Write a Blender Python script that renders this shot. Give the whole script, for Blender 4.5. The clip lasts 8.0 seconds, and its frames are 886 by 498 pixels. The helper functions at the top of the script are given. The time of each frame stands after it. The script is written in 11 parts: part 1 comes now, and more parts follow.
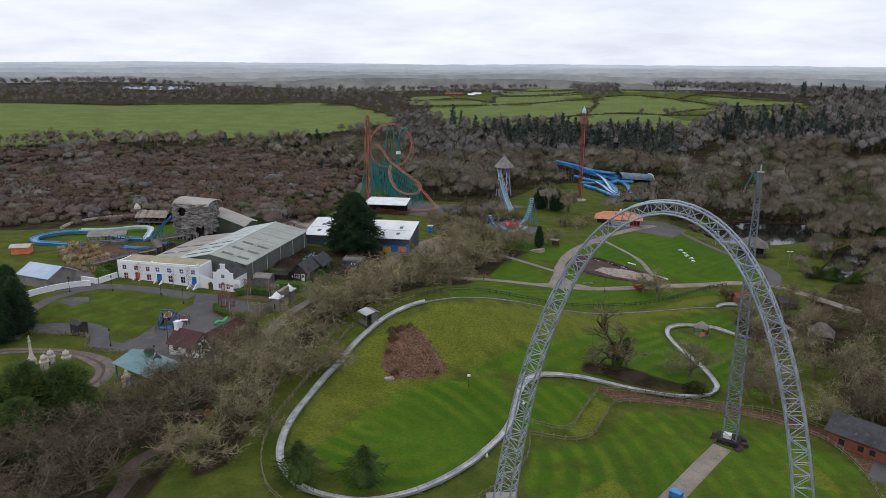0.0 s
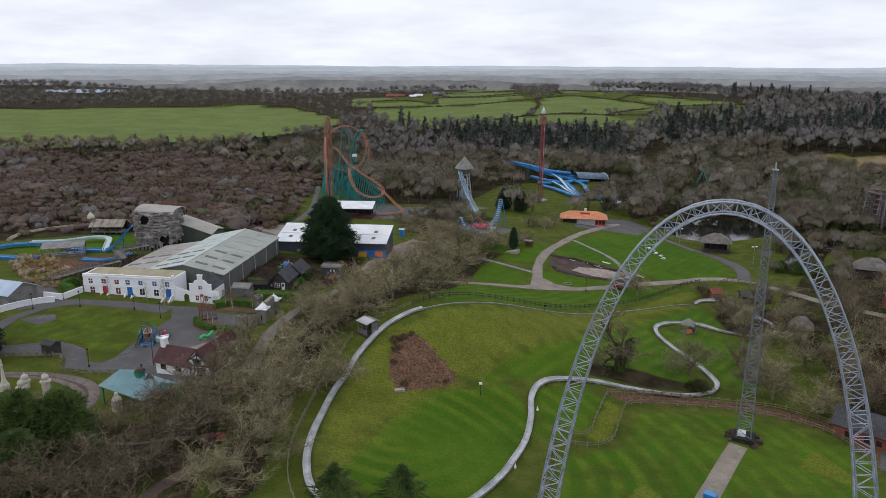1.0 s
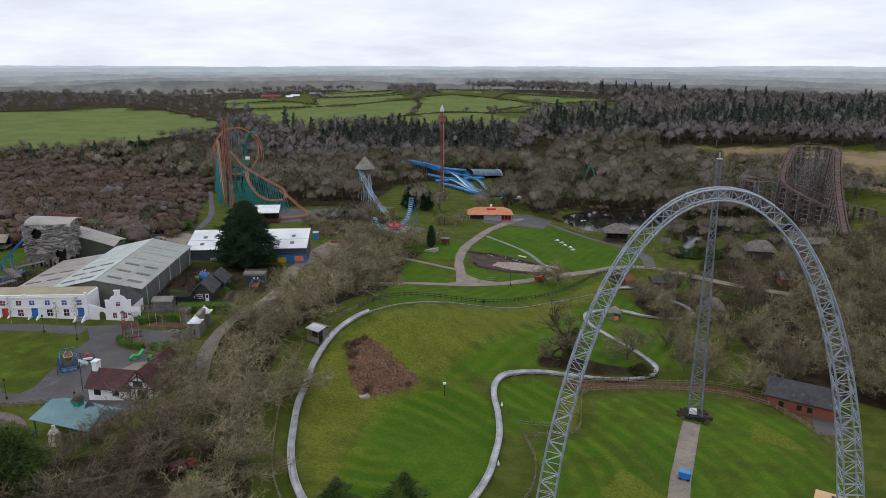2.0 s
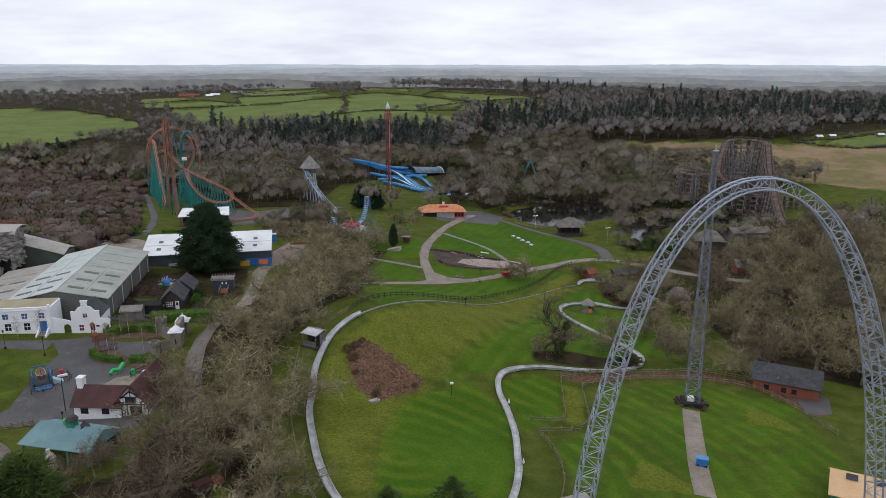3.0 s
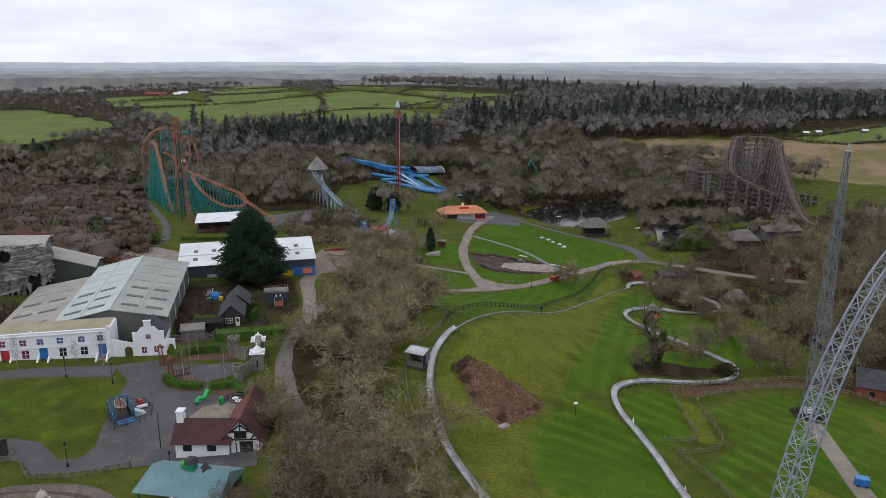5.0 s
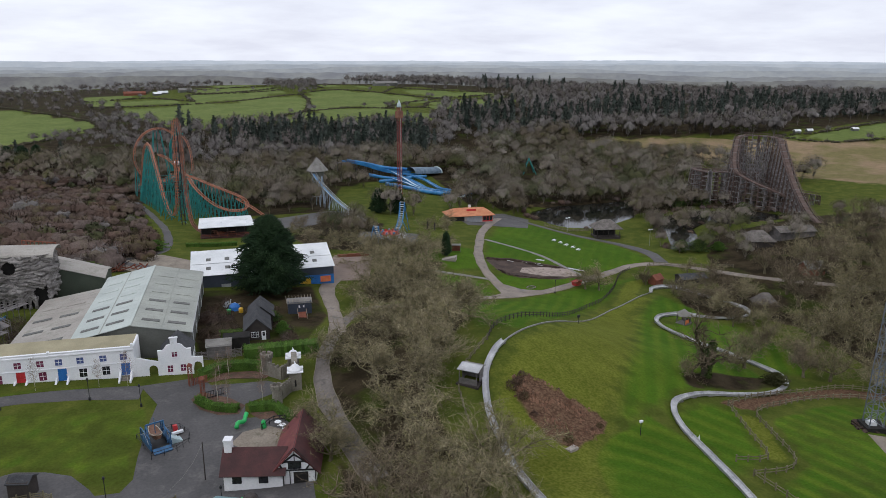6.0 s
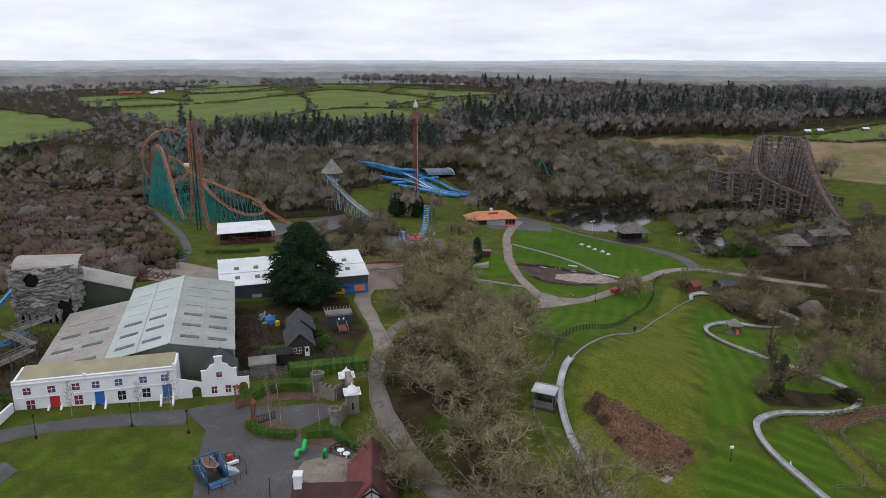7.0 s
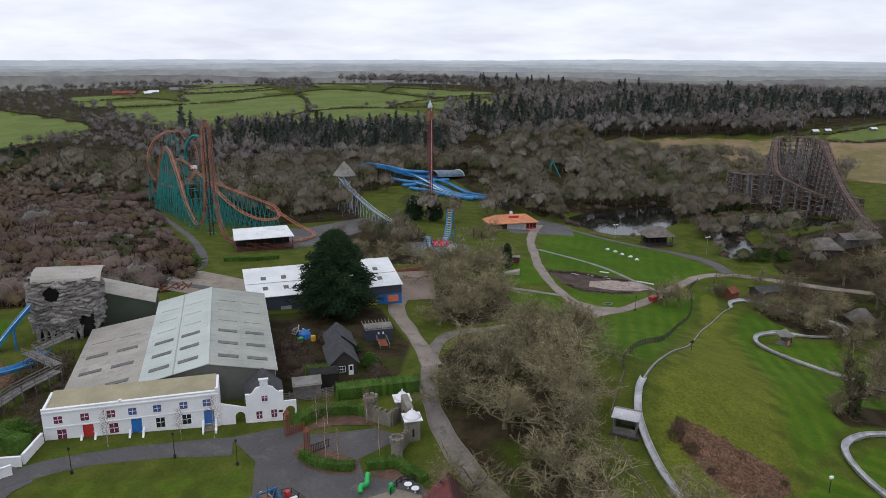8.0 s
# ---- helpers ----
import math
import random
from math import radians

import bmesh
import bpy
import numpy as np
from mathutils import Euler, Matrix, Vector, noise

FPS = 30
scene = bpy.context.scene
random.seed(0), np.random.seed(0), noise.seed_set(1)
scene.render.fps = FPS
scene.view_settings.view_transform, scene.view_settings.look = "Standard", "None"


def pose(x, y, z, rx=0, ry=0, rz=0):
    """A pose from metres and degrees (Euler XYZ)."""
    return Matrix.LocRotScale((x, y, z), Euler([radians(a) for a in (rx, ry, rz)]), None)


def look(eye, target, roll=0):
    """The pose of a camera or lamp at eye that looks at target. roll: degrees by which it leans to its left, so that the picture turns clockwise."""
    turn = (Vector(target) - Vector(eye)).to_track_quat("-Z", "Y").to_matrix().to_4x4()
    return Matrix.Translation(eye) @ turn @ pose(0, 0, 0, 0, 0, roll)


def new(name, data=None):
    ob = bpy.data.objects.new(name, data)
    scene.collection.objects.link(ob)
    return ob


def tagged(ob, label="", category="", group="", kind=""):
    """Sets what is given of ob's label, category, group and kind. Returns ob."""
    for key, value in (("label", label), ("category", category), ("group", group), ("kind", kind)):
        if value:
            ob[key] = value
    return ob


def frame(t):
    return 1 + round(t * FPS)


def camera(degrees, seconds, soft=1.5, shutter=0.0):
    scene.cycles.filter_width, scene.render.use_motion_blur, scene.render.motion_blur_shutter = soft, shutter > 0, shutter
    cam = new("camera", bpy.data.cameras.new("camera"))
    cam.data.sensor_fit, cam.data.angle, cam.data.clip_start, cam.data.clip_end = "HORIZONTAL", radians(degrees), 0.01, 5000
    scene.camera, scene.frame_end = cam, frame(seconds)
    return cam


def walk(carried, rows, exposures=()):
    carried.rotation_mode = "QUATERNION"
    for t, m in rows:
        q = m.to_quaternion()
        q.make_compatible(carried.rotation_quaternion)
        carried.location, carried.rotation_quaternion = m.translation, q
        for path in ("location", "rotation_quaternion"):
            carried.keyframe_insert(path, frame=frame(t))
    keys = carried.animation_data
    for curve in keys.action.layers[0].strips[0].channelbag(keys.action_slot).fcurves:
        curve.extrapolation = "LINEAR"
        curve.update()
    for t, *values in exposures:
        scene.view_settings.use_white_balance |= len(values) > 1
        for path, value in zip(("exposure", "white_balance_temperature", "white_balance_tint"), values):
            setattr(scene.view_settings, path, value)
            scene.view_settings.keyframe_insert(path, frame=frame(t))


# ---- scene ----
cam = camera(62.9, 8.0, soft=0.7)
METRES, EYE, TILT, LEAN, TURN = 121.5, 55.1, -0.1, 3.8, 0.0
ROWS = [
    (0.0, 0.0, 0.0, 0.0, 1.07, -14.67, -4.08),
    (0.5, -0.055, 0.0218, -0.0052, -1.11, -14.46, -4.06),
    (1.0, -0.1115, 0.0414, -0.0126, -4.22, -14.17, -4.0),
    (1.5, -0.1709, 0.0605, -0.0202, -9.02, -13.81, -3.9),
    (2.0, -0.2325, 0.0805, -0.0277, -14.47, -13.46, -3.76),
    (3.5, -0.3993, 0.1739, -0.0477, -22.38, -13.13, -3.65),
    (4.0, -0.4467, 0.2142, -0.0518, -22.93, -13.14, -3.63),
    (4.5, -0.4891, 0.2587, -0.055, -23.61, -13.12, -3.61),
    (6.0, -0.5951, 0.4107, -0.0627, -26.52, -13.09, -3.5),
    (6.5, -0.6255, 0.466, -0.0657, -26.9, -13.08, -3.5),
    (7.0, -0.6542, 0.5232, -0.0685, -27.25, -13.09, -3.51),
    (7.5, -0.6788, 0.5766, -0.0713, -27.58, -13.07, -3.5),
    (8.0, -0.7043, 0.6353, -0.0745, -28.08, -13.06, -3.5),
]
walk(cam, [(t, pose(0, 0, EYE, TILT, LEAN, TURN) @ pose(METRES * x, METRES * y, METRES * z, 90 + pitch, roll, yaw)) for t, x, y, z, yaw, pitch, roll in ROWS])

# ---- sky and sun: a bright overcast afternoon ----
world = bpy.data.worlds.new("overcast_sky")
scene.world = world
world.use_nodes = True
wn, wl = world.node_tree.nodes, world.node_tree.links
wn.clear()
w_out = wn.new("ShaderNodeOutputWorld")
w_sky = wn.new("ShaderNodeTexSky")
w_sky.sky_type, w_sky.sun_disc = "NISHITA", False
w_sky.sun_elevation, w_sky.sun_rotation = radians(38), radians(-60)
w_clear = wn.new("ShaderNodeBackground")
w_clear.inputs["Strength"].default_value = 0.07
wl.new(w_sky.outputs[0], w_clear.inputs["Color"])
# the cloud deck: long soft streaks, seen in perspective by dividing the direction by its height
w_co = wn.new("ShaderNodeTexCoord")
w_sep = wn.new("ShaderNodeSeparateXYZ")
wl.new(w_co.outputs["Generated"], w_sep.inputs[0])
w_up = wn.new("ShaderNodeMath")
w_up.operation = "MAXIMUM"
wl.new(w_sep.outputs["Z"], w_up.inputs[0])
w_up.inputs[1].default_value = 0.0
w_add = wn.new("ShaderNodeMath")
w_add.operation = "ADD"
wl.new(w_up.outputs[0], w_add.inputs[0])
w_add.inputs[1].default_value = 0.16
w_div = wn.new("ShaderNodeVectorMath")
w_div.operation = "DIVIDE"
wl.new(w_co.outputs["Generated"], w_div.inputs[0])
w_com = wn.new("ShaderNodeCombineXYZ")
for k in range(3):
    wl.new(w_add.outputs[0], w_com.inputs[k])
wl.new(w_com.outputs[0], w_div.inputs[1])
w_noise = wn.new("ShaderNodeTexNoise")
w_noise.inputs["Scale"].default_value = 1.15
w_noise.inputs["Detail"].default_value = 7.0
w_noise.inputs["Roughness"].default_value = 0.55
wl.new(w_div.outputs[0], w_noise.inputs["Vector"])
w_ramp = wn.new("ShaderNodeValToRGB")
w_ramp.color_ramp.elements[0].position, w_ramp.color_ramp.elements[0].color = 0.34, (0.77, 0.80, 0.93, 1)
w_ramp.color_ramp.elements[1].position, w_ramp.color_ramp.elements[1].color = 0.64, (0.94, 0.985, 1.095, 1)
wl.new(w_noise.outputs["Fac"], w_ramp.inputs[0])
w_cloud = wn.new("ShaderNodeBackground")
w_cloud.inputs["Strength"].default_value = 1.04
wl.new(w_ramp.outputs[0], w_cloud.inputs["Color"])
w_mix = wn.new("ShaderNodeMixShader")
w_mix.inputs[0].default_value = 0.93
wl.new(w_clear.outputs[0], w_mix.inputs[1])
wl.new(w_cloud.outputs[0], w_mix.inputs[2])
wl.new(w_mix.outputs[0], w_out.inputs["Surface"])
sun = new("sun", bpy.data.lights.new("sun", "SUN"))
sun.data.energy, sun.data.angle, sun.data.color = 0.55, radians(25), (1.0, 0.98, 0.95)
sun.matrix_world = look((-60, -40, 90), (0, 0, 0))
scene.view_settings.exposure = 0.0
# ---- building tools ----
rng = np.random.default_rng(7)


class Builder:
    """Gathers solid pieces into one mesh."""

    def __init__(self):
        self.v, self.f = [], []

    def add(self, verts, faces):
        k = len(self.v)
        self.v.extend(tuple(p) for p in verts)
        self.f.extend(tuple(i + k for i in q) for q in faces)
        return self

    def box(self, x0, y0, z0, x1, y1, z1, m=None):
        vs = [Vector(p) for p in ((x0, y0, z0), (x1, y0, z0), (x1, y1, z0), (x0, y1, z0), (x0, y0, z1), (x1, y0, z1), (x1, y1, z1), (x0, y1, z1))]
        if m is not None:
            vs = [m @ p for p in vs]
        return self.add(vs, BOX)

    def hexa(self, low, high):
        """A solid between two four-cornered outlines."""
        return self.add(list(low) + list(high), BOX)

    def beam(self, p, q, w, h=None):
        p, q = Vector(p), Vector(q)
        h = h or w
        d = (q - p)
        if d.length < 1e-5:
            return self
        d.normalize()
        s = d.cross(Vector((0, 0, 1)))
        s = Vector((1, 0, 0)) if s.length < 1e-3 else s.normalized()
        u = s.cross(d)
        s, u = s * (w / 2), u * (h / 2)
        return self.hexa([p - s - u, p + s - u, q + s - u, q - s - u], [p - s + u, p + s + u, q + s + u, q - s + u])

    def rod(self, p, q, r0, r1=None, n=6):
        p, q = Vector(p), Vector(q)
        r1 = r0 if r1 is None else r1
        d = (q - p).normalized()
        s = d.cross(Vector((0, 0, 1)))
        s = Vector((1, 0, 0)) if s.length < 1e-3 else s.normalized()
        u = s.cross(d)
        ring = [(math.cos(2 * math.pi * k / n), math.sin(2 * math.pi * k / n)) for k in range(n)]
        vs = [p + (s * a + u * b) * r0 for a, b in ring] + [q + (s * a + u * b) * r1 for a, b in ring]
        fs = [(k, (k + 1) % n, n + (k + 1) % n, n + k) for k in range(n)] + [tuple(range(n))[::-1], tuple(range(n, 2 * n))]
        return self.add(vs, fs)

    def tube(self, path, r, n=6):
        path = [Vector(p) for p in path]
        vs, fs = [], []
        for i, p in enumerate(path):
            d = (path[min(i + 1, len(path) - 1)] - path[max(i - 1, 0)]).normalized()
            s = d.cross(Vector((0, 0, 1)))
            s = Vector((1, 0, 0)) if s.length < 1e-3 else s.normalized()
            u = s.cross(d)
            rr = r[i] if isinstance(r, (list, tuple)) else r
            vs += [p + (s * math.cos(2 * math.pi * k / n) + u * math.sin(2 * math.pi * k / n)) * rr for k in range(n)]
        for i in range(len(path) - 1):
            fs += [(i * n + k, i * n + (k + 1) % n, (i + 1) * n + (k + 1) % n, (i + 1) * n + k) for k in range(n)]
        fs += [tuple(range(n))[::-1], tuple(range(len(vs) - n, len(vs)))]
        return self.add(vs, fs)

    def slab(self, outline, z0, z1):
        """An outline in x, y pulled up from z0 to z1."""
        n = len(outline)
        vs = [(x, y, z0) for x, y in outline] + [(x, y, z1) for x, y in outline]
        return self.add(vs, [tuple(range(n))[::-1], tuple(range(n, 2 * n))] + [(k, (k + 1) % n, n + (k + 1) % n, n + k) for k in range(n)])

    def upright(self, outline, y0, y1):
        """An outline in x, z pushed back from y0 to y1."""
        n = len(outline)
        vs = [(x, y0, z) for x, z in outline] + [(x, y1, z) for x, z in outline]
        return self.add(vs, [tuple(range(n)), tuple(range(n, 2 * n))[::-1]] + [(k, n + k, n + (k + 1) % n, (k + 1) % n) for k in range(n)])

    def pane(self, a, b, c, d, thick):
        """A flat or bent four-cornered plate of some thickness, given its upper corners."""
        a, b, c, d = (Vector(p) for p in (a, b, c, d))
        t = (b - a).cross(d - a).normalized() * thick
        if t.z < 0:
            t = -t
        return self.hexa([a - t, b - t, c - t, d - t], [a, b, c, d])

    def lathe(self, profile, n=12, x=0, y=0):
        vs, fs = [], []
        for r, z in profile:
            vs += [(x + r * math.cos(2 * math.pi * k / n), y + r * math.sin(2 * math.pi * k / n), z) for k in range(n)]
        for i in range(len(profile) - 1):
            fs += [(i * n + k, i * n + (k + 1) % n, (i + 1) * n + (k + 1) % n, (i + 1) * n + k) for k in range(n)]
        fs += [tuple(range(n))[::-1], tuple(range(len(vs) - n, len(vs)))]
        return self.add(vs, fs)

    def mesh(self, name, material, soft=False):
        me = bpy.data.meshes.new(name)
        me.from_pydata([tuple(p) for p in self.v], [], self.f)
        me.materials.append(material)
        if soft:
            me.polygons.foreach_set("use_smooth", [True] * len(me.polygons))
        me.update()
        return me


BOX = [(3, 2, 1, 0), (4, 5, 6, 7), (0, 1, 5, 4), (1, 2, 6, 5), (2, 3, 7, 6), (3, 0, 4, 7)]


def fixed(me):
    """Turns all faces of a closed mesh outwards."""
    bm = bmesh.new()
    bm.from_mesh(me)
    bmesh.ops.remove_doubles(bm, verts=bm.verts, dist=0.0004)
    bmesh.ops.recalc_face_normals(bm, faces=bm.faces)
    bm.to_mesh(me)
    bm.free()
    return me


def part(name, shape, material, parent, label="", soft=False, at=None):
    """One mesh object under a thing or a part."""
    me = shape if isinstance(shape, bpy.types.Mesh) else fixed(shape.mesh(name, material, soft))
    ob = new(name, me)
    ob.parent = parent
    if at is not None:
        ob.matrix_local = at
    if label:
        tagged(ob, label)
    return ob


def thing(name, label, category, m, group="", kind=""):
    ob = new(name)
    ob.matrix_world = m
    ob.empty_display_size = 0.5
    return tagged(ob, label, category, group, kind)


def solid(name, shape, material, label, category, group="", kind="", m=None, soft=False):
    """A thing that is one mesh."""
    ob = new(name, fixed(shape.mesh(name, material, soft)))
    if m is not None:
        ob.matrix_world = m
    return tagged(ob, label, category, group, kind)


def curve_through(points, step):
    """Points at even steps along a smooth curve through the given ones."""
    P = [np.array(p, float) for p in points]
    P = [2 * P[0] - P[1]] + P + [2 * P[-1] - P[-2]]
    out = []
    for i in range(1, len(P) - 2):
        for u in np.linspace(0, 1, 24, endpoint=False):
            a, b, c, d = P[i - 1:i + 3]
            out.append(0.5 * (2 * b + (c - a) * u + (2 * a - 5 * b + 4 * c - d) * u * u + (3 * b - a - 3 * c + d) * u ** 3))
    out.append(P[-2])
    out = np.array(out)
    s = np.concatenate([[0], np.cumsum(np.linalg.norm(np.diff(out, axis=0), axis=1))])
    n = max(2, int(round(s[-1] / step)) + 1)
    q = np.linspace(0, s[-1], n)
    return np.stack([np.interp(q, s, out[:, k]) for k in range(out.shape[1])], 1)


def inside(poly, x, y):
    """Signed distance to an outline: below zero within."""
    x, y = np.asarray(x, float), np.asarray(y, float)
    best, odd = np.full(x.shape, 1e9), np.zeros(x.shape, bool)
    n = len(poly)
    for i in range(n):
        (ax, ay), (bx, by) = poly[i], poly[(i + 1) % n]
        dx, dy = bx - ax, by - ay
        t = np.clip(((x - ax) * dx + (y - ay) * dy) / (dx * dx + dy * dy), 0, 1)
        best = np.minimum(best, np.hypot(x - ax - t * dx, y - ay - t * dy))
        if by != ay:
            odd ^= ((ay > y) != (by > y)) & (x < (bx - ax) * (y - ay) / (by - ay) + ax)
    return np.where(odd, -best, best)
# ---- materials ----
def material(name, one, two, scale=0.6, fine=9.0, rough=0.8, metal=0.0, bump=0.15, contrast=0.25, vary=0.0, stain=None, stain_at=0.62, spec=0.4, upright=0.0):
    """Two base colours mixed in broad patches, darker and lighter grain, fine relief, and stains."""
    m = bpy.data.materials.new(name)
    m.use_nodes = True
    n, l = m.node_tree.nodes, m.node_tree.links
    b = n["Principled BSDF"]
    b.inputs["Roughness"].default_value, b.inputs["Metallic"].default_value = rough, metal
    b.inputs["Specular IOR Level"].default_value = spec
    g = n.new("ShaderNodeNewGeometry")
    big, small = n.new("ShaderNodeTexNoise"), n.new("ShaderNodeTexNoise")
    big.inputs["Scale"].default_value, big.inputs["Detail"].default_value = scale, 4
    small.inputs["Scale"].default_value, small.inputs["Detail"].default_value = fine, 3
    for t in (big, small):
        l.new(g.outputs["Position"], t.inputs["Vector"])
    if upright:
        mp = n.new("ShaderNodeMapping")
        mp.inputs["Scale"].default_value = (1, 1, upright)
        l.new(g.outputs["Position"], mp.inputs["Vector"])
        l.new(mp.outputs[0], small.inputs["Vector"])
        small.inputs["Roughness"].default_value = 0.75
    ramp = n.new("ShaderNodeMapRange")
    ramp.inputs["From Min"].default_value, ramp.inputs["From Max"].default_value = 0.35, 0.65
    l.new(big.outputs["Fac"], ramp.inputs["Value"])
    mix = n.new("ShaderNodeMix")
    mix.data_type = "RGBA"
    mix.inputs["A"].default_value, mix.inputs["B"].default_value = (*one, 1), (*two, 1)
    l.new(ramp.outputs[0], mix.inputs["Factor"])
    colour = mix.outputs["Result"]
    if stain:
        s = n.new("ShaderNodeTexNoise")
        s.inputs["Scale"].default_value, s.inputs["Detail"].default_value, s.inputs["Roughness"].default_value = scale * 2.3, 7, 0.65
        l.new(g.outputs["Position"], s.inputs["Vector"])
        r = n.new("ShaderNodeMapRange")
        r.inputs["From Min"].default_value, r.inputs["From Max"].default_value = stain_at - 0.07, stain_at + 0.07
        l.new(s.outputs["Fac"], r.inputs["Value"])
        k = n.new("ShaderNodeMix")
        k.data_type = "RGBA"
        k.inputs["B"].default_value = (*stain, 1)
        l.new(r.outputs[0], k.inputs["Factor"])
        l.new(colour, k.inputs["A"])
        colour = k.outputs["Result"]
    grain = n.new("ShaderNodeMapRange")
    grain.inputs["From Min"].default_value, grain.inputs["From Max"].default_value = 0.25, 0.75
    grain.inputs["To Min"].default_value, grain.inputs["To Max"].default_value = 1 - contrast, 1 + contrast
    l.new(small.outputs["Fac"], grain.inputs["Value"])
    value = grain.outputs[0]
    if vary:
        info = n.new("ShaderNodeObjectInfo")
        v = n.new("ShaderNodeMapRange")
        v.inputs["To Min"].default_value, v.inputs["To Max"].default_value = 1 - vary, 1 + vary
        l.new(info.outputs["Random"], v.inputs["Value"])
        mul = n.new("ShaderNodeMath")
        mul.operation = "MULTIPLY"
        l.new(value, mul.inputs[0])
        l.new(v.outputs[0], mul.inputs[1])
        value = mul.outputs[0]
    hsv = n.new("ShaderNodeHueSaturation")
    l.new(value, hsv.inputs["Value"])
    l.new(colour, hsv.inputs["Color"])
    l.new(hsv.outputs[0], b.inputs["Base Color"])
    if bump:
        bp = n.new("ShaderNodeBump")
        bp.inputs["Strength"].default_value, bp.inputs["Distance"].default_value = bump, 0.05
        l.new(small.outputs["Fac"], bp.inputs["Height"])
        l.new(bp.outputs[0], b.inputs["Normal"])
    return m


def island_tint(m, amount):
    """Varies a joined mass of plants piece by piece."""
    n, l = m.node_tree.nodes, m.node_tree.links
    hsv = next(x for x in n if x.bl_idname == "ShaderNodeHueSaturation")
    g = n.new("ShaderNodeNewGeometry")
    r = n.new("ShaderNodeMapRange")
    r.inputs["To Min"].default_value, r.inputs["To Max"].default_value = 1 - amount, 1 + amount
    l.new(g.outputs["Random Per Island"], r.inputs["Value"])
    old = hsv.inputs["Value"].links[0].from_socket
    mul = n.new("ShaderNodeMath")
    mul.operation = "MULTIPLY"
    l.new(old, mul.inputs[0])
    l.new(r.outputs[0], mul.inputs[1])
    l.new(mul.outputs[0], hsv.inputs["Value"])
    return m


def tree_tint(m, amount):
    """Varies a joined mass of plants tree by tree, in lightness and in warmth."""
    n, l = m.node_tree.nodes, m.node_tree.links
    hsv = next(x for x in n if x.bl_idname == "ShaderNodeHueSaturation")
    a = n.new("ShaderNodeAttribute")
    a.attribute_name = "tint"
    for socket, lo, hi in (("Value", 1 - amount, 1 + amount), ("Saturation", 1.2, 0.75)):
        r = n.new("ShaderNodeMapRange")
        r.inputs["To Min"].default_value, r.inputs["To Max"].default_value = lo, hi
        l.new(a.outputs["Fac"], r.inputs["Value"])
        out = r.outputs[0]
        if socket == "Value":
            mul = n.new("ShaderNodeMath")
            mul.operation = "MULTIPLY"
            l.new(hsv.inputs["Value"].links[0].from_socket, mul.inputs[0])
            l.new(out, mul.inputs[1])
            out = mul.outputs[0]
        l.new(out, hsv.inputs[socket])
    return m


STEEL = material("galvanised_steel", (0.25, 0.28, 0.34), (0.35, 0.385, 0.45), 0.5, 6, 0.45, 0.35, 0.03, 0.12)
PYLON = material("weathered_steel", (0.13, 0.145, 0.175), (0.20, 0.22, 0.26), 0.5, 6, 0.5, 0.35, 0.03, 0.15)
TROUGH = material("worn_trough_steel", (0.32, 0.32, 0.325), (0.52, 0.52, 0.525), 0.4, 5, 0.4, 0.35, 0.03, 0.2, stain=(0.2, 0.19, 0.16), stain_at=0.66)
WHITEWALL = material("white_render", (0.74, 0.75, 0.77), (0.82, 0.82, 0.83), 0.25, 4, 0.85, 0, 0.1, 0.06, stain=(0.55, 0.55, 0.52), stain_at=0.72)
WHITESHEET = material("white_roof_sheet", (0.60, 0.62, 0.62), (0.74, 0.75, 0.75), 0.2, 3, 0.55, 0, 0.05, 0.08, stain=(0.42, 0.42, 0.40), stain_at=0.66)
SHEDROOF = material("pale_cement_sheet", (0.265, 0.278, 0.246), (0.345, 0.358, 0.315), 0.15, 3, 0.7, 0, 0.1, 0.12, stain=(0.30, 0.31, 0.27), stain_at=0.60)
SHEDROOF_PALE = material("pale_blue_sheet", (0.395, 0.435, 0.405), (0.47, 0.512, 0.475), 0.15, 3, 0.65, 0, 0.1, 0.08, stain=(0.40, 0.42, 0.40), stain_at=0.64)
SHEDROOF_TAN = material("tan_cement_sheet", (0.300, 0.275, 0.242), (0.375, 0.350, 0.310), 0.15, 3, 0.75, 0, 0.1, 0.12, stain=(0.26, 0.25, 0.21), stain_at=0.60)
TANFLAT = material("tan_felt_roof", (0.275, 0.245, 0.155), (0.35, 0.31, 0.20), 0.3, 4, 0.85, 0, 0.1, 0.1)
SHEDWALL = material("grey_green_cladding", (0.105, 0.108, 0.095), (0.135, 0.138, 0.122), 0.3, 4, 0.7, 0, 0.05, 0.1, stain=(0.11, 0.11, 0.10))
GREENWALL = material("dark_green_cladding", (0.055, 0.07, 0.05), (0.075, 0.09, 0.065), 0.3, 4, 0.7, 0, 0.05, 0.1)
SKYLIGHT = material("dirty_rooflight", (0.095, 0.095, 0.088), (0.150, 0.150, 0.138), 0.8, 6, 0.7, 0, 0.05, 0.2)
NAVY = material("navy_cladding", (0.035, 0.045, 0.065), (0.05, 0.06, 0.085), 0.4, 4, 0.6, 0, 0.05, 0.12)
BLUE = material("bright_blue_paint", (0.02, 0.13, 0.40), (0.03, 0.17, 0.48), 0.5, 5, 0.45, 0, 0.03, 0.1)
SLIDEBLUE = material("blue_fibreglass", (0.025, 0.15, 0.36), (0.05, 0.235, 0.47), 0.3, 3, 0.3, 0, 0.02, 0.2, stain=(0.22, 0.34, 0.44), stain_at=0.68)
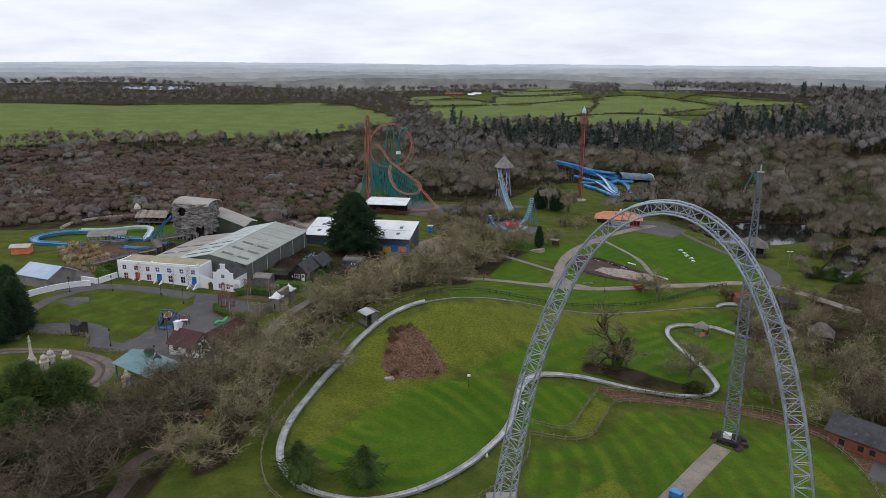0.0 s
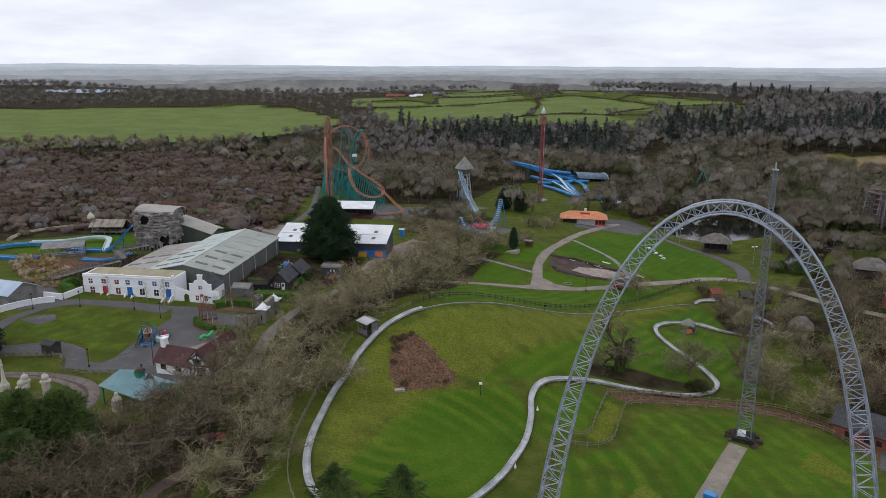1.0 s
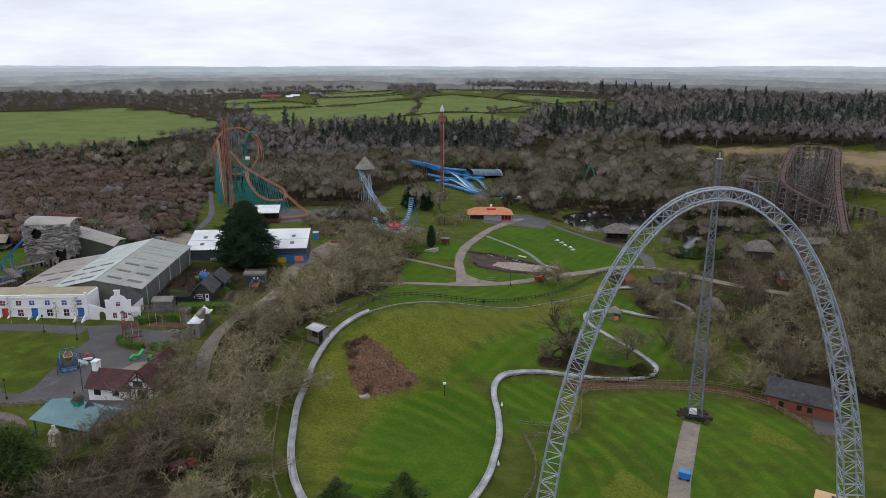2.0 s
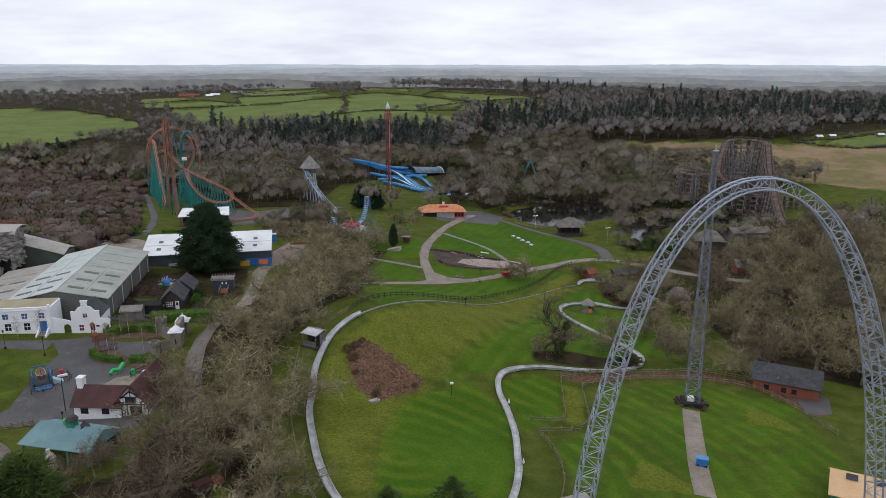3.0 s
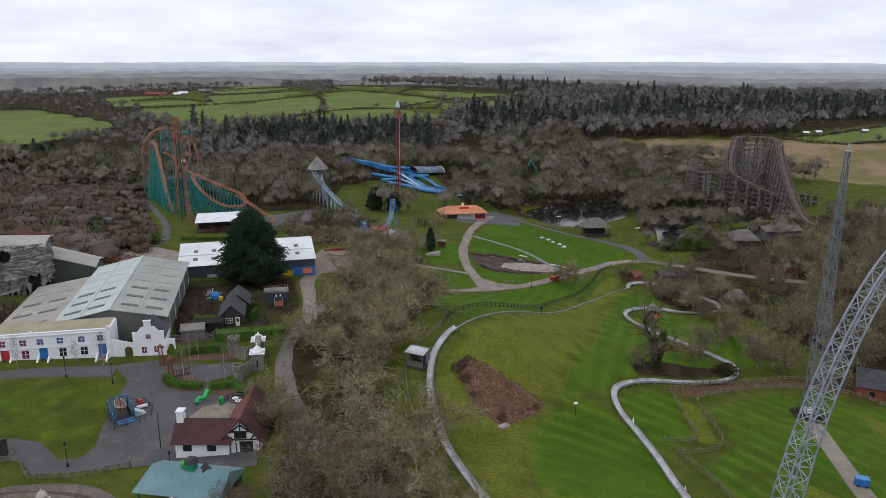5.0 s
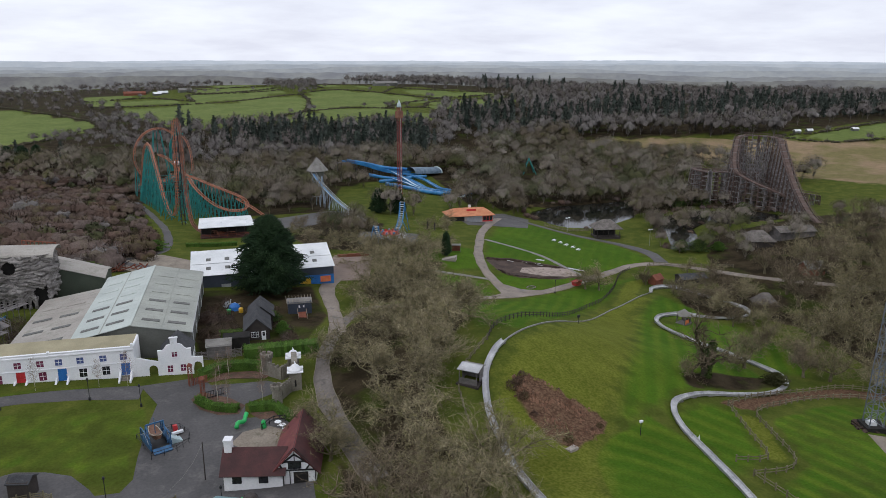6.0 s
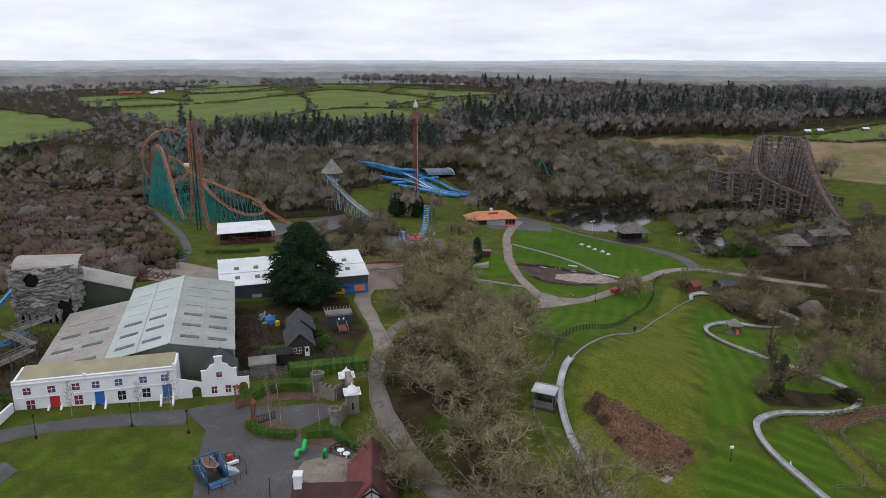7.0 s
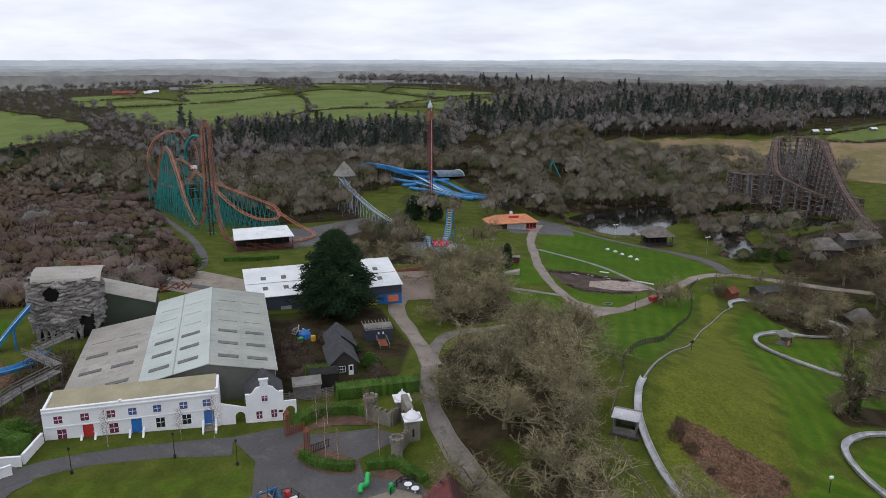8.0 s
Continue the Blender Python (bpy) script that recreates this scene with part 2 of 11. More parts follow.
PALEBLUE = material("pale_blue_lining", (0.36, 0.47, 0.49), (0.50, 0.58, 0.58), 0.5, 5, 0.4, 0, 0.02, 0.1)
RED = material("red_paint", (0.42, 0.025, 0.03), (0.52, 0.04, 0.04), 0.6, 6, 0.5, 0, 0.04, 0.12)
ORANGE = material("faded_orange_steel", (0.34, 0.115, 0.06), (0.45, 0.19, 0.115), 0.3, 4, 0.5, 0.1, 0.03, 0.15)
TEAL = material("teal_steel", (0.015, 0.16, 0.15), (0.025, 0.22, 0.20), 0.4, 4, 0.5, 0.1, 0.03, 0.15)
DROPRED = material("dull_red_steel", (0.19, 0.038, 0.036), (0.27, 0.055, 0.05), 0.4, 4, 0.5, 0.2, 0.03, 0.15)
GREYTIMBER = material("silvered_timber", (0.130, 0.120, 0.118), (0.245, 0.230, 0.226), 0.5, 6, 0.9, 0, 0.2, 0.25)
OLDWOOD = material("weathered_timber", (0.105, 0.10, 0.095), (0.19, 0.17, 0.165), 0.7, 7, 0.9, 0, 0.2, 0.25)
FENCEWOOD = material("fence_timber", (0.13, 0.112, 0.070), (0.21, 0.184, 0.118), 0.8, 8, 0.9, 0, 0.2, 0.25)
DARKWOOD = material("dark_stained_timber", (0.035, 0.028, 0.025), (0.055, 0.045, 0.04), 0.8, 8, 0.8, 0, 0.2, 0.2)
BRICK = material("red_brown_boarding", (0.16, 0.05, 0.03), (0.22, 0.075, 0.045), 0.6, 7, 0.85, 0, 0.15, 0.2)
SLATE = material("dark_slate", (0.034, 0.035, 0.039), (0.056, 0.057, 0.062), 0.5, 6, 0.85, 0, 0.2, 0.2, stain=(0.085, 0.085, 0.08))
GREYROOF = material("grey_felt_roof", (0.16, 0.15, 0.14), (0.23, 0.22, 0.20), 0.4, 5, 0.85, 0, 0.15, 0.15, stain=(0.11, 0.12, 0.08))
BLUEROOF = material("pale_blue_grey_roof", (0.34, 0.42, 0.52), (0.42, 0.50, 0.60), 0.3, 4, 0.6, 0, 0.05, 0.08)
TEALROOF = material("pale_teal_roof", (0.118, 0.215, 0.230), (0.160, 0.265, 0.282), 0.3, 4, 0.7, 0, 0.05, 0.1, stain=(0.10, 0.19, 0.20))
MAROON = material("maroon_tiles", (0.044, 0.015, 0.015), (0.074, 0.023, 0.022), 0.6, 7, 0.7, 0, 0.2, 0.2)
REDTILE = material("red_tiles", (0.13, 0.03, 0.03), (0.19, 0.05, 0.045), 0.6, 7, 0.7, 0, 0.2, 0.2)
TERRACOTTA = material("terracotta_tiles", (0.46, 0.17, 0.08), (0.56, 0.24, 0.12), 0.5, 5, 0.75, 0, 0.2, 0.15)
PEACH = material("peach_roof", (0.60, 0.38, 0.20), (0.66, 0.44, 0.25), 0.4, 5, 0.75, 0, 0.1, 0.08)
BRIGHTGREEN = material("bright_green_paint", (0.02, 0.36, 0.08), (0.03, 0.44, 0.12), 0.8, 6, 0.4, 0, 0.03, 0.1)
GREENDOOR = material("dark_teal_green_paint", (0.02, 0.20, 0.13), (0.03, 0.25, 0.17), 0.5, 5, 0.5, 0, 0.03, 0.1)
STONE = material("grey_stone", (0.15, 0.135, 0.11), (0.235, 0.212, 0.175), 0.5, 5, 0.9, 0, 0.4, 0.25, stain=(0.17, 0.17, 0.12))
ROCK = material("painted_rock_face", (0.145, 0.132, 0.122), (0.30, 0.28, 0.262), 0.5, 3, 0.9, 0, 0.4, 0.25, stain=(0.10, 0.09, 0.08), stain_at=0.60)
THATCH = material("brown_thatch", (0.24, 0.19, 0.13), (0.36, 0.31, 0.24), 0.5, 6, 0.95, 0, 0.4, 0.3)
SHINGLE = material("weathered_shingle", (0.105, 0.092, 0.082), (0.180, 0.160, 0.146), 0.6, 7, 0.95, 0, 0.3, 0.3, stain=(0.08, 0.08, 0.055), stain_at=0.6)
CREAM = material("cream_plaster", (0.40, 0.365, 0.30), (0.52, 0.48, 0.405), 0.4, 5, 0.85, 0, 0.1, 0.12)
WINE = material("wine_window_glass", (0.13, 0.02, 0.05), (0.20, 0.05, 0.10), 3, 9, 0.15, 0, 0, 0.2, spec=0.6)
BLUEGLASS = material("blue_window_glass", (0.05, 0.08, 0.22), (0.12, 0.15, 0.32), 3, 9, 0.15, 0, 0, 0.2, spec=0.6)
DARKGLASS = material("dark_window_glass", (0.012, 0.014, 0.018), (0.03, 0.032, 0.036), 3, 9, 0.12, 0, 0, 0.2, spec=0.6)
# near black: paints the shade of unlit interiors, also plain black surfaces
DARK = material("dark_interior", (0.012, 0.011, 0.010), (0.022, 0.020, 0.018), 1, 6, 0.9, 0, 0.05, 0.2)
BLACKMETAL = material("black_painted_metal", (0.018, 0.018, 0.02), (0.03, 0.03, 0.032), 1, 8, 0.5, 0.2, 0.03, 0.15)
GREYMETAL = material("grey_metal_paint", (0.30, 0.31, 0.32), (0.40, 0.41, 0.42), 0.6, 6, 0.5, 0.2, 0.04, 0.12)
YELLOW = material("yellow_paint", (0.60, 0.34, 0.02), (0.66, 0.40, 0.04), 0.6, 6, 0.5, 0, 0.03, 0.1)
PINKORANGE = material("orange_board", (0.66, 0.17, 0.07), (0.72, 0.23, 0.10), 0.8, 6, 0.6, 0, 0.03, 0.1)
ASPHALT = material("grey_tarmac", (0.071, 0.068, 0.068), (0.096, 0.091, 0.090), 0.12, 2.5, 0.85, 0, 0.2, 0.18, stain=(0.122, 0.115, 0.110), stain_at=0.62)
GRAVEL = material("pale_gravel", (0.200, 0.165, 0.136), (0.270, 0.228, 0.192), 0.15, 3, 0.9, 0, 0.3, 0.2, stain=(0.14, 0.125, 0.11), stain_at=0.60)
PINKGRAVEL = material("pinkish_gravel", (0.21, 0.155, 0.125), (0.26, 0.20, 0.165), 0.15, 3, 0.9, 0, 0.3, 0.2, stain=(0.16, 0.13, 0.11))
CONCRETE = material("pale_concrete", (0.31, 0.27, 0.235), (0.40, 0.36, 0.32), 0.3, 4, 0.85, 0, 0.15, 0.15, stain=(0.24, 0.22, 0.19))
FLOORPINK = material("pinkish_screed", (0.26, 0.205, 0.17), (0.35, 0.285, 0.245), 0.3, 4, 0.85, 0, 0.15, 0.2, stain=(0.17, 0.13, 0.10), stain_at=0.57)
LOOPROAD = material("worn_brown_gravel", (0.125, 0.100, 0.086), (0.185, 0.150, 0.130), 0.3, 3, 0.95, 0, 0.3, 0.25, stain=(0.09, 0.072, 0.06), stain_at=0.58)
ROADGREY = material("worn_grey_road", (0.138, 0.119, 0.104), (0.192, 0.168, 0.149), 0.15, 3, 0.9, 0, 0.25, 0.2, stain=(0.085, 0.076, 0.066), stain_at=0.58)
LEAFBED = material("fallen_beech_leaves", (0.085, 0.045, 0.032), (0.150, 0.085, 0.058), 0.5, 5, 0.95, 0, 0.4, 0.35, stain=(0.06, 0.055, 0.03), stain_at=0.58)
LITTERPATH = material("trodden_leaf_litter", (0.075, 0.050, 0.040), (0.115, 0.080, 0.066), 0.4, 4, 0.95, 0, 0.3, 0.25, stain=(0.055, 0.04, 0.03))
PATHTAN = material("tan_concrete", (0.20, 0.168, 0.132), (0.265, 0.225, 0.178), 0.3, 4, 0.9, 0, 0.15, 0.2, stain=(0.14, 0.12, 0.09))
EARTH = material("bare_brown_earth", (0.110, 0.056, 0.034), (0.230, 0.128, 0.080), 0.4, 3, 0.95, 0, 0.5, 0.35, stain=(0.06, 0.04, 0.025))
MUD = material("dark_mud", (0.034, 0.020, 0.014), (0.075, 0.048, 0.036), 0.4, 3, 0.9, 0, 0.5, 0.3)
DARKBARK = material("dark_damp_bark", (0.052, 0.044, 0.032), (0.095, 0.080, 0.056), 0.9, 6, 0.95, 0, 0.4, 0.3, stain=(0.06, 0.07, 0.03), stain_at=0.58, spec=0.1)
BARK = material("lichened_bark", (0.105, 0.086, 0.056), (0.200, 0.172, 0.115), 0.9, 6, 0.95, 0, 0.4, 0.3, vary=0.15, stain=(0.13, 0.14, 0.06), stain_at=0.58, spec=0.1)
TWIG = island_tint(material("bare_twigs", (0.132, 0.110, 0.066), (0.305, 0.264, 0.168), 0.35, 2.5, 0.95, 0, 0, 0.25, vary=0.18, stain=(0.195, 0.184, 0.078), stain_at=0.58, spec=0.08), 0.5)
DARKTWIG = island_tint(material("brown_bare_twigs", (0.104, 0.080, 0.054), (0.196, 0.158, 0.110), 0.2, 2.5, 0.95, 0, 0, 0.25, vary=0.18, stain=(0.122, 0.112, 0.058), stain_at=0.58, spec=0.08), 0.5)
IVYTWIG = tree_tint(island_tint(material("ivied_twigs", (0.052, 0.056, 0.026), (0.105, 0.105, 0.052), 0.12, 0.6, 0.9, 0, 0, 0.3, spec=0.15), 0.25), 0.25)
FARTWIG = tree_tint(island_tint(material("far_bare_twigs", (0.112, 0.092, 0.070), (0.192, 0.163, 0.127), 0.085, 1.6, 0.95, 0, 0.5, 0.40, stain=(0.105, 0.105, 0.045), stain_at=0.57, spec=0.08, upright=0.4), 0.10), 0.26)
# cooler and greyer than the nearer twigs: distance haze put into the colour
FORESTTWIG = tree_tint(island_tint(material("hazed_forest_twigs", (0.104, 0.092, 0.085), (0.160, 0.143, 0.132), 0.05, 0.9, 0.95, 0, 0.5, 0.40, stain=(0.10, 0.10, 0.06), stain_at=0.6, spec=0.08, upright=0.4), 0.16), 0.18)
SCRUBTWIG = tree_tint(island_tint(material("brown_scrub_twigs", (0.078, 0.054, 0.044), (0.130, 0.093, 0.076), 0.045, 1.6, 0.95, 0, 0.5, 0.40, stain=(0.10, 0.085, 0.045), stain_at=0.58, spec=0.08, upright=0.4), 0.12), 0.16)
CONIFER = island_tint(material("dark_conifer_needles", (0.014, 0.032, 0.014), (0.032, 0.060, 0.025), 0.2, 2, 0.9, 0, 0, 0.3, spec=0.2), 0.4)
# needles lightened and greyed, with the haze of distance in their colour
FARCONIFER = tree_tint(island_tint(material("hazed_conifer_needles", (0.038, 0.050, 0.041), (0.066, 0.080, 0.064), 0.05, 1, 0.95, 0, 0, 0.3, spec=0.2), 0.35), 0.35)
HEDGE = island_tint(material("clipped_hedge_leaves", (0.052, 0.112, 0.014), (0.080, 0.150, 0.022), 0.5, 5, 0.9, 0, 0, 0.3, spec=0.3), 0.35)
EVERGREEN = island_tint(material("evergreen_shrub_leaves", (0.028, 0.054, 0.011), (0.080, 0.120, 0.024), 0.4, 4, 0.9, 0, 0, 0.3, spec=0.3), 0.4)
FARHEDGE = island_tint(material("far_hedge_twigs", (0.050, 0.048, 0.030), (0.080, 0.070, 0.048), 0.03, 0.5, 0.95, 0, 0, 0.3, spec=0.08), 0.25)


def ground_material():
    m = bpy.data.materials.new("grass_and_litter")
    m.use_nodes = True
    n, l = m.node_tree.nodes, m.node_tree.links
    b = n["Principled BSDF"]
    b.inputs["Roughness"].default_value, b.inputs["Specular IOR Level"].default_value = 1.0, 0.05
    g = n.new("ShaderNodeNewGeometry")

    def noise_at(scale, detail=4, rough=0.55):
        t = n.new("ShaderNodeTexNoise")
        t.inputs["Scale"].default_value, t.inputs["Detail"].default_value, t.inputs["Roughness"].default_value = scale, detail, rough
        l.new(g.outputs["Position"], t.inputs["Vector"])
        return t.outputs["Fac"]

    def blend(a, c, fac):
        k = n.new("ShaderNodeMix")
        k.data_type = "RGBA"
        for key, v in (("A", a), ("B", c)):
            if isinstance(v, tuple):
                k.inputs[key].default_value = (*v, 1)
            else:
                l.new(v, k.inputs[key])
        l.new(fac, k.inputs["Factor"])
        return k.outputs["Result"]

    def spread(v, lo, hi, a=0.0, c=1.0):
        r = n.new("ShaderNodeMapRange")
        r.inputs["From Min"].default_value, r.inputs["From Max"].default_value = lo, hi
        r.inputs["To Min"].default_value, r.inputs["To Max"].default_value = a, c
        l.new(v, r.inputs["Value"])
        return r.outputs[0]

    def maths(op, a, c):
        k = n.new("ShaderNodeMath")
        k.operation = op
        for i, v in enumerate((a, c)):
            if isinstance(v, float):
                k.inputs[i].default_value = v
            else:
                l.new(v, k.inputs[i])
        return k.outputs[0]

    broad, mid, fine = noise_at(0.035), noise_at(0.22, 5), noise_at(2.2, 4)
    masks = {}
    for name in ("zone_a", "zone_b"):
        a = n.new("ShaderNodeAttribute")
        a.attribute_name = name
        s = n.new("ShaderNodeSeparateColor")
        l.new(a.outputs["Color"], s.inputs[0])
        masks[name] = s.outputs
    ragged = maths("MULTIPLY", maths("SUBTRACT", mid, 0.5), 0.75)

    def mask(name, k):
        return spread(maths("ADD", masks[name][k], ragged), 0.35, 0.65)

    meadow = blend((0.060, 0.080, 0.013), (0.082, 0.094, 0.018), spread(mid, 0.38, 0.62))
    lawn = blend((0.044, 0.096, 0.008), (0.062, 0.116, 0.010), spread(broad, 0.4, 0.6))
    # mowing stripes on the lawns
    wave = n.new("ShaderNodeTexWave")
    wave.inputs["Scale"].default_value, wave.inputs["Distortion"].default_value, wave.inputs["Detail"].default_value, wave.inputs["Detail Scale"].default_value = 0.075, 1.6, 2.0, 0.25
    wave.wave_type, wave.rings_direction = "RINGS", "Z"
    turn = n.new("ShaderNodeMapping")
    turn.inputs["Location"].default_value = (14, -108, 0)
    l.new(g.outputs["Position"], turn.inputs["Vector"])
    l.new(turn.outputs[0], wave.inputs["Vector"])
    # straight passes of the mower up the long hillside
    dot = n.new("ShaderNodeVectorMath")
    dot.operation = "DOT_PRODUCT"
    dot.inputs[1].default_value = (0.74, -0.67, 0)
    l.new(g.outputs["Position"], dot.inputs[0])
    wob = maths("ADD", dot.outputs["Value"], maths("MULTIPLY", noise_at(0.09, 2), 2.5))
    passes = maths("SINE", maths("MULTIPLY", wob, 1.7), 0.0)
    split = n.new("ShaderNodeSeparateXYZ")
    l.new(g.outputs["Position"], split.inputs[0])
    upper = spread(split.outputs["Y"], 131, 139)
    rows = n.new("ShaderNodeMix")
    l.new(upper, rows.inputs["Factor"])
    l.new(wave.outputs["Fac"], rows.inputs["A"])
    l.new(spread(passes, -1.0, 1.0, 0.2, 0.95), rows.inputs["B"])
    lawn = blend(lawn, (0.112, 0.148, 0.016), maths("MULTIPLY", spread(rows.outputs["Result"], 0.3, 0.9, 0.0, 0.55), maths("MULTIPLY", spread(noise_at(0.05), 0.36, 0.60, 0.25, 1.0), spread(split.outputs["Y"], 195.0, 215.0, 1.0, 0.3))))
    colour = blend(meadow, lawn, mask("zone_a", 0))
    dry = blend((0.098, 0.120, 0.013), (0.132, 0.138, 0.024), spread(fine, 0.4, 0.6))
    colour = blend(colour, dry, maths("MULTIPLY", mask("zone_b", 1), 0.8))
    field = blend((0.112, 0.146, 0.042), (0.138, 0.170, 0.052), spread(broad, 0.4, 0.6))
    colour = blend(colour, field, mask("zone_b", 0))
    tawny = blend((0.250, 0.180, 0.110), (0.165, 0.142, 0.062), spread(broad, 0.42, 0.58))
    colour = blend(colour, tawny, mask("zone_a", 2))
    # brown leaf litter, its colour darkened further for shade beneath the trees
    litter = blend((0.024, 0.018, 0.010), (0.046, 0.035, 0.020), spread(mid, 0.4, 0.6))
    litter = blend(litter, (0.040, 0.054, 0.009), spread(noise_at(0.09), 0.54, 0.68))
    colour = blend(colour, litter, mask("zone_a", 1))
    earth = blend((0.088, 0.050, 0.031), (0.140, 0.085, 0.054), spread(fine, 0.4, 0.6))
    colour = blend(colour, earth, mask("zone_b", 2))
    hsv = n.new("ShaderNodeHueSaturation")
    l.new(colour, hsv.inputs["Color"])
    l.new(maths("MULTIPLY", spread(fine, 0.25, 0.75, 0.80, 1.20), spread(mid, 0.3, 0.7, 0.88, 1.12)), hsv.inputs["Value"])
    l.new(hsv.outputs[0], b.inputs["Base Color"])
    bp = n.new("ShaderNodeBump")
    bp.inputs["Strength"].default_value, bp.inputs["Distance"].default_value = 0.5, 0.15
    l.new(fine, bp.inputs["Height"])
    l.new(bp.outputs[0], b.inputs["Normal"])
    return m


def water_material():
    m = bpy.data.materials.new("dark_pond_water")
    m.use_nodes = True
    n, l = m.node_tree.nodes, m.node_tree.links
    b = n["Principled BSDF"]
    b.inputs["Base Color"].default_value = (0.012, 0.013, 0.011, 1)
    b.inputs["Roughness"].default_value = 0.04
    b.inputs["IOR"].default_value = 1.33
    g = n.new("ShaderNodeNewGeometry")
    t = n.new("ShaderNodeTexNoise")
    t.inputs["Scale"].default_value, t.inputs["Detail"].default_value = 0.8, 3
    l.new(g.outputs["Position"], t.inputs["Vector"])
    bp = n.new("ShaderNodeBump")
    bp.inputs["Strength"].default_value, bp.inputs["Distance"].default_value = 0.06, 0.05
    l.new(t.outputs["Fac"], bp.inputs["Height"])
    l.new(bp.outputs[0], b.inputs["Normal"])
    return m


GRASS = ground_material()
WATER = water_material()


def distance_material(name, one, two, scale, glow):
    """Far country beyond the place: a plain backdrop that glows, haze mixed into its colours."""
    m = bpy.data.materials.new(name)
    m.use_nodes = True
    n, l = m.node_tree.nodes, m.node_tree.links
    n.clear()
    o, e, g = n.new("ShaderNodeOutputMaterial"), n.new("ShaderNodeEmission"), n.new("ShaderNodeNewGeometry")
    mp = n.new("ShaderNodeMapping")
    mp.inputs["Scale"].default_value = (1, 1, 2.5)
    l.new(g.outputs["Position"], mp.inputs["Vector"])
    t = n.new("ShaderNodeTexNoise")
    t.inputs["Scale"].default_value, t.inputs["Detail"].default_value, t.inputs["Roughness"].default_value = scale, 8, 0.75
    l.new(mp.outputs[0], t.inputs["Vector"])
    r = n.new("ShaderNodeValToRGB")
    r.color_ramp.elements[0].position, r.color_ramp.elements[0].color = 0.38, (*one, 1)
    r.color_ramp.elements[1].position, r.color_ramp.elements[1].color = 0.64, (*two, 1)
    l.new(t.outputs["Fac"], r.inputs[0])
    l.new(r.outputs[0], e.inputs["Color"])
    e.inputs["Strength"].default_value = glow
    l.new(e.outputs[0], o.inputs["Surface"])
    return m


# six rings paling outwards: haze painted in as glowing colour
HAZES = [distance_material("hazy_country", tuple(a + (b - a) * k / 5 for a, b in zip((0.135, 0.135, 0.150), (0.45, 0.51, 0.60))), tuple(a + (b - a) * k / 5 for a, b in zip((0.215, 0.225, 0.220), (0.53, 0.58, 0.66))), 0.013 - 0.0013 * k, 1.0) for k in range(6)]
# ---- landform ----
BASE = (-4.97, -3.18, -2.47)
KNOLLS = [(-15, 145, 20), (0, 165, 22), (20, 170, 22), (-25, 110, 22), (60, 145, 25), (-10, 125, 22), (10, 130, 25), (38, 148, 12)]
HILLS = [-0.1, -2.8, 3.3, 0.7, 1.7, 2.3, 3.9, -1.6, 0.4, 1.8, -0.5, 0.1, -1.8, 3.3, -2.1, 1.9, 1.3, -0.2, -3.8, -2.2, -3.7, -1.0, 0.5, 0.4, -0.4, -1.9, 0.1, -1.0, -5.6, 1.5, -0.0, -0.0, 2.9, 3.5, -2.0, 0.4, 5.9, 7.6, 2.1, 6.8, -0.8, -6.3, -0.9, 0.4]
def smooth(a, b, v):
    v = np.clip((np.asarray(v, float) - a) / (b - a), 0, 1)
    return v * v * (3 - 2 * v)
def height(x, y):
    x = np.asarray(x, float); y = np.asarray(y, float)
    near = BASE[0] + BASE[1] * x / 100 + BASE[2] * y / 100
    k = 0
    for gx in range(-100, 221, 60):
        for gy in range(60, 361, 60):
            near = near + HILLS[k] * np.exp(-((x - gx) ** 2 + (y - gy) ** 2) / 4050); k += 1
    for gx, gy, s in KNOLLS:
        near = near + HILLS[k] * np.exp(-((x - gx) ** 2 + (y - gy) ** 2) / (2 * s * s)); k += 1
    near = near - 2.6 * np.exp(-((x - 95) ** 2 + (y - 220) ** 2) / (2 * 17 ** 2)) - 1.2 * np.exp(-((x - 34) ** 2 + (y - 222) ** 2) / (2 * 15 ** 2))
    d = np.hypot(x - 20, y - 100)
    # beyond the park: a step up to the pastures, a gentle brow, then a long fall to the far plain
    west = smooth(120, -160, x)
    far = -14 + (15 - 9 * west) * smooth(430, 610, d) + (4 + 4 * west) * smooth(620, 960, d) + 8 * np.exp(-((x - 330) ** 2 + (y - 1030) ** 2) / (2 * 150 ** 2))
    far = far - 30 * smooth(1120, 1750, d) - 9 * smooth(420, 800, x) * smooth(520, 900, d) + 30 * np.exp(-((x + 900) ** 2 + (y - 1650) ** 2) / (2 * 330 ** 2))
    far = far + smooth(300, 900, d) * (1.2 * np.sin(x / 170 + 1) * np.cos(y / 210) + 0.8 * np.sin(x / 75 + y / 95))
    far = far - 4 * np.exp(-((x - 240) ** 2 + (y - 330) ** 2) / (2 * 110 ** 2))
    out = np.maximum(np.maximum(-170 - x, x - 240), np.maximum(20 - y, y - 380))
    w = smooth(-20, 110, out)
    return near * (1 - w) + far * w


LAKE = [(112, 312), (110, 327), (120, 340), (137, 345), (153, 342), (170, 341), (183, 338), (170, 324), (156, 308), (138, 301), (124, 298), (116, 303)]
STREAM = [(127, 256), (136, 262), (147, 276), (157, 292), (170, 303), (192, 306), (216, 296), (224, 280), (214, 266), (194, 272), (176, 284), (164, 278), (152, 262), (141, 250), (131, 249)]
WATER_LEVEL = -20.6


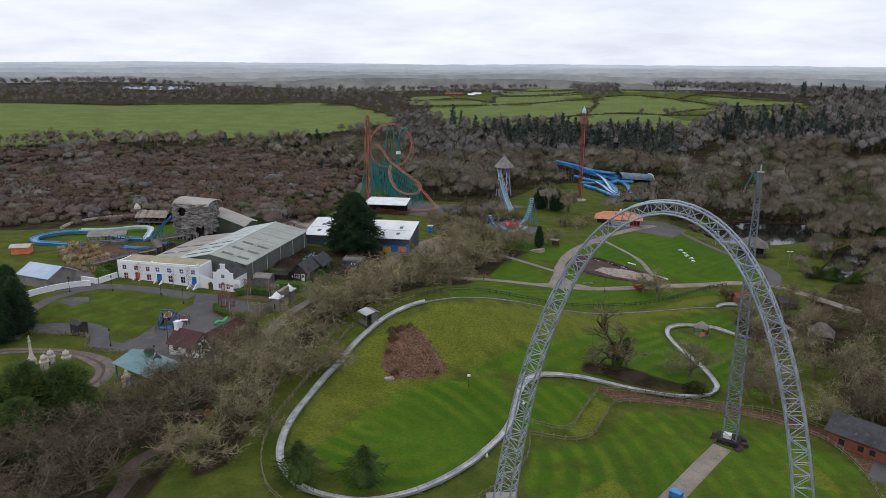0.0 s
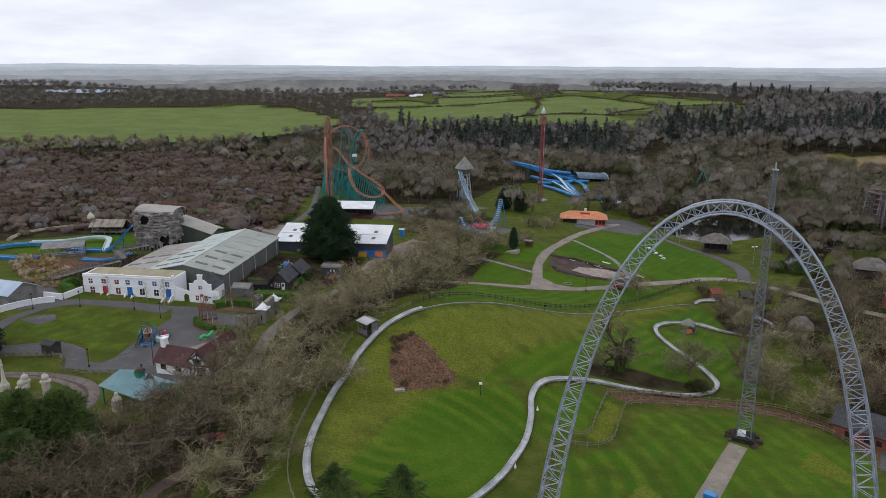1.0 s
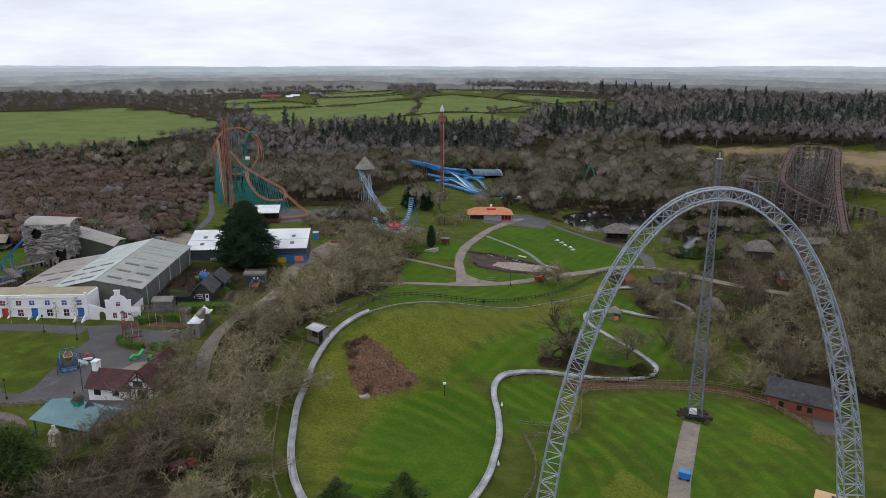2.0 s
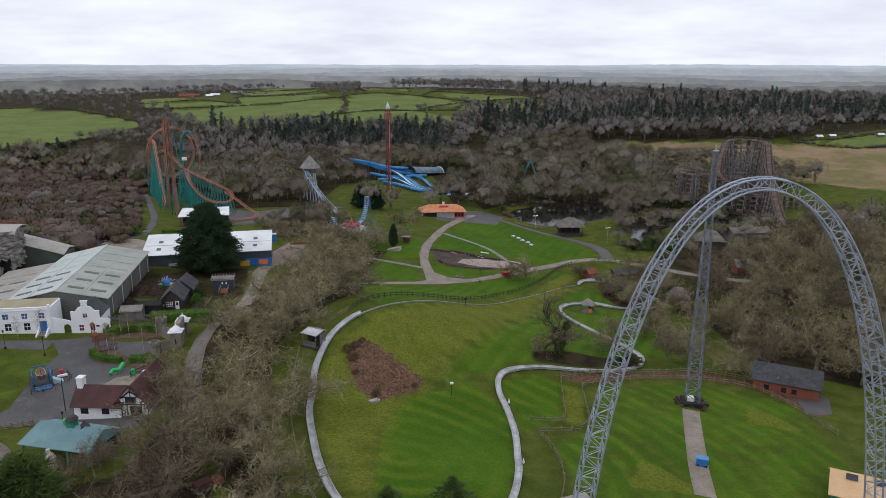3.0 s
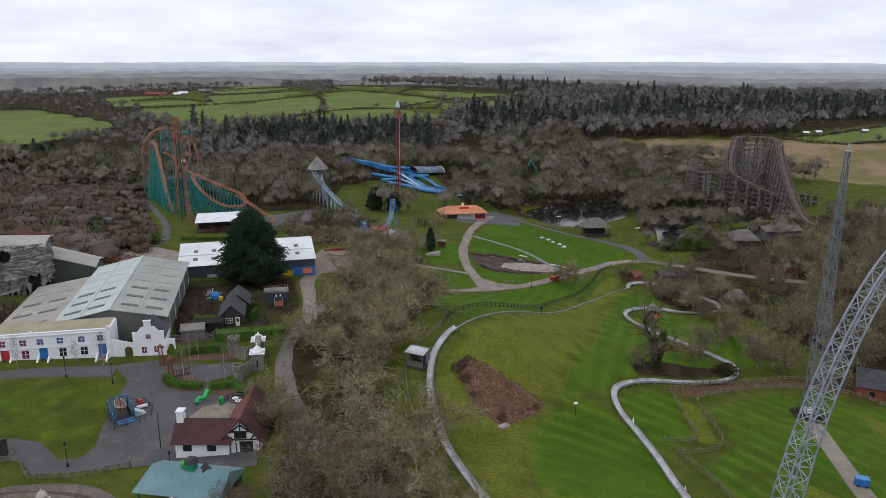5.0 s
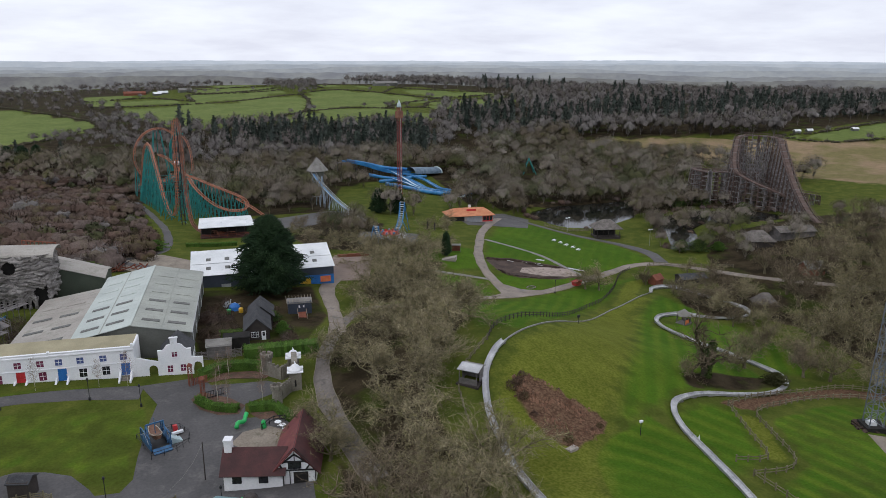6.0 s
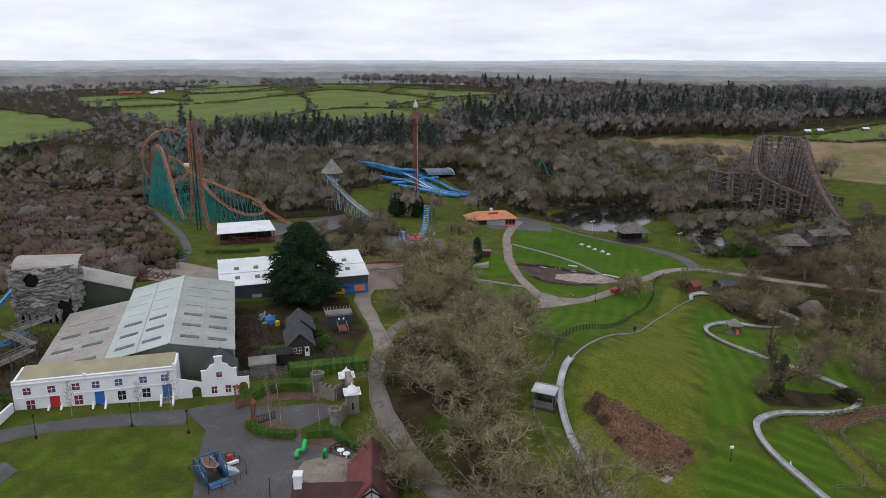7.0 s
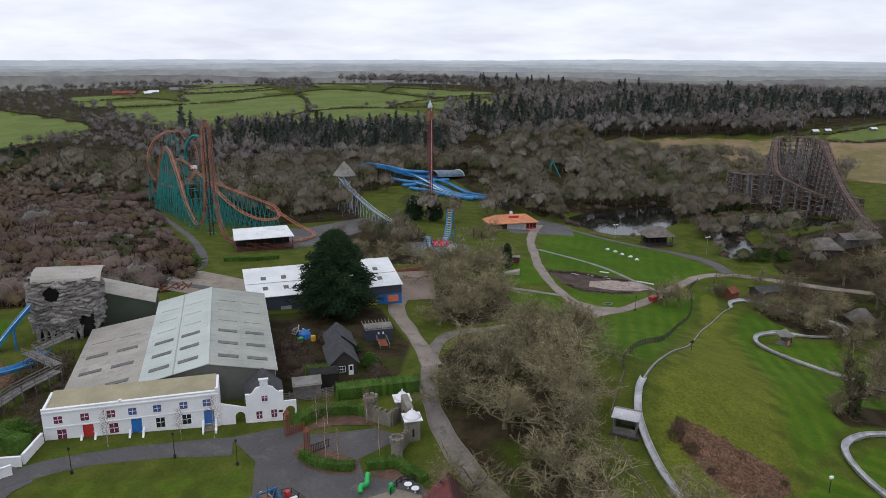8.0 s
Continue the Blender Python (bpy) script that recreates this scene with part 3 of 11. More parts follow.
def ground_height(x, y):
    """The landform with the ponds cut into it."""
    h = height(x, y)
    w = smooth(88, 112, x) * smooth(238, 258, y) * (1 - smooth(230, 260, x)) * (1 - smooth(380, 420, y))
    h = h * (1 - w) + np.maximum(h, WATER_LEVEL + 0.55) * w
    for outline in (LAKE, STREAM):
        d = inside(outline, x, y)
        dig = smooth(1.8, -2.2, d)
        h = h * (1 - dig) + np.minimum(h, WATER_LEVEL - 1.4) * dig
    return h


def gz(x, y):
    return float(ground_height(np.array([x], float), np.array([y], float))[0])
# ---- ground ----
def axis(lo, hi, step, reach):
    """Even steps over the park, then wider and wider ones out to the horizon."""
    core = np.arange(lo, hi + step / 2, step)
    out, s, p = [], step, 0.0
    while p < reach:
        s *= 1.085
        p += s
        out.append(p)
    out = np.array(out)
    return np.concatenate([(core[0] - out)[::-1], core, core[-1] + out])


LAWNS = [
    [(-21, 98), (-15, 115), (-10, 125), (-4, 129.5), (3, 132), (9, 134), (11, 126), (9, 115), (3, 104), (-5, 92), (-14, 88)],
    [(14, 134), (24, 137), (30, 134), (20, 121), (12, 118)],
    [(3, 134), (10, 143), (26, 158), (42, 175), (58, 192), (70, 202), (82, 209.5), (81, 200), (78, 188), (70, 190), (56, 187), (54.5, 178), (55.5, 160), (52, 146), (40, 142), (26, 142), (14, 138)],
    [(58, 184), (70, 187), (80, 178), (78, 160), (66, 146), (60, 150), (58.6, 166)],
    [(2, 162), (-6, 166), (0, 184), (6, 204), (28, 210), (60, 219), (92, 230), (74, 220), (58, 206), (44, 198), (22, 180)],
    [(36, 238), (60, 278), (88, 312), (98, 306), (104, 286), (110, 266), (108, 244), (96, 238), (78, 234), (66, 240), (50, 250)],
    [(34, 234), (30, 218), (44, 219), (64, 226), (58, 232), (46, 236)],
    [(12, 214), (26, 215), (30, 230), (20, 236), (12, 232)],
    [(26, 240), (36, 240), (44, 262), (36, 268), (22, 258)],
    [(-136, 236), (-130, 254), (-108, 262), (-98, 250), (-100, 236), (-118, 226)],
]
GREENS = [[(12, 112), (25, 116), (34, 130), (52, 133), (64, 131), (74, 118), (60, 92), (34, 80), (10, 92)], [(-98, 159.5), (-100.6, 164), (-99.8, 171), (-92, 178), (-67, 171.5), (-70.6, 157), (-72, 148.4), (-76, 149), (-77, 151), (-79.4, 155.2), (-82.6, 157.4), (-88, 159.3)], [(-97, 182.5), (-68, 179), (-68, 182), (-97, 187)]]
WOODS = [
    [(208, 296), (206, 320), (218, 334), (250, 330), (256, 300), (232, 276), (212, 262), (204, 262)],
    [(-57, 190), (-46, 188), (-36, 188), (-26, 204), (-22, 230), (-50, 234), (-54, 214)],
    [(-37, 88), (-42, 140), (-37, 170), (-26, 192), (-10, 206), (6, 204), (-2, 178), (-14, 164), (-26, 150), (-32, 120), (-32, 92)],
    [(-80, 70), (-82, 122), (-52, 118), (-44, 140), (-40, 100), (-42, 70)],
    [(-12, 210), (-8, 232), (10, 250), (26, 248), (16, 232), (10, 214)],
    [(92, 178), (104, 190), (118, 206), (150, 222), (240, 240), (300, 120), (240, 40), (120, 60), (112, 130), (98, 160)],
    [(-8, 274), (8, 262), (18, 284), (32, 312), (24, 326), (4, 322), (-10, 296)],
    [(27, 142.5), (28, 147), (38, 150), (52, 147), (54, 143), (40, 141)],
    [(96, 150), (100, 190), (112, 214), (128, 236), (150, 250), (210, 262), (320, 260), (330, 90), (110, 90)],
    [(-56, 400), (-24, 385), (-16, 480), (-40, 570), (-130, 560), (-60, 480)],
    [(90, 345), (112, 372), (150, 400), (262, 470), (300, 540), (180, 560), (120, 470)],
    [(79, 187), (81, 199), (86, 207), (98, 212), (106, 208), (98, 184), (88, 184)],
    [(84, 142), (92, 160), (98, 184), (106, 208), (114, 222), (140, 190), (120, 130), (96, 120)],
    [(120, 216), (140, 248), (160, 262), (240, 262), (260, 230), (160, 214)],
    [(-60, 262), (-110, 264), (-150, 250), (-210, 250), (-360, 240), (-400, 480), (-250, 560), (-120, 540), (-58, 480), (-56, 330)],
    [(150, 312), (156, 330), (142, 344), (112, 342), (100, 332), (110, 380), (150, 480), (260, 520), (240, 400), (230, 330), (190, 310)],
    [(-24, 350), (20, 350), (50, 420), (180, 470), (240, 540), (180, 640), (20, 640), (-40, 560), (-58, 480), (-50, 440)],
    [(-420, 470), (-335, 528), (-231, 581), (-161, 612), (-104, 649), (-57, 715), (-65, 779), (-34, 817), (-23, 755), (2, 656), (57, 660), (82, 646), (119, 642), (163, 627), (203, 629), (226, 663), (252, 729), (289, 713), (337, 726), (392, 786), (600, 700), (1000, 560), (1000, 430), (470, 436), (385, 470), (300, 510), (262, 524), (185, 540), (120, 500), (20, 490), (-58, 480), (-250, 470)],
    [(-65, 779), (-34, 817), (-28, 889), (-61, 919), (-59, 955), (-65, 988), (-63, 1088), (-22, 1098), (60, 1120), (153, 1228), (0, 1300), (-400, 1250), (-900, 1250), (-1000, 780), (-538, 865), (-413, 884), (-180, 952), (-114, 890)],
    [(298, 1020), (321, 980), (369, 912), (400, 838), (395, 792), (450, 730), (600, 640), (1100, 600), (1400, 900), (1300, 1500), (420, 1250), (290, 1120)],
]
TAWNY = [[(250, 521), (300, 509), (357, 478), (385, 449), (411, 432), (424, 407), (449, 392), (560, 345), (480, 260), (340, 280), (318, 340), (318, 425), (285, 490)]]
FIELDS = [
    [(-1000, 720), (-538, 860), (-413, 878), (-180, 945), (-114, 883), (-65, 779), (-57, 715), (-104, 649), (-161, 612), (-231, 581), (-335, 528), (-700, 440), (-1100, 420)],
    [(-28, 889), (22, 880), (80, 883), (154, 927), (170, 922), (160, 866), (129, 762), (123, 736), (79, 683), (57, 660), (2, 656), (-23, 755), (-34, 817)],
    [(-63, 1088), (-22, 1098), (2, 1004), (-52, 983), (-65, 988)],
    [(-59, 955), (5, 975), (25, 945), (65, 898), (55, 885), (-27, 901), (-61, 919)],
    [(52, 1002), (46, 922), (100, 920), (161, 950), (167, 998), (116, 990), (72, 1003)],
    [(61, 1057), (75, 1018), (128, 1012), (171, 1039), (175, 1108), (74, 1094)],
    [(80, 1131), (153, 1228), (172, 1154), (170, 1114), (74, 1102)],
    [(189, 946), (232, 948), (273, 871), (295, 811), (247, 785), (222, 757), (190, 770), (135, 762), (167, 881)],
    [(83, 679), (128, 726), (174, 760), (208, 741), (213, 688), (226, 663), (203, 629), (163, 627), (119, 642), (82, 646)],
    [(255, 741), (280, 782), (341, 790), (392, 786), (337, 726), (289, 713), (252, 729)],
    [(305, 940), (333, 900), (384, 862), (393, 830), (329, 824), (304, 843), (297, 899)],
    [(236, 1074), (285, 1005), (277, 987), (221, 1003)],
    [(-1150, 1560), (-963, 1500), (-790, 1470), (-640, 1600), (-760, 1850), (-1200, 1900)],
    [(416, 436), (428, 409), (452, 396), (560, 350), (660, 430), (470, 424)],
]
DRY = [[(-24, 98), (-23, 126), (-19, 139), (-13, 149), (-5, 156), (12, 166), (30, 181), (50, 197), (66, 206), (76, 209), (58, 193), (42, 176), (26, 158), (8, 141), (1, 135), (-8, 127), (-14, 117), (-20, 102)],
       [(20, 118), (24, 118), (32, 131), (29, 134)], [(18, 96), (30, 90), (26, 104)], [(56, 112), (66, 106), (64, 120)], [(80, 224), (92, 228), (70, 208), (60, 204)]]
BARE = [[(-11.6, 127.8), (-4.5, 130.6), (-0.6, 133.6), (-3.6, 139), (-6.4, 143), (-8, 146), (-10.8, 146.2), (-14, 141), (-14.2, 131)],
        [(28, 137.2), (33, 133.2), (52, 136.3), (64, 134.5), (73, 127.4), (74, 112), (78, 112), (77, 130), (67, 138.5), (55, 139.5)],
        [(-100, 228), (-118, 222), (-122, 214), (-104, 205), (-97, 215)],
        [(41, 239), (43.5, 250), (52, 249.5), (60, 243), (68, 238), (66, 229.5), (56, 227.5), (44, 231)]]

gx, gy = axis(-150, 210, 1.7, 4400), axis(45, 345, 1.7, 4300)
GX, GY = np.meshgrid(gx, gy)
GH = ground_height(GX, GY)


def zone(outlines, soft):
    w = np.zeros(GX.shape)
    for o in outlines:
        ax = np.array(o)
        near = (GX > ax[:, 0].min() - 30) & (GX < ax[:, 0].max() + 30) & (GY > ax[:, 1].min() - 30) & (GY < ax[:, 1].max() + 30)
        if near.any():
            w[near] = np.maximum(w[near], smooth(soft, -soft, inside(o, GX[near], GY[near])))
    return w


def far_fields():
    """A patchwork of pastures beyond the near hedges."""
    r = np.random.default_rng(12)
    d = np.hypot(GX, GY - 60)
    a, s = GX * 0.94 + GY * 0.34, GY * 0.94 - GX * 0.34
    i, j = np.floor(a / 210 + 0.3 * np.sin(s / 300)).astype(int), np.floor(s / 260).astype(int)
    pick = (np.sin(i * 12.9898 + j * 78.233) * 43758.5453) % 1.0
    wood = inside([(236, 545), (620, 520), (1300, 500), (2600, 500), (2800, 2400), (900, 2400), (300, 1150), (480, 900), (262, 690)], GX, GY) < 0
    return np.where((d > 1250) & (d < 1900) & (pick < 0.4) & (GX < -100) & ~wood, 0.8, 0.0)


def ground_sheet():
    ny, nx = GX.shape
    co = np.stack([GX, GY, GH], -1).reshape(-1, 3)
    k = np.arange(ny * nx).reshape(ny, nx)
    quads = np.stack([k[:-1, :-1], k[:-1, 1:], k[1:, 1:], k[1:, :-1]], -1).reshape(-1, 4)
    me = mesh_from(co, quads, "ground", GRASS, True)
    distant = smooth(1150, 1350, np.hypot(GX, GY - 100)) * 0.75
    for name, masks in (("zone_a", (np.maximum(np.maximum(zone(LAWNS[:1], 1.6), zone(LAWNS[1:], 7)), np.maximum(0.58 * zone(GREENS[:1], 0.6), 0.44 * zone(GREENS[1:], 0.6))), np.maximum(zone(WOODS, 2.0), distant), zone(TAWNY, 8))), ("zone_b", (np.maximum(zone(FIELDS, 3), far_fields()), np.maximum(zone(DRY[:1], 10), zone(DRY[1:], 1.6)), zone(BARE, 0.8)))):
        at = me.attributes.new(name, "FLOAT_COLOR", "POINT")
        rgba = np.concatenate([np.stack(masks, -1).reshape(-1, 3), np.ones((len(co), 1))], 1)
        at.data.foreach_set("color", rgba.astype(np.float32).ravel())
    return tagged(new("ground", me), "rolling park grass, leaf litter and farmland", "ground", kind="structure")


def mesh_from(co, faces, name, material_, soft=False):
    """A mesh from arrays of corners and of faces with equal numbers of corners."""
    me = bpy.data.meshes.new(name)
    co, faces = np.ascontiguousarray(co, np.float32), np.ascontiguousarray(faces, np.int32)
    me.vertices.add(len(co))
    me.vertices.foreach_set("co", co.ravel())
    n = faces.shape[1]
    me.loops.add(faces.size)
    me.loops.foreach_set("vertex_index", faces.ravel())
    me.polygons.add(len(faces))
    me.polygons.foreach_set("loop_start", np.arange(0, faces.size, n, dtype=np.int32))
    if soft:
        me.polygons.foreach_set("use_smooth", np.ones(len(faces), bool))
    me.materials.append(material_)
    me.update(calc_edges=True)
    return me


ground_sheet()
for outline, name in ((LAKE, "boating lake"), (STREAM, "winding stream pond")):
    wide = [(sum(p[0] for p in outline) / len(outline) * -0.06 + x * 1.06, sum(p[1] for p in outline) / len(outline) * -0.06 + y * 1.06) for x, y in outline]
    solid("water", Builder().slab(wide, WATER_LEVEL - 0.3, WATER_LEVEL), WATER, "dark still %s water between bare trees" % name, "water", kind="structure")


def ribbon(name, points, widths, material_, label, lift=0.06, kerb=0.0, category="path", step=1.6, kind="structure", even=False):
    """A strip laid on the ground along a curve."""
    P = curve_through(points, step)
    n = len(P)
    W = np.interp(np.linspace(0, 1, n), np.linspace(0, 1, len(widths)), widths)
    D = np.gradient(P, axis=0)
    D /= np.linalg.norm(D, axis=1)[:, None]
    S = np.stack([-D[:, 1], D[:, 0]], 1)
    wob = 0.12 * np.sin(np.arange(n) * 0.9) + 0.1 * np.sin(np.arange(n) * 0.37 + 1)
    wob = wob * (0.0 if even else 1.0)
    cols = np.array([-0.42, -0.40, -0.2, 0, 0.2, 0.40, 0.42])
    co = []
    for c in cols:
        q = P + S * ((W + 2 * wob * (abs(c) > 0.3)) * c)[:, None]
        co.append(np.stack([q[:, 0], q[:, 1], ground_height(q[:, 0], q[:, 1]) + lift - (0.2 if abs(c) > 0.41 else 0)], 1))
    co = np.stack(co, 1).reshape(-1, 3)
    k = np.arange(n * 7).reshape(n, 7)
    f = np.stack([k[:-1, :-1], k[:-1, 1:], k[1:, 1:], k[1:, :-1]], -1).reshape(-1, 4)
    ob = tagged(new(name, mesh_from(co, f, name, material_)), label, category, kind=kind)
    if kerb:
        for side in (-1, 1):
            b = Builder()
            q = P + S * (side * (W * 0.41 + wob * 0.8 + 0.04))[:, None]
            for i in range(n - 1):
                z0, z1 = gz(*q[i]), gz(*q[i + 1])
                b.beam((q[i][0], q[i][1], z0 + 0.0), (q[i + 1][0], q[i + 1][1], z1 + 0.0), 0.09, 0.18)
            part("kerb", b, PATHTAN, ob, "worn concrete kerb")
    return ob


def patch(name, outline, material_, label, lift=0.05, category="pavement", kind="structure", step=2.0):
    """A paved area laid on the ground within an outline."""
    o = np.array(outline, float)
    rim = []
    for i in range(len(o)):
        a, b_ = o[i], o[(i + 1) % len(o)]
        m = max(1, int(np.linalg.norm(b_ - a) / step))
        rim += [a + (b_ - a) * t / m for t in range(m)]
    bm = bmesh.new()
    edge = [bm.verts.new((p[0], p[1], 0)) for p in rim]
    bm.faces.new(edge)
    x0, y0 = o.min(0)
    x1, y1 = o.max(0)
    for c in np.arange(x0 + step, x1, step):
        bmesh.ops.bisect_plane(bm, geom=bm.verts[:] + bm.edges[:] + bm.faces[:], plane_co=(c, 0, 0), plane_no=(1, 0, 0))
    for c in np.arange(y0 + step, y1, step):
        bmesh.ops.bisect_plane(bm, geom=bm.verts[:] + bm.edges[:] + bm.faces[:], plane_co=(0, c, 0), plane_no=(0, 1, 0))
    bmesh.ops.triangulate(bm, faces=bm.faces)
    xs = np.array([v.co.x for v in bm.verts])
    ys = np.array([v.co.y for v in bm.verts])
    hs = ground_height(xs, ys)
    for v, h in zip(bm.verts, hs):
        v.co.z = h + lift
    me = bpy.data.meshes.new(name)
    bm.to_mesh(me)
    bm.free()
    me.materials.append(material_)
    for p in me.polygons:
        if p.normal.z < 0:
            p.flip()
    return tagged(new(name, me), label, category, kind=kind)


ROADS = {
    "main": [(-41.5, 132), (-41.5, 142), (-41, 151), (-40, 160), (-37.6, 170), (-33.8, 180), (-28, 191), (-21, 201.5), (-14, 206.5), (-4, 206), (6, 208), (18, 211.5), (32, 214.6), (48, 218.4), (62, 224), (80, 233), (96, 239.5), (107, 238), (113, 231), (117.5, 220), (121, 209), (127, 196), (140, 176)],
    "yard": [(-28, 190), (-24.5, 202), (-21.6, 214), (-19, 226), (-14, 236)],
    "cafe": [(89, 321), (78, 308), (63, 288.5), (52, 270.5), (44, 257), (38.5, 245), (35.5, 236), (33.5, 226), (31, 214.8)],
    "lakeside": [(80, 319), (94, 323), (100, 309), (106, 289), (113, 271), (114, 252), (109, 238)],
    "lawn": [(58, 277), (66, 255), (67, 239), (68, 226)],
    "spur": [(14, 241), (24, 236), (33, 231)],
    "lane": [(-56, 262), (-66, 276), (-58, 282), (-51.5, 293), (-48.5, 324), (-50, 359), (-53, 405)],
    "garden": [(-68, 177.5), (-80, 180.5), (-92, 181.5), (-104, 178)],
}
ribbon("road", ROADS["main"][:10], [4.0, 4.0, 3.8, 3.6, 3.4, 3.4, 3.2, 3.2, 3.6, 3.6], ROADGREY, "worn grey park road under bare oaks", kerb=1)
ribbon("road", ROADS["main"][9:], [3.6, 3.6, 3.6, 3.6], GRAVEL, "pale worn tarmac park road with low kerbs", 0.064, kerb=1)
ribbon("road", ROADS["yard"], [4.5, 4, 4.5, 6], GRAVEL, "pale worn yard road beside bare trees", 0.07)
ribbon("path", ROADS["cafe"], [5.5, 3.8, 3.5, 3.6, 3.7, 4.2], GRAVEL, "curving pale park path between lawns", 0.075, kerb=1)
ribbon("path", ROADS["lakeside"], [6, 3.6, 3.4, 4.6, 6.5, 5.5], ASPHALT, "grey tarmac path beside the lake", 0.085)
ribbon("path", ROADS["lawn"], [2.2, 2.2, 2.2], GREYROOF, "narrow grey path across the lawn", 0.05)
ribbon("path", ROADS["spur"], [2.4, 2.4], GREYROOF, "narrow grey path between lawns", 0.05)
ribbon("lane", ROADS["lane"], [3.6, 3.6, 3.4, 3.2, 3.2, 3.2], ASPHALT, "grey tarmac lane beside brown scrub", 0.06)
ribbon("road", ROADS["garden"], [6, 5, 4.5, 5], ASPHALT, "grey tarmac road before the white terrace", 0.09)
ribbon("path", [(49, 119.5), (44, 113), (38, 105), (33.5, 99), (28, 91)], [4.0, 4.0, 4.0], PATHTAN, "straight pale concrete path to the ride pylon", 0.06, even=True)
patch("pavement", [(-68, 180), (-58, 180), (-56.5, 176), (-47, 173), (-44, 168), (-52.5, 166), (-53.5, 161), (-48, 158.5), (-47, 150), (-48.5, 140), (-50, 133), (-57, 136), (-62, 141), (-71, 143.4), (-79.6, 145.6), (-81.5, 150.4), (-88, 151.4), (-96, 151.6), (-96, 156), (-92.6, 157.1), (-86.3, 158.5), (-82.4, 157), (-79.2, 154.8), (-77, 150.4), (-76.4, 148.6), (-73.3, 148), (-71.4, 150.6), (-70.4, 156), (-68.5, 164), (-66, 172)], ASPHALT, "broad grey tarmac square with faint patches", 0.06)
patch("pavement", [(-96, 151.6), (-96, 156), (-99, 158), (-101, 164), (-100, 171), (-96.6, 176.8), (-98.6, 178), (-103, 171.6), (-104.4, 163), (-102, 154)], ASPHALT, "grey tarmac path round the end of the lawn", 0.066)
patch("leaf_bed", [(-60.6, 171.6), (-58.6, 174), (-54.4, 169.4), (-52.6, 165.4), (-54.2, 162.8), (-57.4, 164.2), (-59.8, 167.4)], LEAFBED, "reddish brown leaf bed under birches", 0.09, "bed")
patch("leaf_bed", [(-57.6, 177.2), (-53.6, 180.2), (-48.6, 178.8), (-45.4, 175.8), (-47, 174.2), (-52.6, 177.2)], LEAFBED, "reddish brown leaf bed before a hedge", 0.09, "bed")
patch("leaf_bed", [(-52.6, 162.4), (-48.8, 160.6), (-48.6, 157.6), (-51.6, 159.4)], LEAFBED, "reddish brown leaf bed beside a short hedge", 0.09, "bed")
patch("pavement", [(-99.5, 170), (-97, 173), (-93, 173.4), (-91.5, 170.4), (-94, 167)], ASPHALT, "oval grey tarmac bed on the lawn", 0.05)
patch("pavement", [(-110, 188), (-112, 200), (-106, 198), (-99, 189), (-94, 178.5), (-99, 175.5), (-102, 180), (-103.4, 187)], ASPHALT, "grey tarmac path past a low building", 0.07)
patch("pavement", [(-60, 257), (-46, 254), (-42, 260), (-48, 272), (-54, 282), (-68, 281), (-70, 270)], PATHTAN, "worn tan earth yard behind the sheds", 0.045)
patch("pavement", [(-17, 234), (-5, 232), (6, 257), (-5, 262), (-13, 248)], PINKGRAVEL, "pinkish gravel yard beside a blue building", 0.06)
patch("pavement", [(-34, 305), (-14, 303), (2, 316), (34, 342), (22, 352), (-8, 338), (-18, 348), (-32, 340), (-38, 322)], ASPHALT, "grey tarmac plaza under a roller coaster", 0.05)
patch("pavement", [(47, 235.6), (53, 231.2), (60.6, 229.4), (66.4, 230.6), (67.4, 237), (58.6, 239.4), (50.6, 239.6)], FLOORPINK, "bare pale concrete floor of a cleared site", 0.05)
patch("pavement", [(31.6, 226), (35.4, 226), (38.4, 220.8), (44, 218.6), (44, 216), (32, 213), (24, 211.6), (24, 214.2), (29.4, 217.4)], GRAVEL, "pale gravel fork where two park paths meet", 0.1)
patch("mud", [(40.6, 238), (42, 248), (45, 251), (52, 249.8), (60, 243.6), (68.4, 238.4), (66.8, 229.4), (56, 227.2), (44, 231)], MUD, "churned dark brown mud round a cleared site", 0.035, "mud")
patch("pavement", [(72, 113), (78, 112), (84, 118), (86, 128), (80, 126), (77, 120)], ASPHALT, "grey tarmac forecourt beside a timber cabin", 0.06)
patch("pavement", [(66, 305), (92, 300), (104, 318), (98, 330), (70, 328)], ASPHALT, "grey tarmac apron round the cafe", 0.045)
patch("pavement", [(8, 276), (26, 268), (36, 288), (16, 298)], ASPHALT, "grey tarmac base of a fairground ride", 0.05)
patch("pavement", [(-96, 148), (-118, 140), (-120, 152), (-110, 160), (-98, 158)], GRAVEL, "worn pale track between lawns", 0.05)
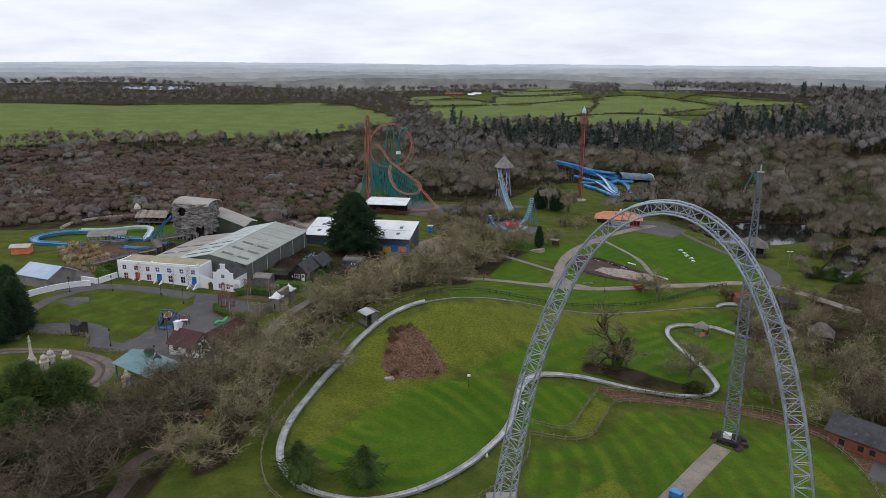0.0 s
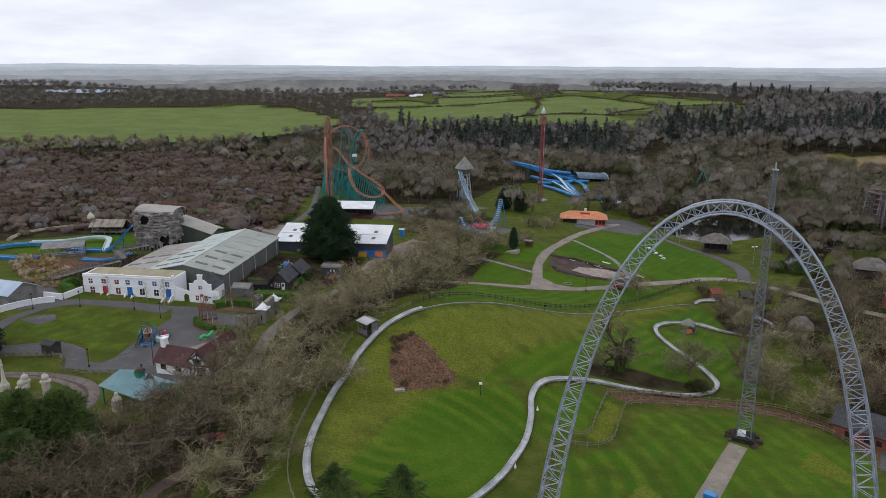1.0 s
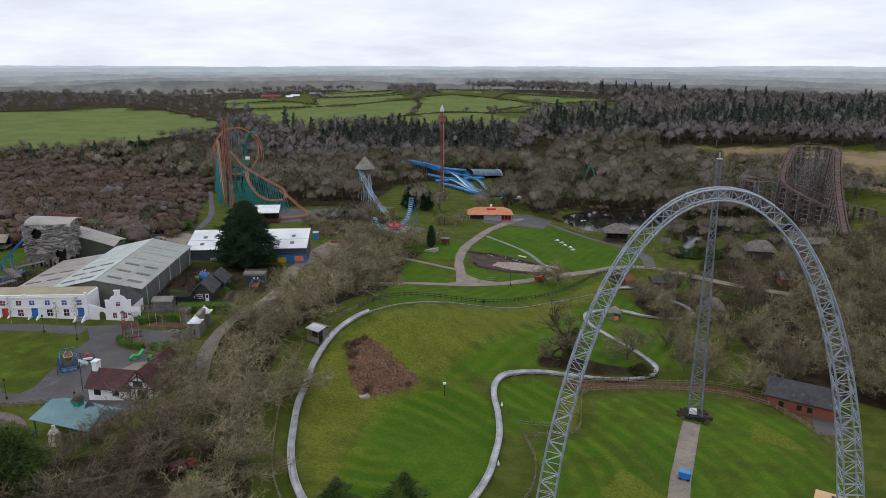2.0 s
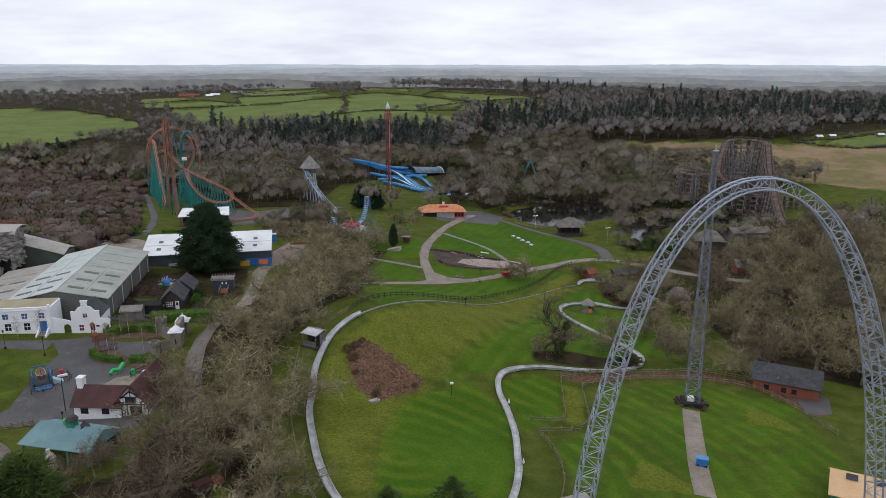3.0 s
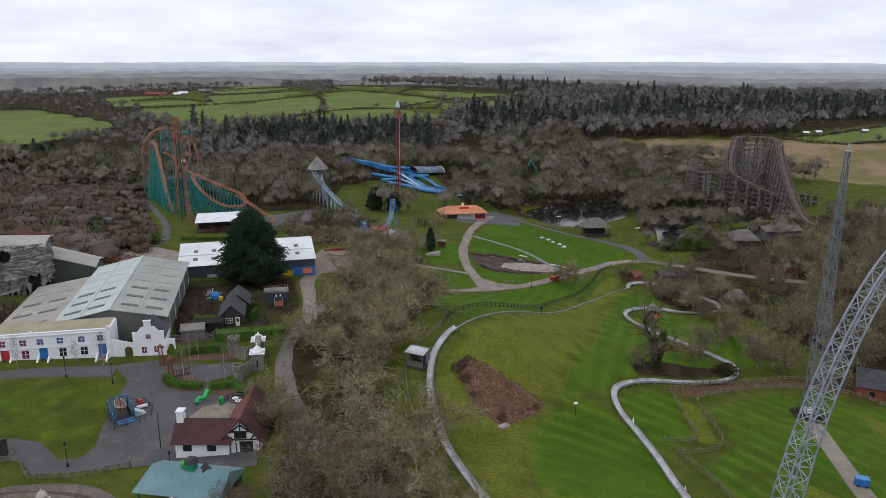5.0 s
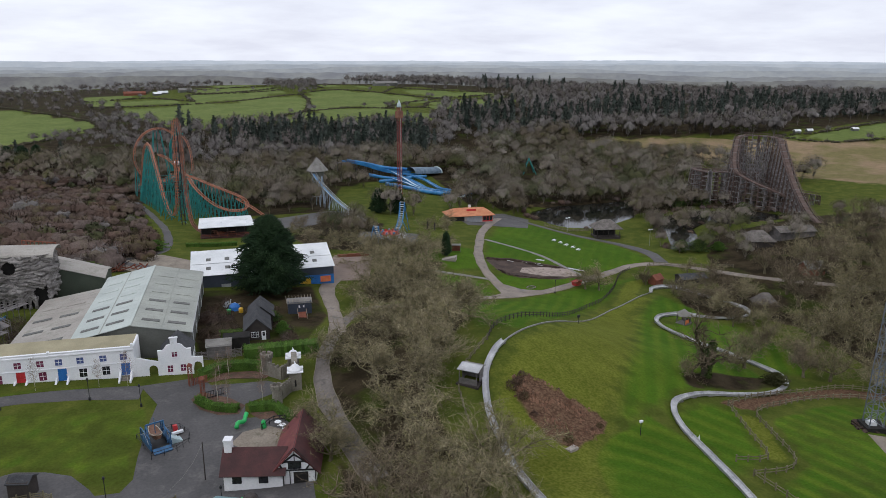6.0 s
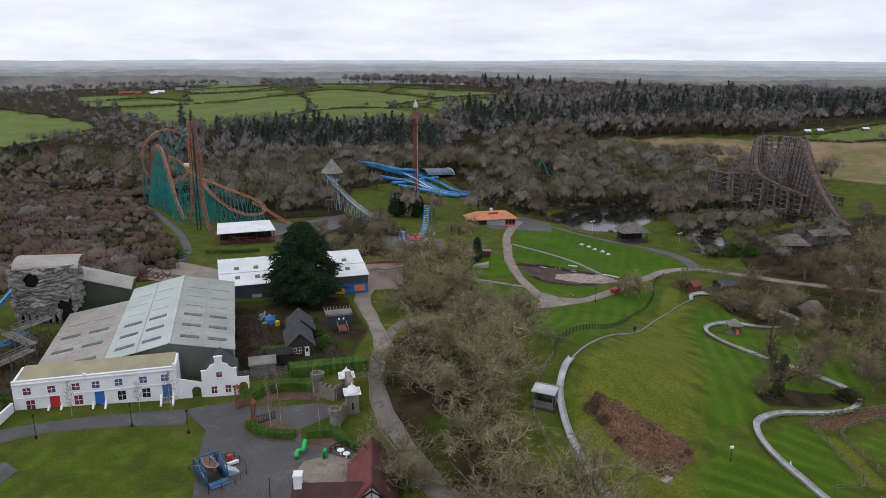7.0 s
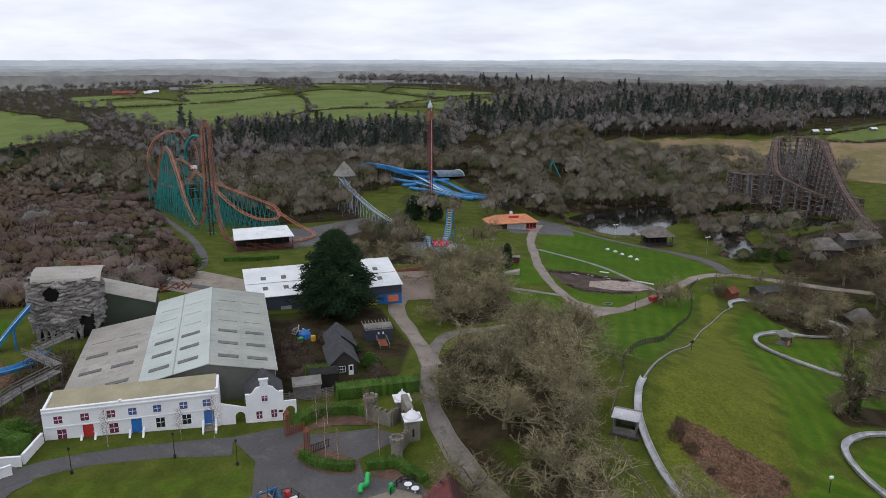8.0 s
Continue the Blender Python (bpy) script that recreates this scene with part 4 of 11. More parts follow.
# ---- plants ----
def spikes(P, Q, r, sides=3):
    """Thin tapering twigs from P to Q, as arrays of corners and triangles."""
    P, Q = np.asarray(P, float), np.asarray(Q, float)
    n = len(P)
    r = np.broadcast_to(r, (n,))
    d = Q - P
    d = d / np.maximum(np.linalg.norm(d, axis=1), 1e-6)[:, None]
    a = np.cross(d, np.where(np.abs(d[:, 2:]) < 0.9, [[0, 0, 1.0]], [[1.0, 0, 0]]))
    a /= np.linalg.norm(a, axis=1)[:, None]
    b = np.cross(d, a)
    V = np.empty((n, sides + 1, 3))
    for k in range(sides):
        w = 2 * math.pi * k / sides
        V[:, k] = P + (a * math.cos(w) + b * math.sin(w)) * r[:, None]
    V[:, sides] = Q
    base = (np.arange(n) * (sides + 1))[:, None]
    F = np.concatenate([np.stack([base[:, 0] + k, base[:, 0] + (k + 1) % sides, base[:, 0] + sides], 1) for k in range(sides)])
    return V.reshape(-1, 3), F


def frusta(P, Q, r0, r1, sides=5):
    """Limbs from P to Q, open at their ends, as arrays of corners and quads."""
    P, Q = np.asarray(P, float), np.asarray(Q, float)
    n = len(P)
    d = Q - P
    d = d / np.maximum(np.linalg.norm(d, axis=1), 1e-6)[:, None]
    a = np.cross(d, np.where(np.abs(d[:, 2:]) < 0.9, [[0, 0, 1.0]], [[1.0, 0, 0]]))
    a /= np.linalg.norm(a, axis=1)[:, None]
    b = np.cross(d, a)
    V = np.empty((n, 2 * sides, 3))
    for k in range(sides):
        w = 2 * math.pi * k / sides
        o = a * math.cos(w) + b * math.sin(w)
        V[:, k] = P + o * np.asarray(r0)[:, None]
        V[:, sides + k] = Q + o * np.asarray(r1)[:, None]
    base = np.arange(n) * 2 * sides
    F = np.concatenate([np.stack([base + k, base + (k + 1) % sides, base + sides + (k + 1) % sides, base + sides + k], 1) for k in range(sides)])
    return V.reshape(-1, 3), F


def unit(v):
    return v / max(np.linalg.norm(v), 1e-6)


def slivers(P, Q, wide, seed, facing=None):
    """The finest twigs: one slender tapering blade each, turned every way, or its outer side towards the given facing."""
    r = np.random.default_rng(seed)
    P, Q = np.asarray(P, float), np.asarray(Q, float)
    n = len(P)
    d = Q - P
    side = np.cross(d, r.normal(0, 1, (n, 3)) if facing is None else facing + r.normal(0, 0.25, (n, 3)))
    side *= (np.broadcast_to(wide, (n,)) * 0.5)[:, None] / np.maximum(np.linalg.norm(side, axis=1), 1e-6)[:, None]
    if facing is not None:
        side[(np.cross(side, d) * facing).sum(1) < 0] *= -1
    V = np.stack([P - side, P + side, Q], 1).reshape(-1, 3)
    F = np.arange(3 * n).reshape(n, 3)
    return (V, F) if facing is None else (V, F, np.repeat(facing, 3, axis=0))


def outward(X, centre, flat=1.0):
    """The way out of a rounded crown at each of its twigs."""
    o = (np.asarray(X) - centre) * np.array([1, 1, flat])
    return o / np.maximum(np.linalg.norm(o, axis=1), 1e-6)[:, None]


def joined(*pairs):
    V, F, k = [], [], 0
    for v, f in pairs:
        V.append(v)
        F.append(f + k)
        k += len(v)
    return np.concatenate(V), np.concatenate(F)


PHI = (1 + math.sqrt(5)) / 2
ICO_V = np.array([(-1, PHI, 0), (1, PHI, 0), (-1, -PHI, 0), (1, -PHI, 0), (0, -1, PHI), (0, 1, PHI), (0, -1, -PHI), (0, 1, -PHI), (PHI, 0, -1), (PHI, 0, 1), (-PHI, 0, -1), (-PHI, 0, 1)]) / math.hypot(1, PHI)
ICO_F = np.array([(0, 11, 5), (0, 5, 1), (0, 1, 7), (0, 7, 10), (0, 10, 11), (1, 5, 9), (5, 11, 4), (11, 10, 2), (10, 7, 6), (7, 1, 8), (3, 9, 4), (3, 4, 2), (3, 2, 6), (3, 6, 8), (3, 8, 9), (4, 9, 5), (2, 4, 11), (6, 2, 10), (8, 6, 7), (9, 8, 1)])


def clumps(centres, sizes, seed, centre):
    """The close inner twigs of a crown: small uneven lumps, each leaning its own way."""
    r = np.random.default_rng(seed + 500)
    V, F, N = [], [], []
    for i, (c, size) in enumerate(zip(centres, sizes)):
        q = np.array(Matrix.Rotation(r.uniform(0, 6.28), 3, r.normal(0, 1, 3).tolist()))
        o = ICO_V @ q.T
        V.append(c + o * size * r.uniform(0.72, 1.12, (12, 1)))
        N.append(o * 0.12 + outward(V[-1], centre) * 0.7 + np.array([0, 0, 0.45]))
        F.append(ICO_F + 12 * i)
    N = np.concatenate(N)
    return np.concatenate(V), np.concatenate(F), N / np.linalg.norm(N, axis=1)[:, None]


def massed(*triples):
    """Pieces of a plant, each with its own facing, in one."""
    v, f = joined(*[t[:2] for t in triples])
    return v, f, np.concatenate([t[2] for t in triples])


def crowned(leafy, bare):
    """A crown with its own facing, joined with limbs."""
    v, f = joined(leafy[:2], bare)
    return v, f, np.concatenate([leafy[2], outward(bare[0], np.array([0, 0, -2.0]))])


def bare_tree(seed, h, spread, trunk=0.22, limbs=7, forks=5, sprays=5, twigs=14, twig_r=0.017):
    """A winter tree of crooked limbs that fork three times and end in fine twigs."""
    r = np.random.default_rng(seed)
    thick, thin, fine = [], [], []
    k_ = h / 12
    clear_h = h * r.uniform(0.16, 0.24)
    q = np.array([r.normal(0, 0.3), r.normal(0, 0.3), clear_h])
    thick.append((np.array([0, 0, -0.6]), q, trunk * 1.6 * k_, trunk * 1.05 * k_))

    def grow(p, d, length, r0, r1, n, crook, upward, out):
        pts = [p]
        for k in range(n):
            d = unit(d + r.normal(0, crook, 3) + np.array([0, 0, upward]))
            pts.append(pts[-1] + d * length / n)
        for k in range(n):
            out.append((pts[k], pts[k + 1], r0 + (r1 - r0) * k / n, r0 + (r1 - r0) * (k + 1) / n))
        return pts, d

    def along(pts, t):
        n = len(pts) - 1
        k = min(n - 1, int(t * n))
        return pts[k] + (pts[k + 1] - pts[k]) * (t * n - k), unit(pts[k + 1] - pts[k])

    for i in range(limbs):
        az = 2 * math.pi * (i + r.uniform(-0.35, 0.35)) / limbs
        el = r.uniform(0.25, 0.95) if i % 3 else r.uniform(1.0, 1.5)
        d = np.array([math.cos(az) * math.cos(el), math.sin(az) * math.cos(el), math.sin(el)])
        reach = r.uniform(0.85, 1.1) / math.sqrt((math.cos(el) / spread) ** 2 + (math.sin(el) / (h - clear_h)) ** 2)
        pts, d1 = grow(q * r.uniform(0.75, 1.0), d, reach * 0.85, trunk * 0.62 * k_, trunk * 0.16 * k_, 5, 0.30, 0.02, thick)
        for j in range(forks):
            p, dd = along(pts, 0.28 + 0.72 * (j + r.uniform(0, 1)) / forks)
            d2 = unit(dd * 0.7 + r.normal(0, 0.62, 3) + np.array([0, 0, 0.16]))
            sub, d3 = grow(p, d2, reach * r.uniform(0.28, 0.46), trunk * 0.26 * k_, trunk * 0.11 * k_, 4, 0.38, 0.05, thin)
            for m in range(sprays):
                p, dd = along(sub, r.uniform(0.15, 1.0))
                d4 = unit(dd * 0.6 + r.normal(0, 0.65, 3) + np.array([0, 0, 0.22]))
                bare = []
                spr, d5 = grow(p, d4, reach * r.uniform(0.17, 0.30), 1.0, 1.0, 2, 0.42, 0.08, bare)
                fine += [(spr[0], spr[1] + (spr[2] - spr[1]) * 0.5, trunk * 0.23 * k_), (spr[1], spr[2] + (spr[2] - spr[1]) * 0.3, trunk * 0.17 * k_)]
                for w in range(twigs):
                    p, dd = along(spr, r.uniform(0.1, 1.0))
                    d6 = unit(dd * 0.5 + r.normal(0, 0.62, 3) + np.array([0, 0, 0.15]))
                    fine.append((p, p + d6 * r.uniform(0.5, 1.25) * k_, twig_r * 2.4 * k_))
    P, Q, a, b = (np.array([s[k] for s in thick]) for k in range(4))
    limb = frusta(P, Q, a, b, 6)
    P, Q, a, b = (np.array([s[k] for s in thin]) for k in range(4))
    tv, tf = frusta(P, Q, a, b, 3)
    tf = np.concatenate([tf[:, :3], tf[:, [0, 2, 3]]])
    return limb, joined((tv, tf), slivers([t[0] for t in fine], [t[1] for t in fine], np.array([t[2] for t in fine]), seed))


def tree_meshes(name, args, twig_material=None):
    (lv, lf), (tv, tf) = bare_tree(*args)
    return mesh_from(lv, lf, "trunk", DARKBARK if name == "old" else BARK, True), mesh_from(tv, tf, "crown", twig_material or TWIG)


def scatter(name, protos, places, material_, label, category):
    """Many plants joined into one mass: places are x, y, z, size, turn."""
    V, F, N, T, k = [], [], [], [], 0
    r = np.random.default_rng(len(places))
    for x, y, z, s, a in places:
        v, f, o = protos[r.integers(len(protos))]
        c, n = math.cos(a), math.sin(a)
        s = np.broadcast_to(s, (3,))
        w = v * s
        V.append(np.stack([w[:, 0] * c - w[:, 1] * n + x, w[:, 0] * n + w[:, 1] * c + y, w[:, 2] + z], 1))
        N.append(np.stack([o[:, 0] * c - o[:, 1] * n, o[:, 0] * n + o[:, 1] * c, o[:, 2]], 1))
        T.append(np.full(len(v), r.uniform()))
        F.append(f + k)
        k += len(v)
    if not V:
        return None
    me = mesh_from(np.concatenate(V), np.concatenate(F), name, material_, True)
    me.normals_split_custom_set_from_vertices(np.concatenate(N))
    me.attributes.new("tint", "FLOAT", "POINT").data.foreach_set("value", np.concatenate(T).astype(np.float32))
    return tagged(new(name, me), label, category, kind="stuff")


def far_tree(seed, n, wide, h=10.0, spread=4.6, low=0.22, twig=1.1):
    """A lighter winter tree: trunk, limbs and a lobed dome of fine upswept twigs."""
    r = np.random.default_rng(seed)
    base = h * low
    # a few swelling lobes make one rounded crown
    lobes = 9
    az = 2.4 * np.arange(lobes) + r.uniform(0, 6.28)
    el = np.linspace(0.05, 1.35, lobes)
    top = (h - base) * 0.5
    mid = np.array([0, 0, base + top * 0.85])
    L = np.stack([np.cos(az) * np.cos(el) * spread * 0.52, np.sin(az) * np.cos(el) * spread * 0.52, np.sin(el) * top * 0.52], 1) + mid
    k = r.integers(0, lobes, n)
    d = r.normal(0, 1, (n, 3))
    d[:, 2] = np.abs(d[:, 2]) * np.where(r.uniform(0, 1, n) < 0.85, 1, -0.5)
    d /= np.linalg.norm(d, axis=1)[:, None]
    size = r.uniform(0.8, 1.15, lobes)[k][:, None] * r.uniform(0.42, 1.1, n)[:, None] ** 0.5
    X = L[k] + d * size * np.array([spread * 0.5, spread * 0.5, top * 0.62])
    e = d * 0.2 + r.normal(0, 0.5, (n, 3)) + np.array([0, 0, 0.45])
    e *= (twig * r.uniform(0.6, 1.4, n) / np.linalg.norm(e, axis=1))[:, None]
    lv, lf = spikes([[0, 0, -0.5]] + [[0, 0, base * 0.8]] * lobes, [[0.1, 0, h * 0.6]] + [list(c) for c in L], np.array([0.016 * h] + [0.010 * h] * lobes))
    hub = np.array([0, 0, base * 0.6])
    face = outward(X, hub) * 0.6 + d * 0.35 + np.array([0, 0, 0.5])
    size = np.outer(r.uniform(0.6, 1.0, lobes), np.array([spread * 0.30, spread * 0.30, top * 0.36]))
    return crowned(massed(slivers(X - e * 0.5, X + e * 0.5, wide, seed, face / np.linalg.norm(face, axis=1)[:, None]), clumps(mid + (L - mid) * 0.8, size, seed, hub)), (lv, lf))


def bush(seed, n, wide, h=3.4, spread=2.4, twig=0.8, core=True):
    """A rounded mass of fine twigs, thickest over its dome."""
    r = np.random.default_rng(seed)
    az, el = r.uniform(0, 2 * math.pi, n), np.arcsin(r.uniform(0.0, 1.0, n))
    lobe = 1 + 0.16 * np.sin(3 * az + seed) * np.cos(el) + 0.1 * np.sin(5 * az + 4 * el + seed)
    X = np.stack([spread * np.cos(az) * np.cos(el), spread * np.sin(az) * np.cos(el), 0.3 + (h - 0.6) * np.sin(el)], 1) * (lobe * r.uniform(0.72, 1.0, n))[:, None]
    d = X / np.linalg.norm(X, axis=1)[:, None] * 0.3 + r.normal(0, 0.5, (n, 3)) + np.array([0, 0, 0.45])
    d *= (twig * r.uniform(0.7, 1.3, n) / np.linalg.norm(d, axis=1))[:, None]
    hub = np.array([0, 0, -0.4])
    fringe = slivers(X - d * 0.6, X + d * 0.4, wide, seed, outward(X, hub))
    if not core:
        return fringe
    C = np.stack([np.cos(np.arange(5) * 2.5 + seed) * spread * 0.42, np.sin(np.arange(5) * 2.5 + seed) * spread * 0.42, h * np.array([0.32, 0.42, 0.36, 0.45, 0.38])], 1)
    C[4, :2] = 0
    return massed(fringe, clumps(C, np.outer(r.uniform(0.75, 1.1, 5), np.array([spread * 0.42, spread * 0.42, h * 0.36])), seed, hub))


def conifer(seed, n, wide, h=14.0, spread=2.6, droop=0.35, low=0.08):
    """A needle tree: whorls of drooping sprays round a trunk, full below and blunt above."""
    r = np.random.default_rng(seed)
    t = r.uniform(low, 1.0, n) ** 0.8
    az = r.uniform(0, 2 * math.pi, n)
    w = spread * (1 - t) ** 0.62 * (0.45 + 0.55 * np.minimum(1, t * 3.5)) * r.uniform(0.6, 1.1, n) * (1 + 0.14 * np.sin(3 * az + 9 * t + seed)) + 0.15
    X = np.stack([np.cos(az) * w, np.sin(az) * w, h * t], 1)
    d = np.stack([np.cos(az), np.sin(az), -droop + 0.9 * t ** 3], 1) + r.normal(0, 0.3, (n, 3))
    d *= (0.34 * spread * r.uniform(0.7, 1.2, n))[:, None]
    lv, lf = spikes([[0, 0, -0.5]], [[0, 0, h * 1.02]], np.array([0.02 * h]))
    C = np.stack([np.zeros(6), np.zeros(6), h * np.linspace(0.2, 0.86, 6)], 1)
    size = np.stack([spread * 0.72 * (1 - np.linspace(0.1, 0.86, 6)) ** 0.7] * 2 + [np.full(6, h * 0.13)], 1)
    return crowned(massed(slivers(X - d * 0.7, X + d * 0.5, wide * (0.55 + 0.6 * (1 - t)), seed, np.stack([np.cos(az), np.sin(az), np.full(n, 0.45)], 1) / 1.097), clumps(C, size, seed, np.array([0, 0, 0.2 * h]))), (lv, lf))


# ---- swing ride: lattice arch and pylon ----
ARCH_C, ARCH_U = Vector((24.98, 83.5, 0)), Vector((0.8988, -0.4384, 0))
ARCH_N = Vector((0.4384, 0.8988, 0))


def arch_half(z):
    q = math.sqrt(max(0.0, 38.5 - z))
    return 4.094 * q - 0.1208 * q * q - 0.00825 * q ** 3


def arch_ride():
    zs = [38.5 - 49.5 * (k / 60) ** 2 for k in range(61)]
    left = [(-arch_half(z), z) for z in zs][::-1]
    line = left + [(arch_half(z), z) for z in zs][1:]
    P = curve_through(line, 1.55)
    n = len(P)
    D = np.gradient(P, axis=0)
    D /= np.linalg.norm(D, axis=1)[:, None]
    N = np.stack([-D[:, 1], D[:, 0]], 1)
    root = thing("swing_ride_arch", "tall pale steel lattice arch of a swing ride on grass", "ride arch", Matrix.Translation((ARCH_C.x, ARCH_C.y, 0)))

    def at(i, out, side):
        rise = abs(i / (n - 1) - 0.5) * 2
        deep, wide = 1.35 + 1.15 * rise, 1.5 + 1.5 * rise
        u, z = P[i] + N[i] * (out * deep / 2)
        return ARCH_U * u + ARCH_N * (side * wide / 2) + Vector((0, 0, z))

    corners = [(1, -1), (1, 1), (-1, 1), (-1, -1)]
    for out, side in corners:
        part("chord", Builder().tube([at(i, out, side) for i in range(n)], 0.125, 6), STEEL, root)
    for i in range(n):
        b = Builder()
        for k in range(4):
            a, c = corners[k], corners[(k + 1) % 4]
            b.rod(at(i, *a), at(i, *c), 0.05, n=4)
            if i < n - 1:
                p, q = (a, c) if i % 2 else (c, a)
                b.rod(at(i, *p), at(i + 1, *q), 0.06, n=4)
        part("lattice_bay", b, STEEL, root)
    for s in (-1, 1):
        u, z = (P[0] if s < 0 else P[-1])
        foot = ARCH_U * u
        g = gz(ARCH_C.x + foot.x, ARCH_C.y + foot.y)
        part("footing", Builder().box(foot.x - 2.2, foot.y - 2.2, g - 0.5, foot.x + 2.2, foot.y + 2.2, g + 0.35), CONCRETE, root, "grey concrete footing")
    # a worn brown service plate on the far leg
    i = int(0.72 * n)
    part("service_plate", Builder().hexa([at(i, 1, -1), at(i, 1, 1), at(i + 1, 1, 1), at(i + 1, 1, -1)], [at(i, 1, -1) + Vector((0.05, 0, .1)), at(i, 1, 1) + Vector((0.05, 0, .1)), at(i + 1, 1, 1) + Vector((0.05, 0, .1)), at(i + 1, 1, -1) + Vector((0.05, 0, .1))]), FENCEWOOD, root, "brown service plate")



def pylon():
    x, y = 51.2, 122.0
    g = gz(x, y)
    root = thing("ride_pylon", "slender tapering steel lattice pylon on a dark plinth", "ride tower", Matrix.Translation((x, y, 0)) @ Matrix.Rotation(radians(-30), 4, "Z"))
    zs = np.linspace(g + 1.0, 37.0, 31)

    def at(i, k):
        w = 2.5 * (1 - i / 30) + 0.6 * i / 30
        sx, sy = ((-1, -1), (1, -1), (1, 1), (-1, 1))[k % 4]
        return Vector((sx * w / 2, sy * w / 2, zs[i]))

    for k in range(4):
        part("chord", Builder().rod(at(0, k), at(30, k), 0.11, 0.08, 6), PYLON, root)
    for i in range(30):
        b = Builder()
        for k in range(4):
            b.rod(at(i + 1, k), at(i + 1, k + 1), 0.05, n=4)
            p, q = (k, k + 1) if (i + k) % 2 else (k + 1, k)
            b.rod(at(i, p), at(i + 1, q), 0.065, n=4)
        part("lattice_bay", b, PYLON, root)
    b = Builder()
    b.rod((0, 0, 37), (0, 0, 38.2), 0.12)
    b.box(-0.5, -0.5, 36.9, 0.5, 0.5, 37.05)
    part("head", b, GREYMETAL, root)
    for k in range(46):
        a, r = rng.uniform(0, 6.28), rng.uniform(1.6, 3.1)
        s = rng.uniform(0.25, 0.6)
        m = Matrix.Translation((r * math.cos(a), r * math.sin(a), g + 0.1)) @ Matrix.Rotation(a, 4, (0.4, 0.6, 0.7))
        part("stone", Builder().box(-s, -s * 0.7, -s * 0.5, s, s * 0.7, s * 0.6, m), MUD, root)
    part("plinth", Builder().box(-1.9, -1.9, g - 0.4, 1.9, 1.9, g + 1.0), DARK, root, "dark plinth")
    part("winch_box", Builder().box(-1.1, -0.8, g + 1.0, 0.3, 0.6, g + 1.7), WHITESHEET, root, "white winch cover")


arch_ride()
pylon()


# ---- steel roller coaster ----
def rail_track(root, line, material_, gauge=1.25, up=None, spine=0.17, step=1.25, name="track"):
    """Two rails with ties above a spine along a curve, in lengths that are parts of their own."""
    P = curve_through(line, step)
    n = len(P)
    D = np.gradient(P, axis=0)
    D /= np.linalg.norm(D, axis=1)[:, None]
    ups = np.array([up(i / (n - 1)) if up else (0, 0, 1) for i in range(n)], float)
    S = np.cross(D, ups)
    ln = np.linalg.norm(S, axis=1)
    for i in range(n):
        if ln[i] < 0.2:
            S[i] = S[i - 1] if i else np.array([1, 0, 0])
    S /= np.linalg.norm(S, axis=1)[:, None]
    for i in range(1, n):
        if S[i] @ S[i - 1] < 0:
            S[i] = -S[i]
    U = np.cross(S, D)
    left, right, low = P + S * gauge / 2, P - S * gauge / 2, P - U * 0.55
    for a in range(0, n - 1, 14):
        e = min(n, a + 15)
        b = Builder()
        b.tube(left[a:e], 0.10, 5)
        b.tube(right[a:e], 0.10, 5)
        b.tube(low[a:e], spine, 6)
        for i in range(a, e):
            b.beam(left[i], low[i], 0.09)
            b.beam(right[i], low[i], 0.09)
            b.beam(left[i], right[i], 0.15)
        part(name, b, material_, root)
    return P


LIFTRED = material("rusty_lift_steel", (0.16, 0.068, 0.045), (0.26, 0.115, 0.075), 0.4, 4, 0.6, 0.1, 0.03, 0.2)


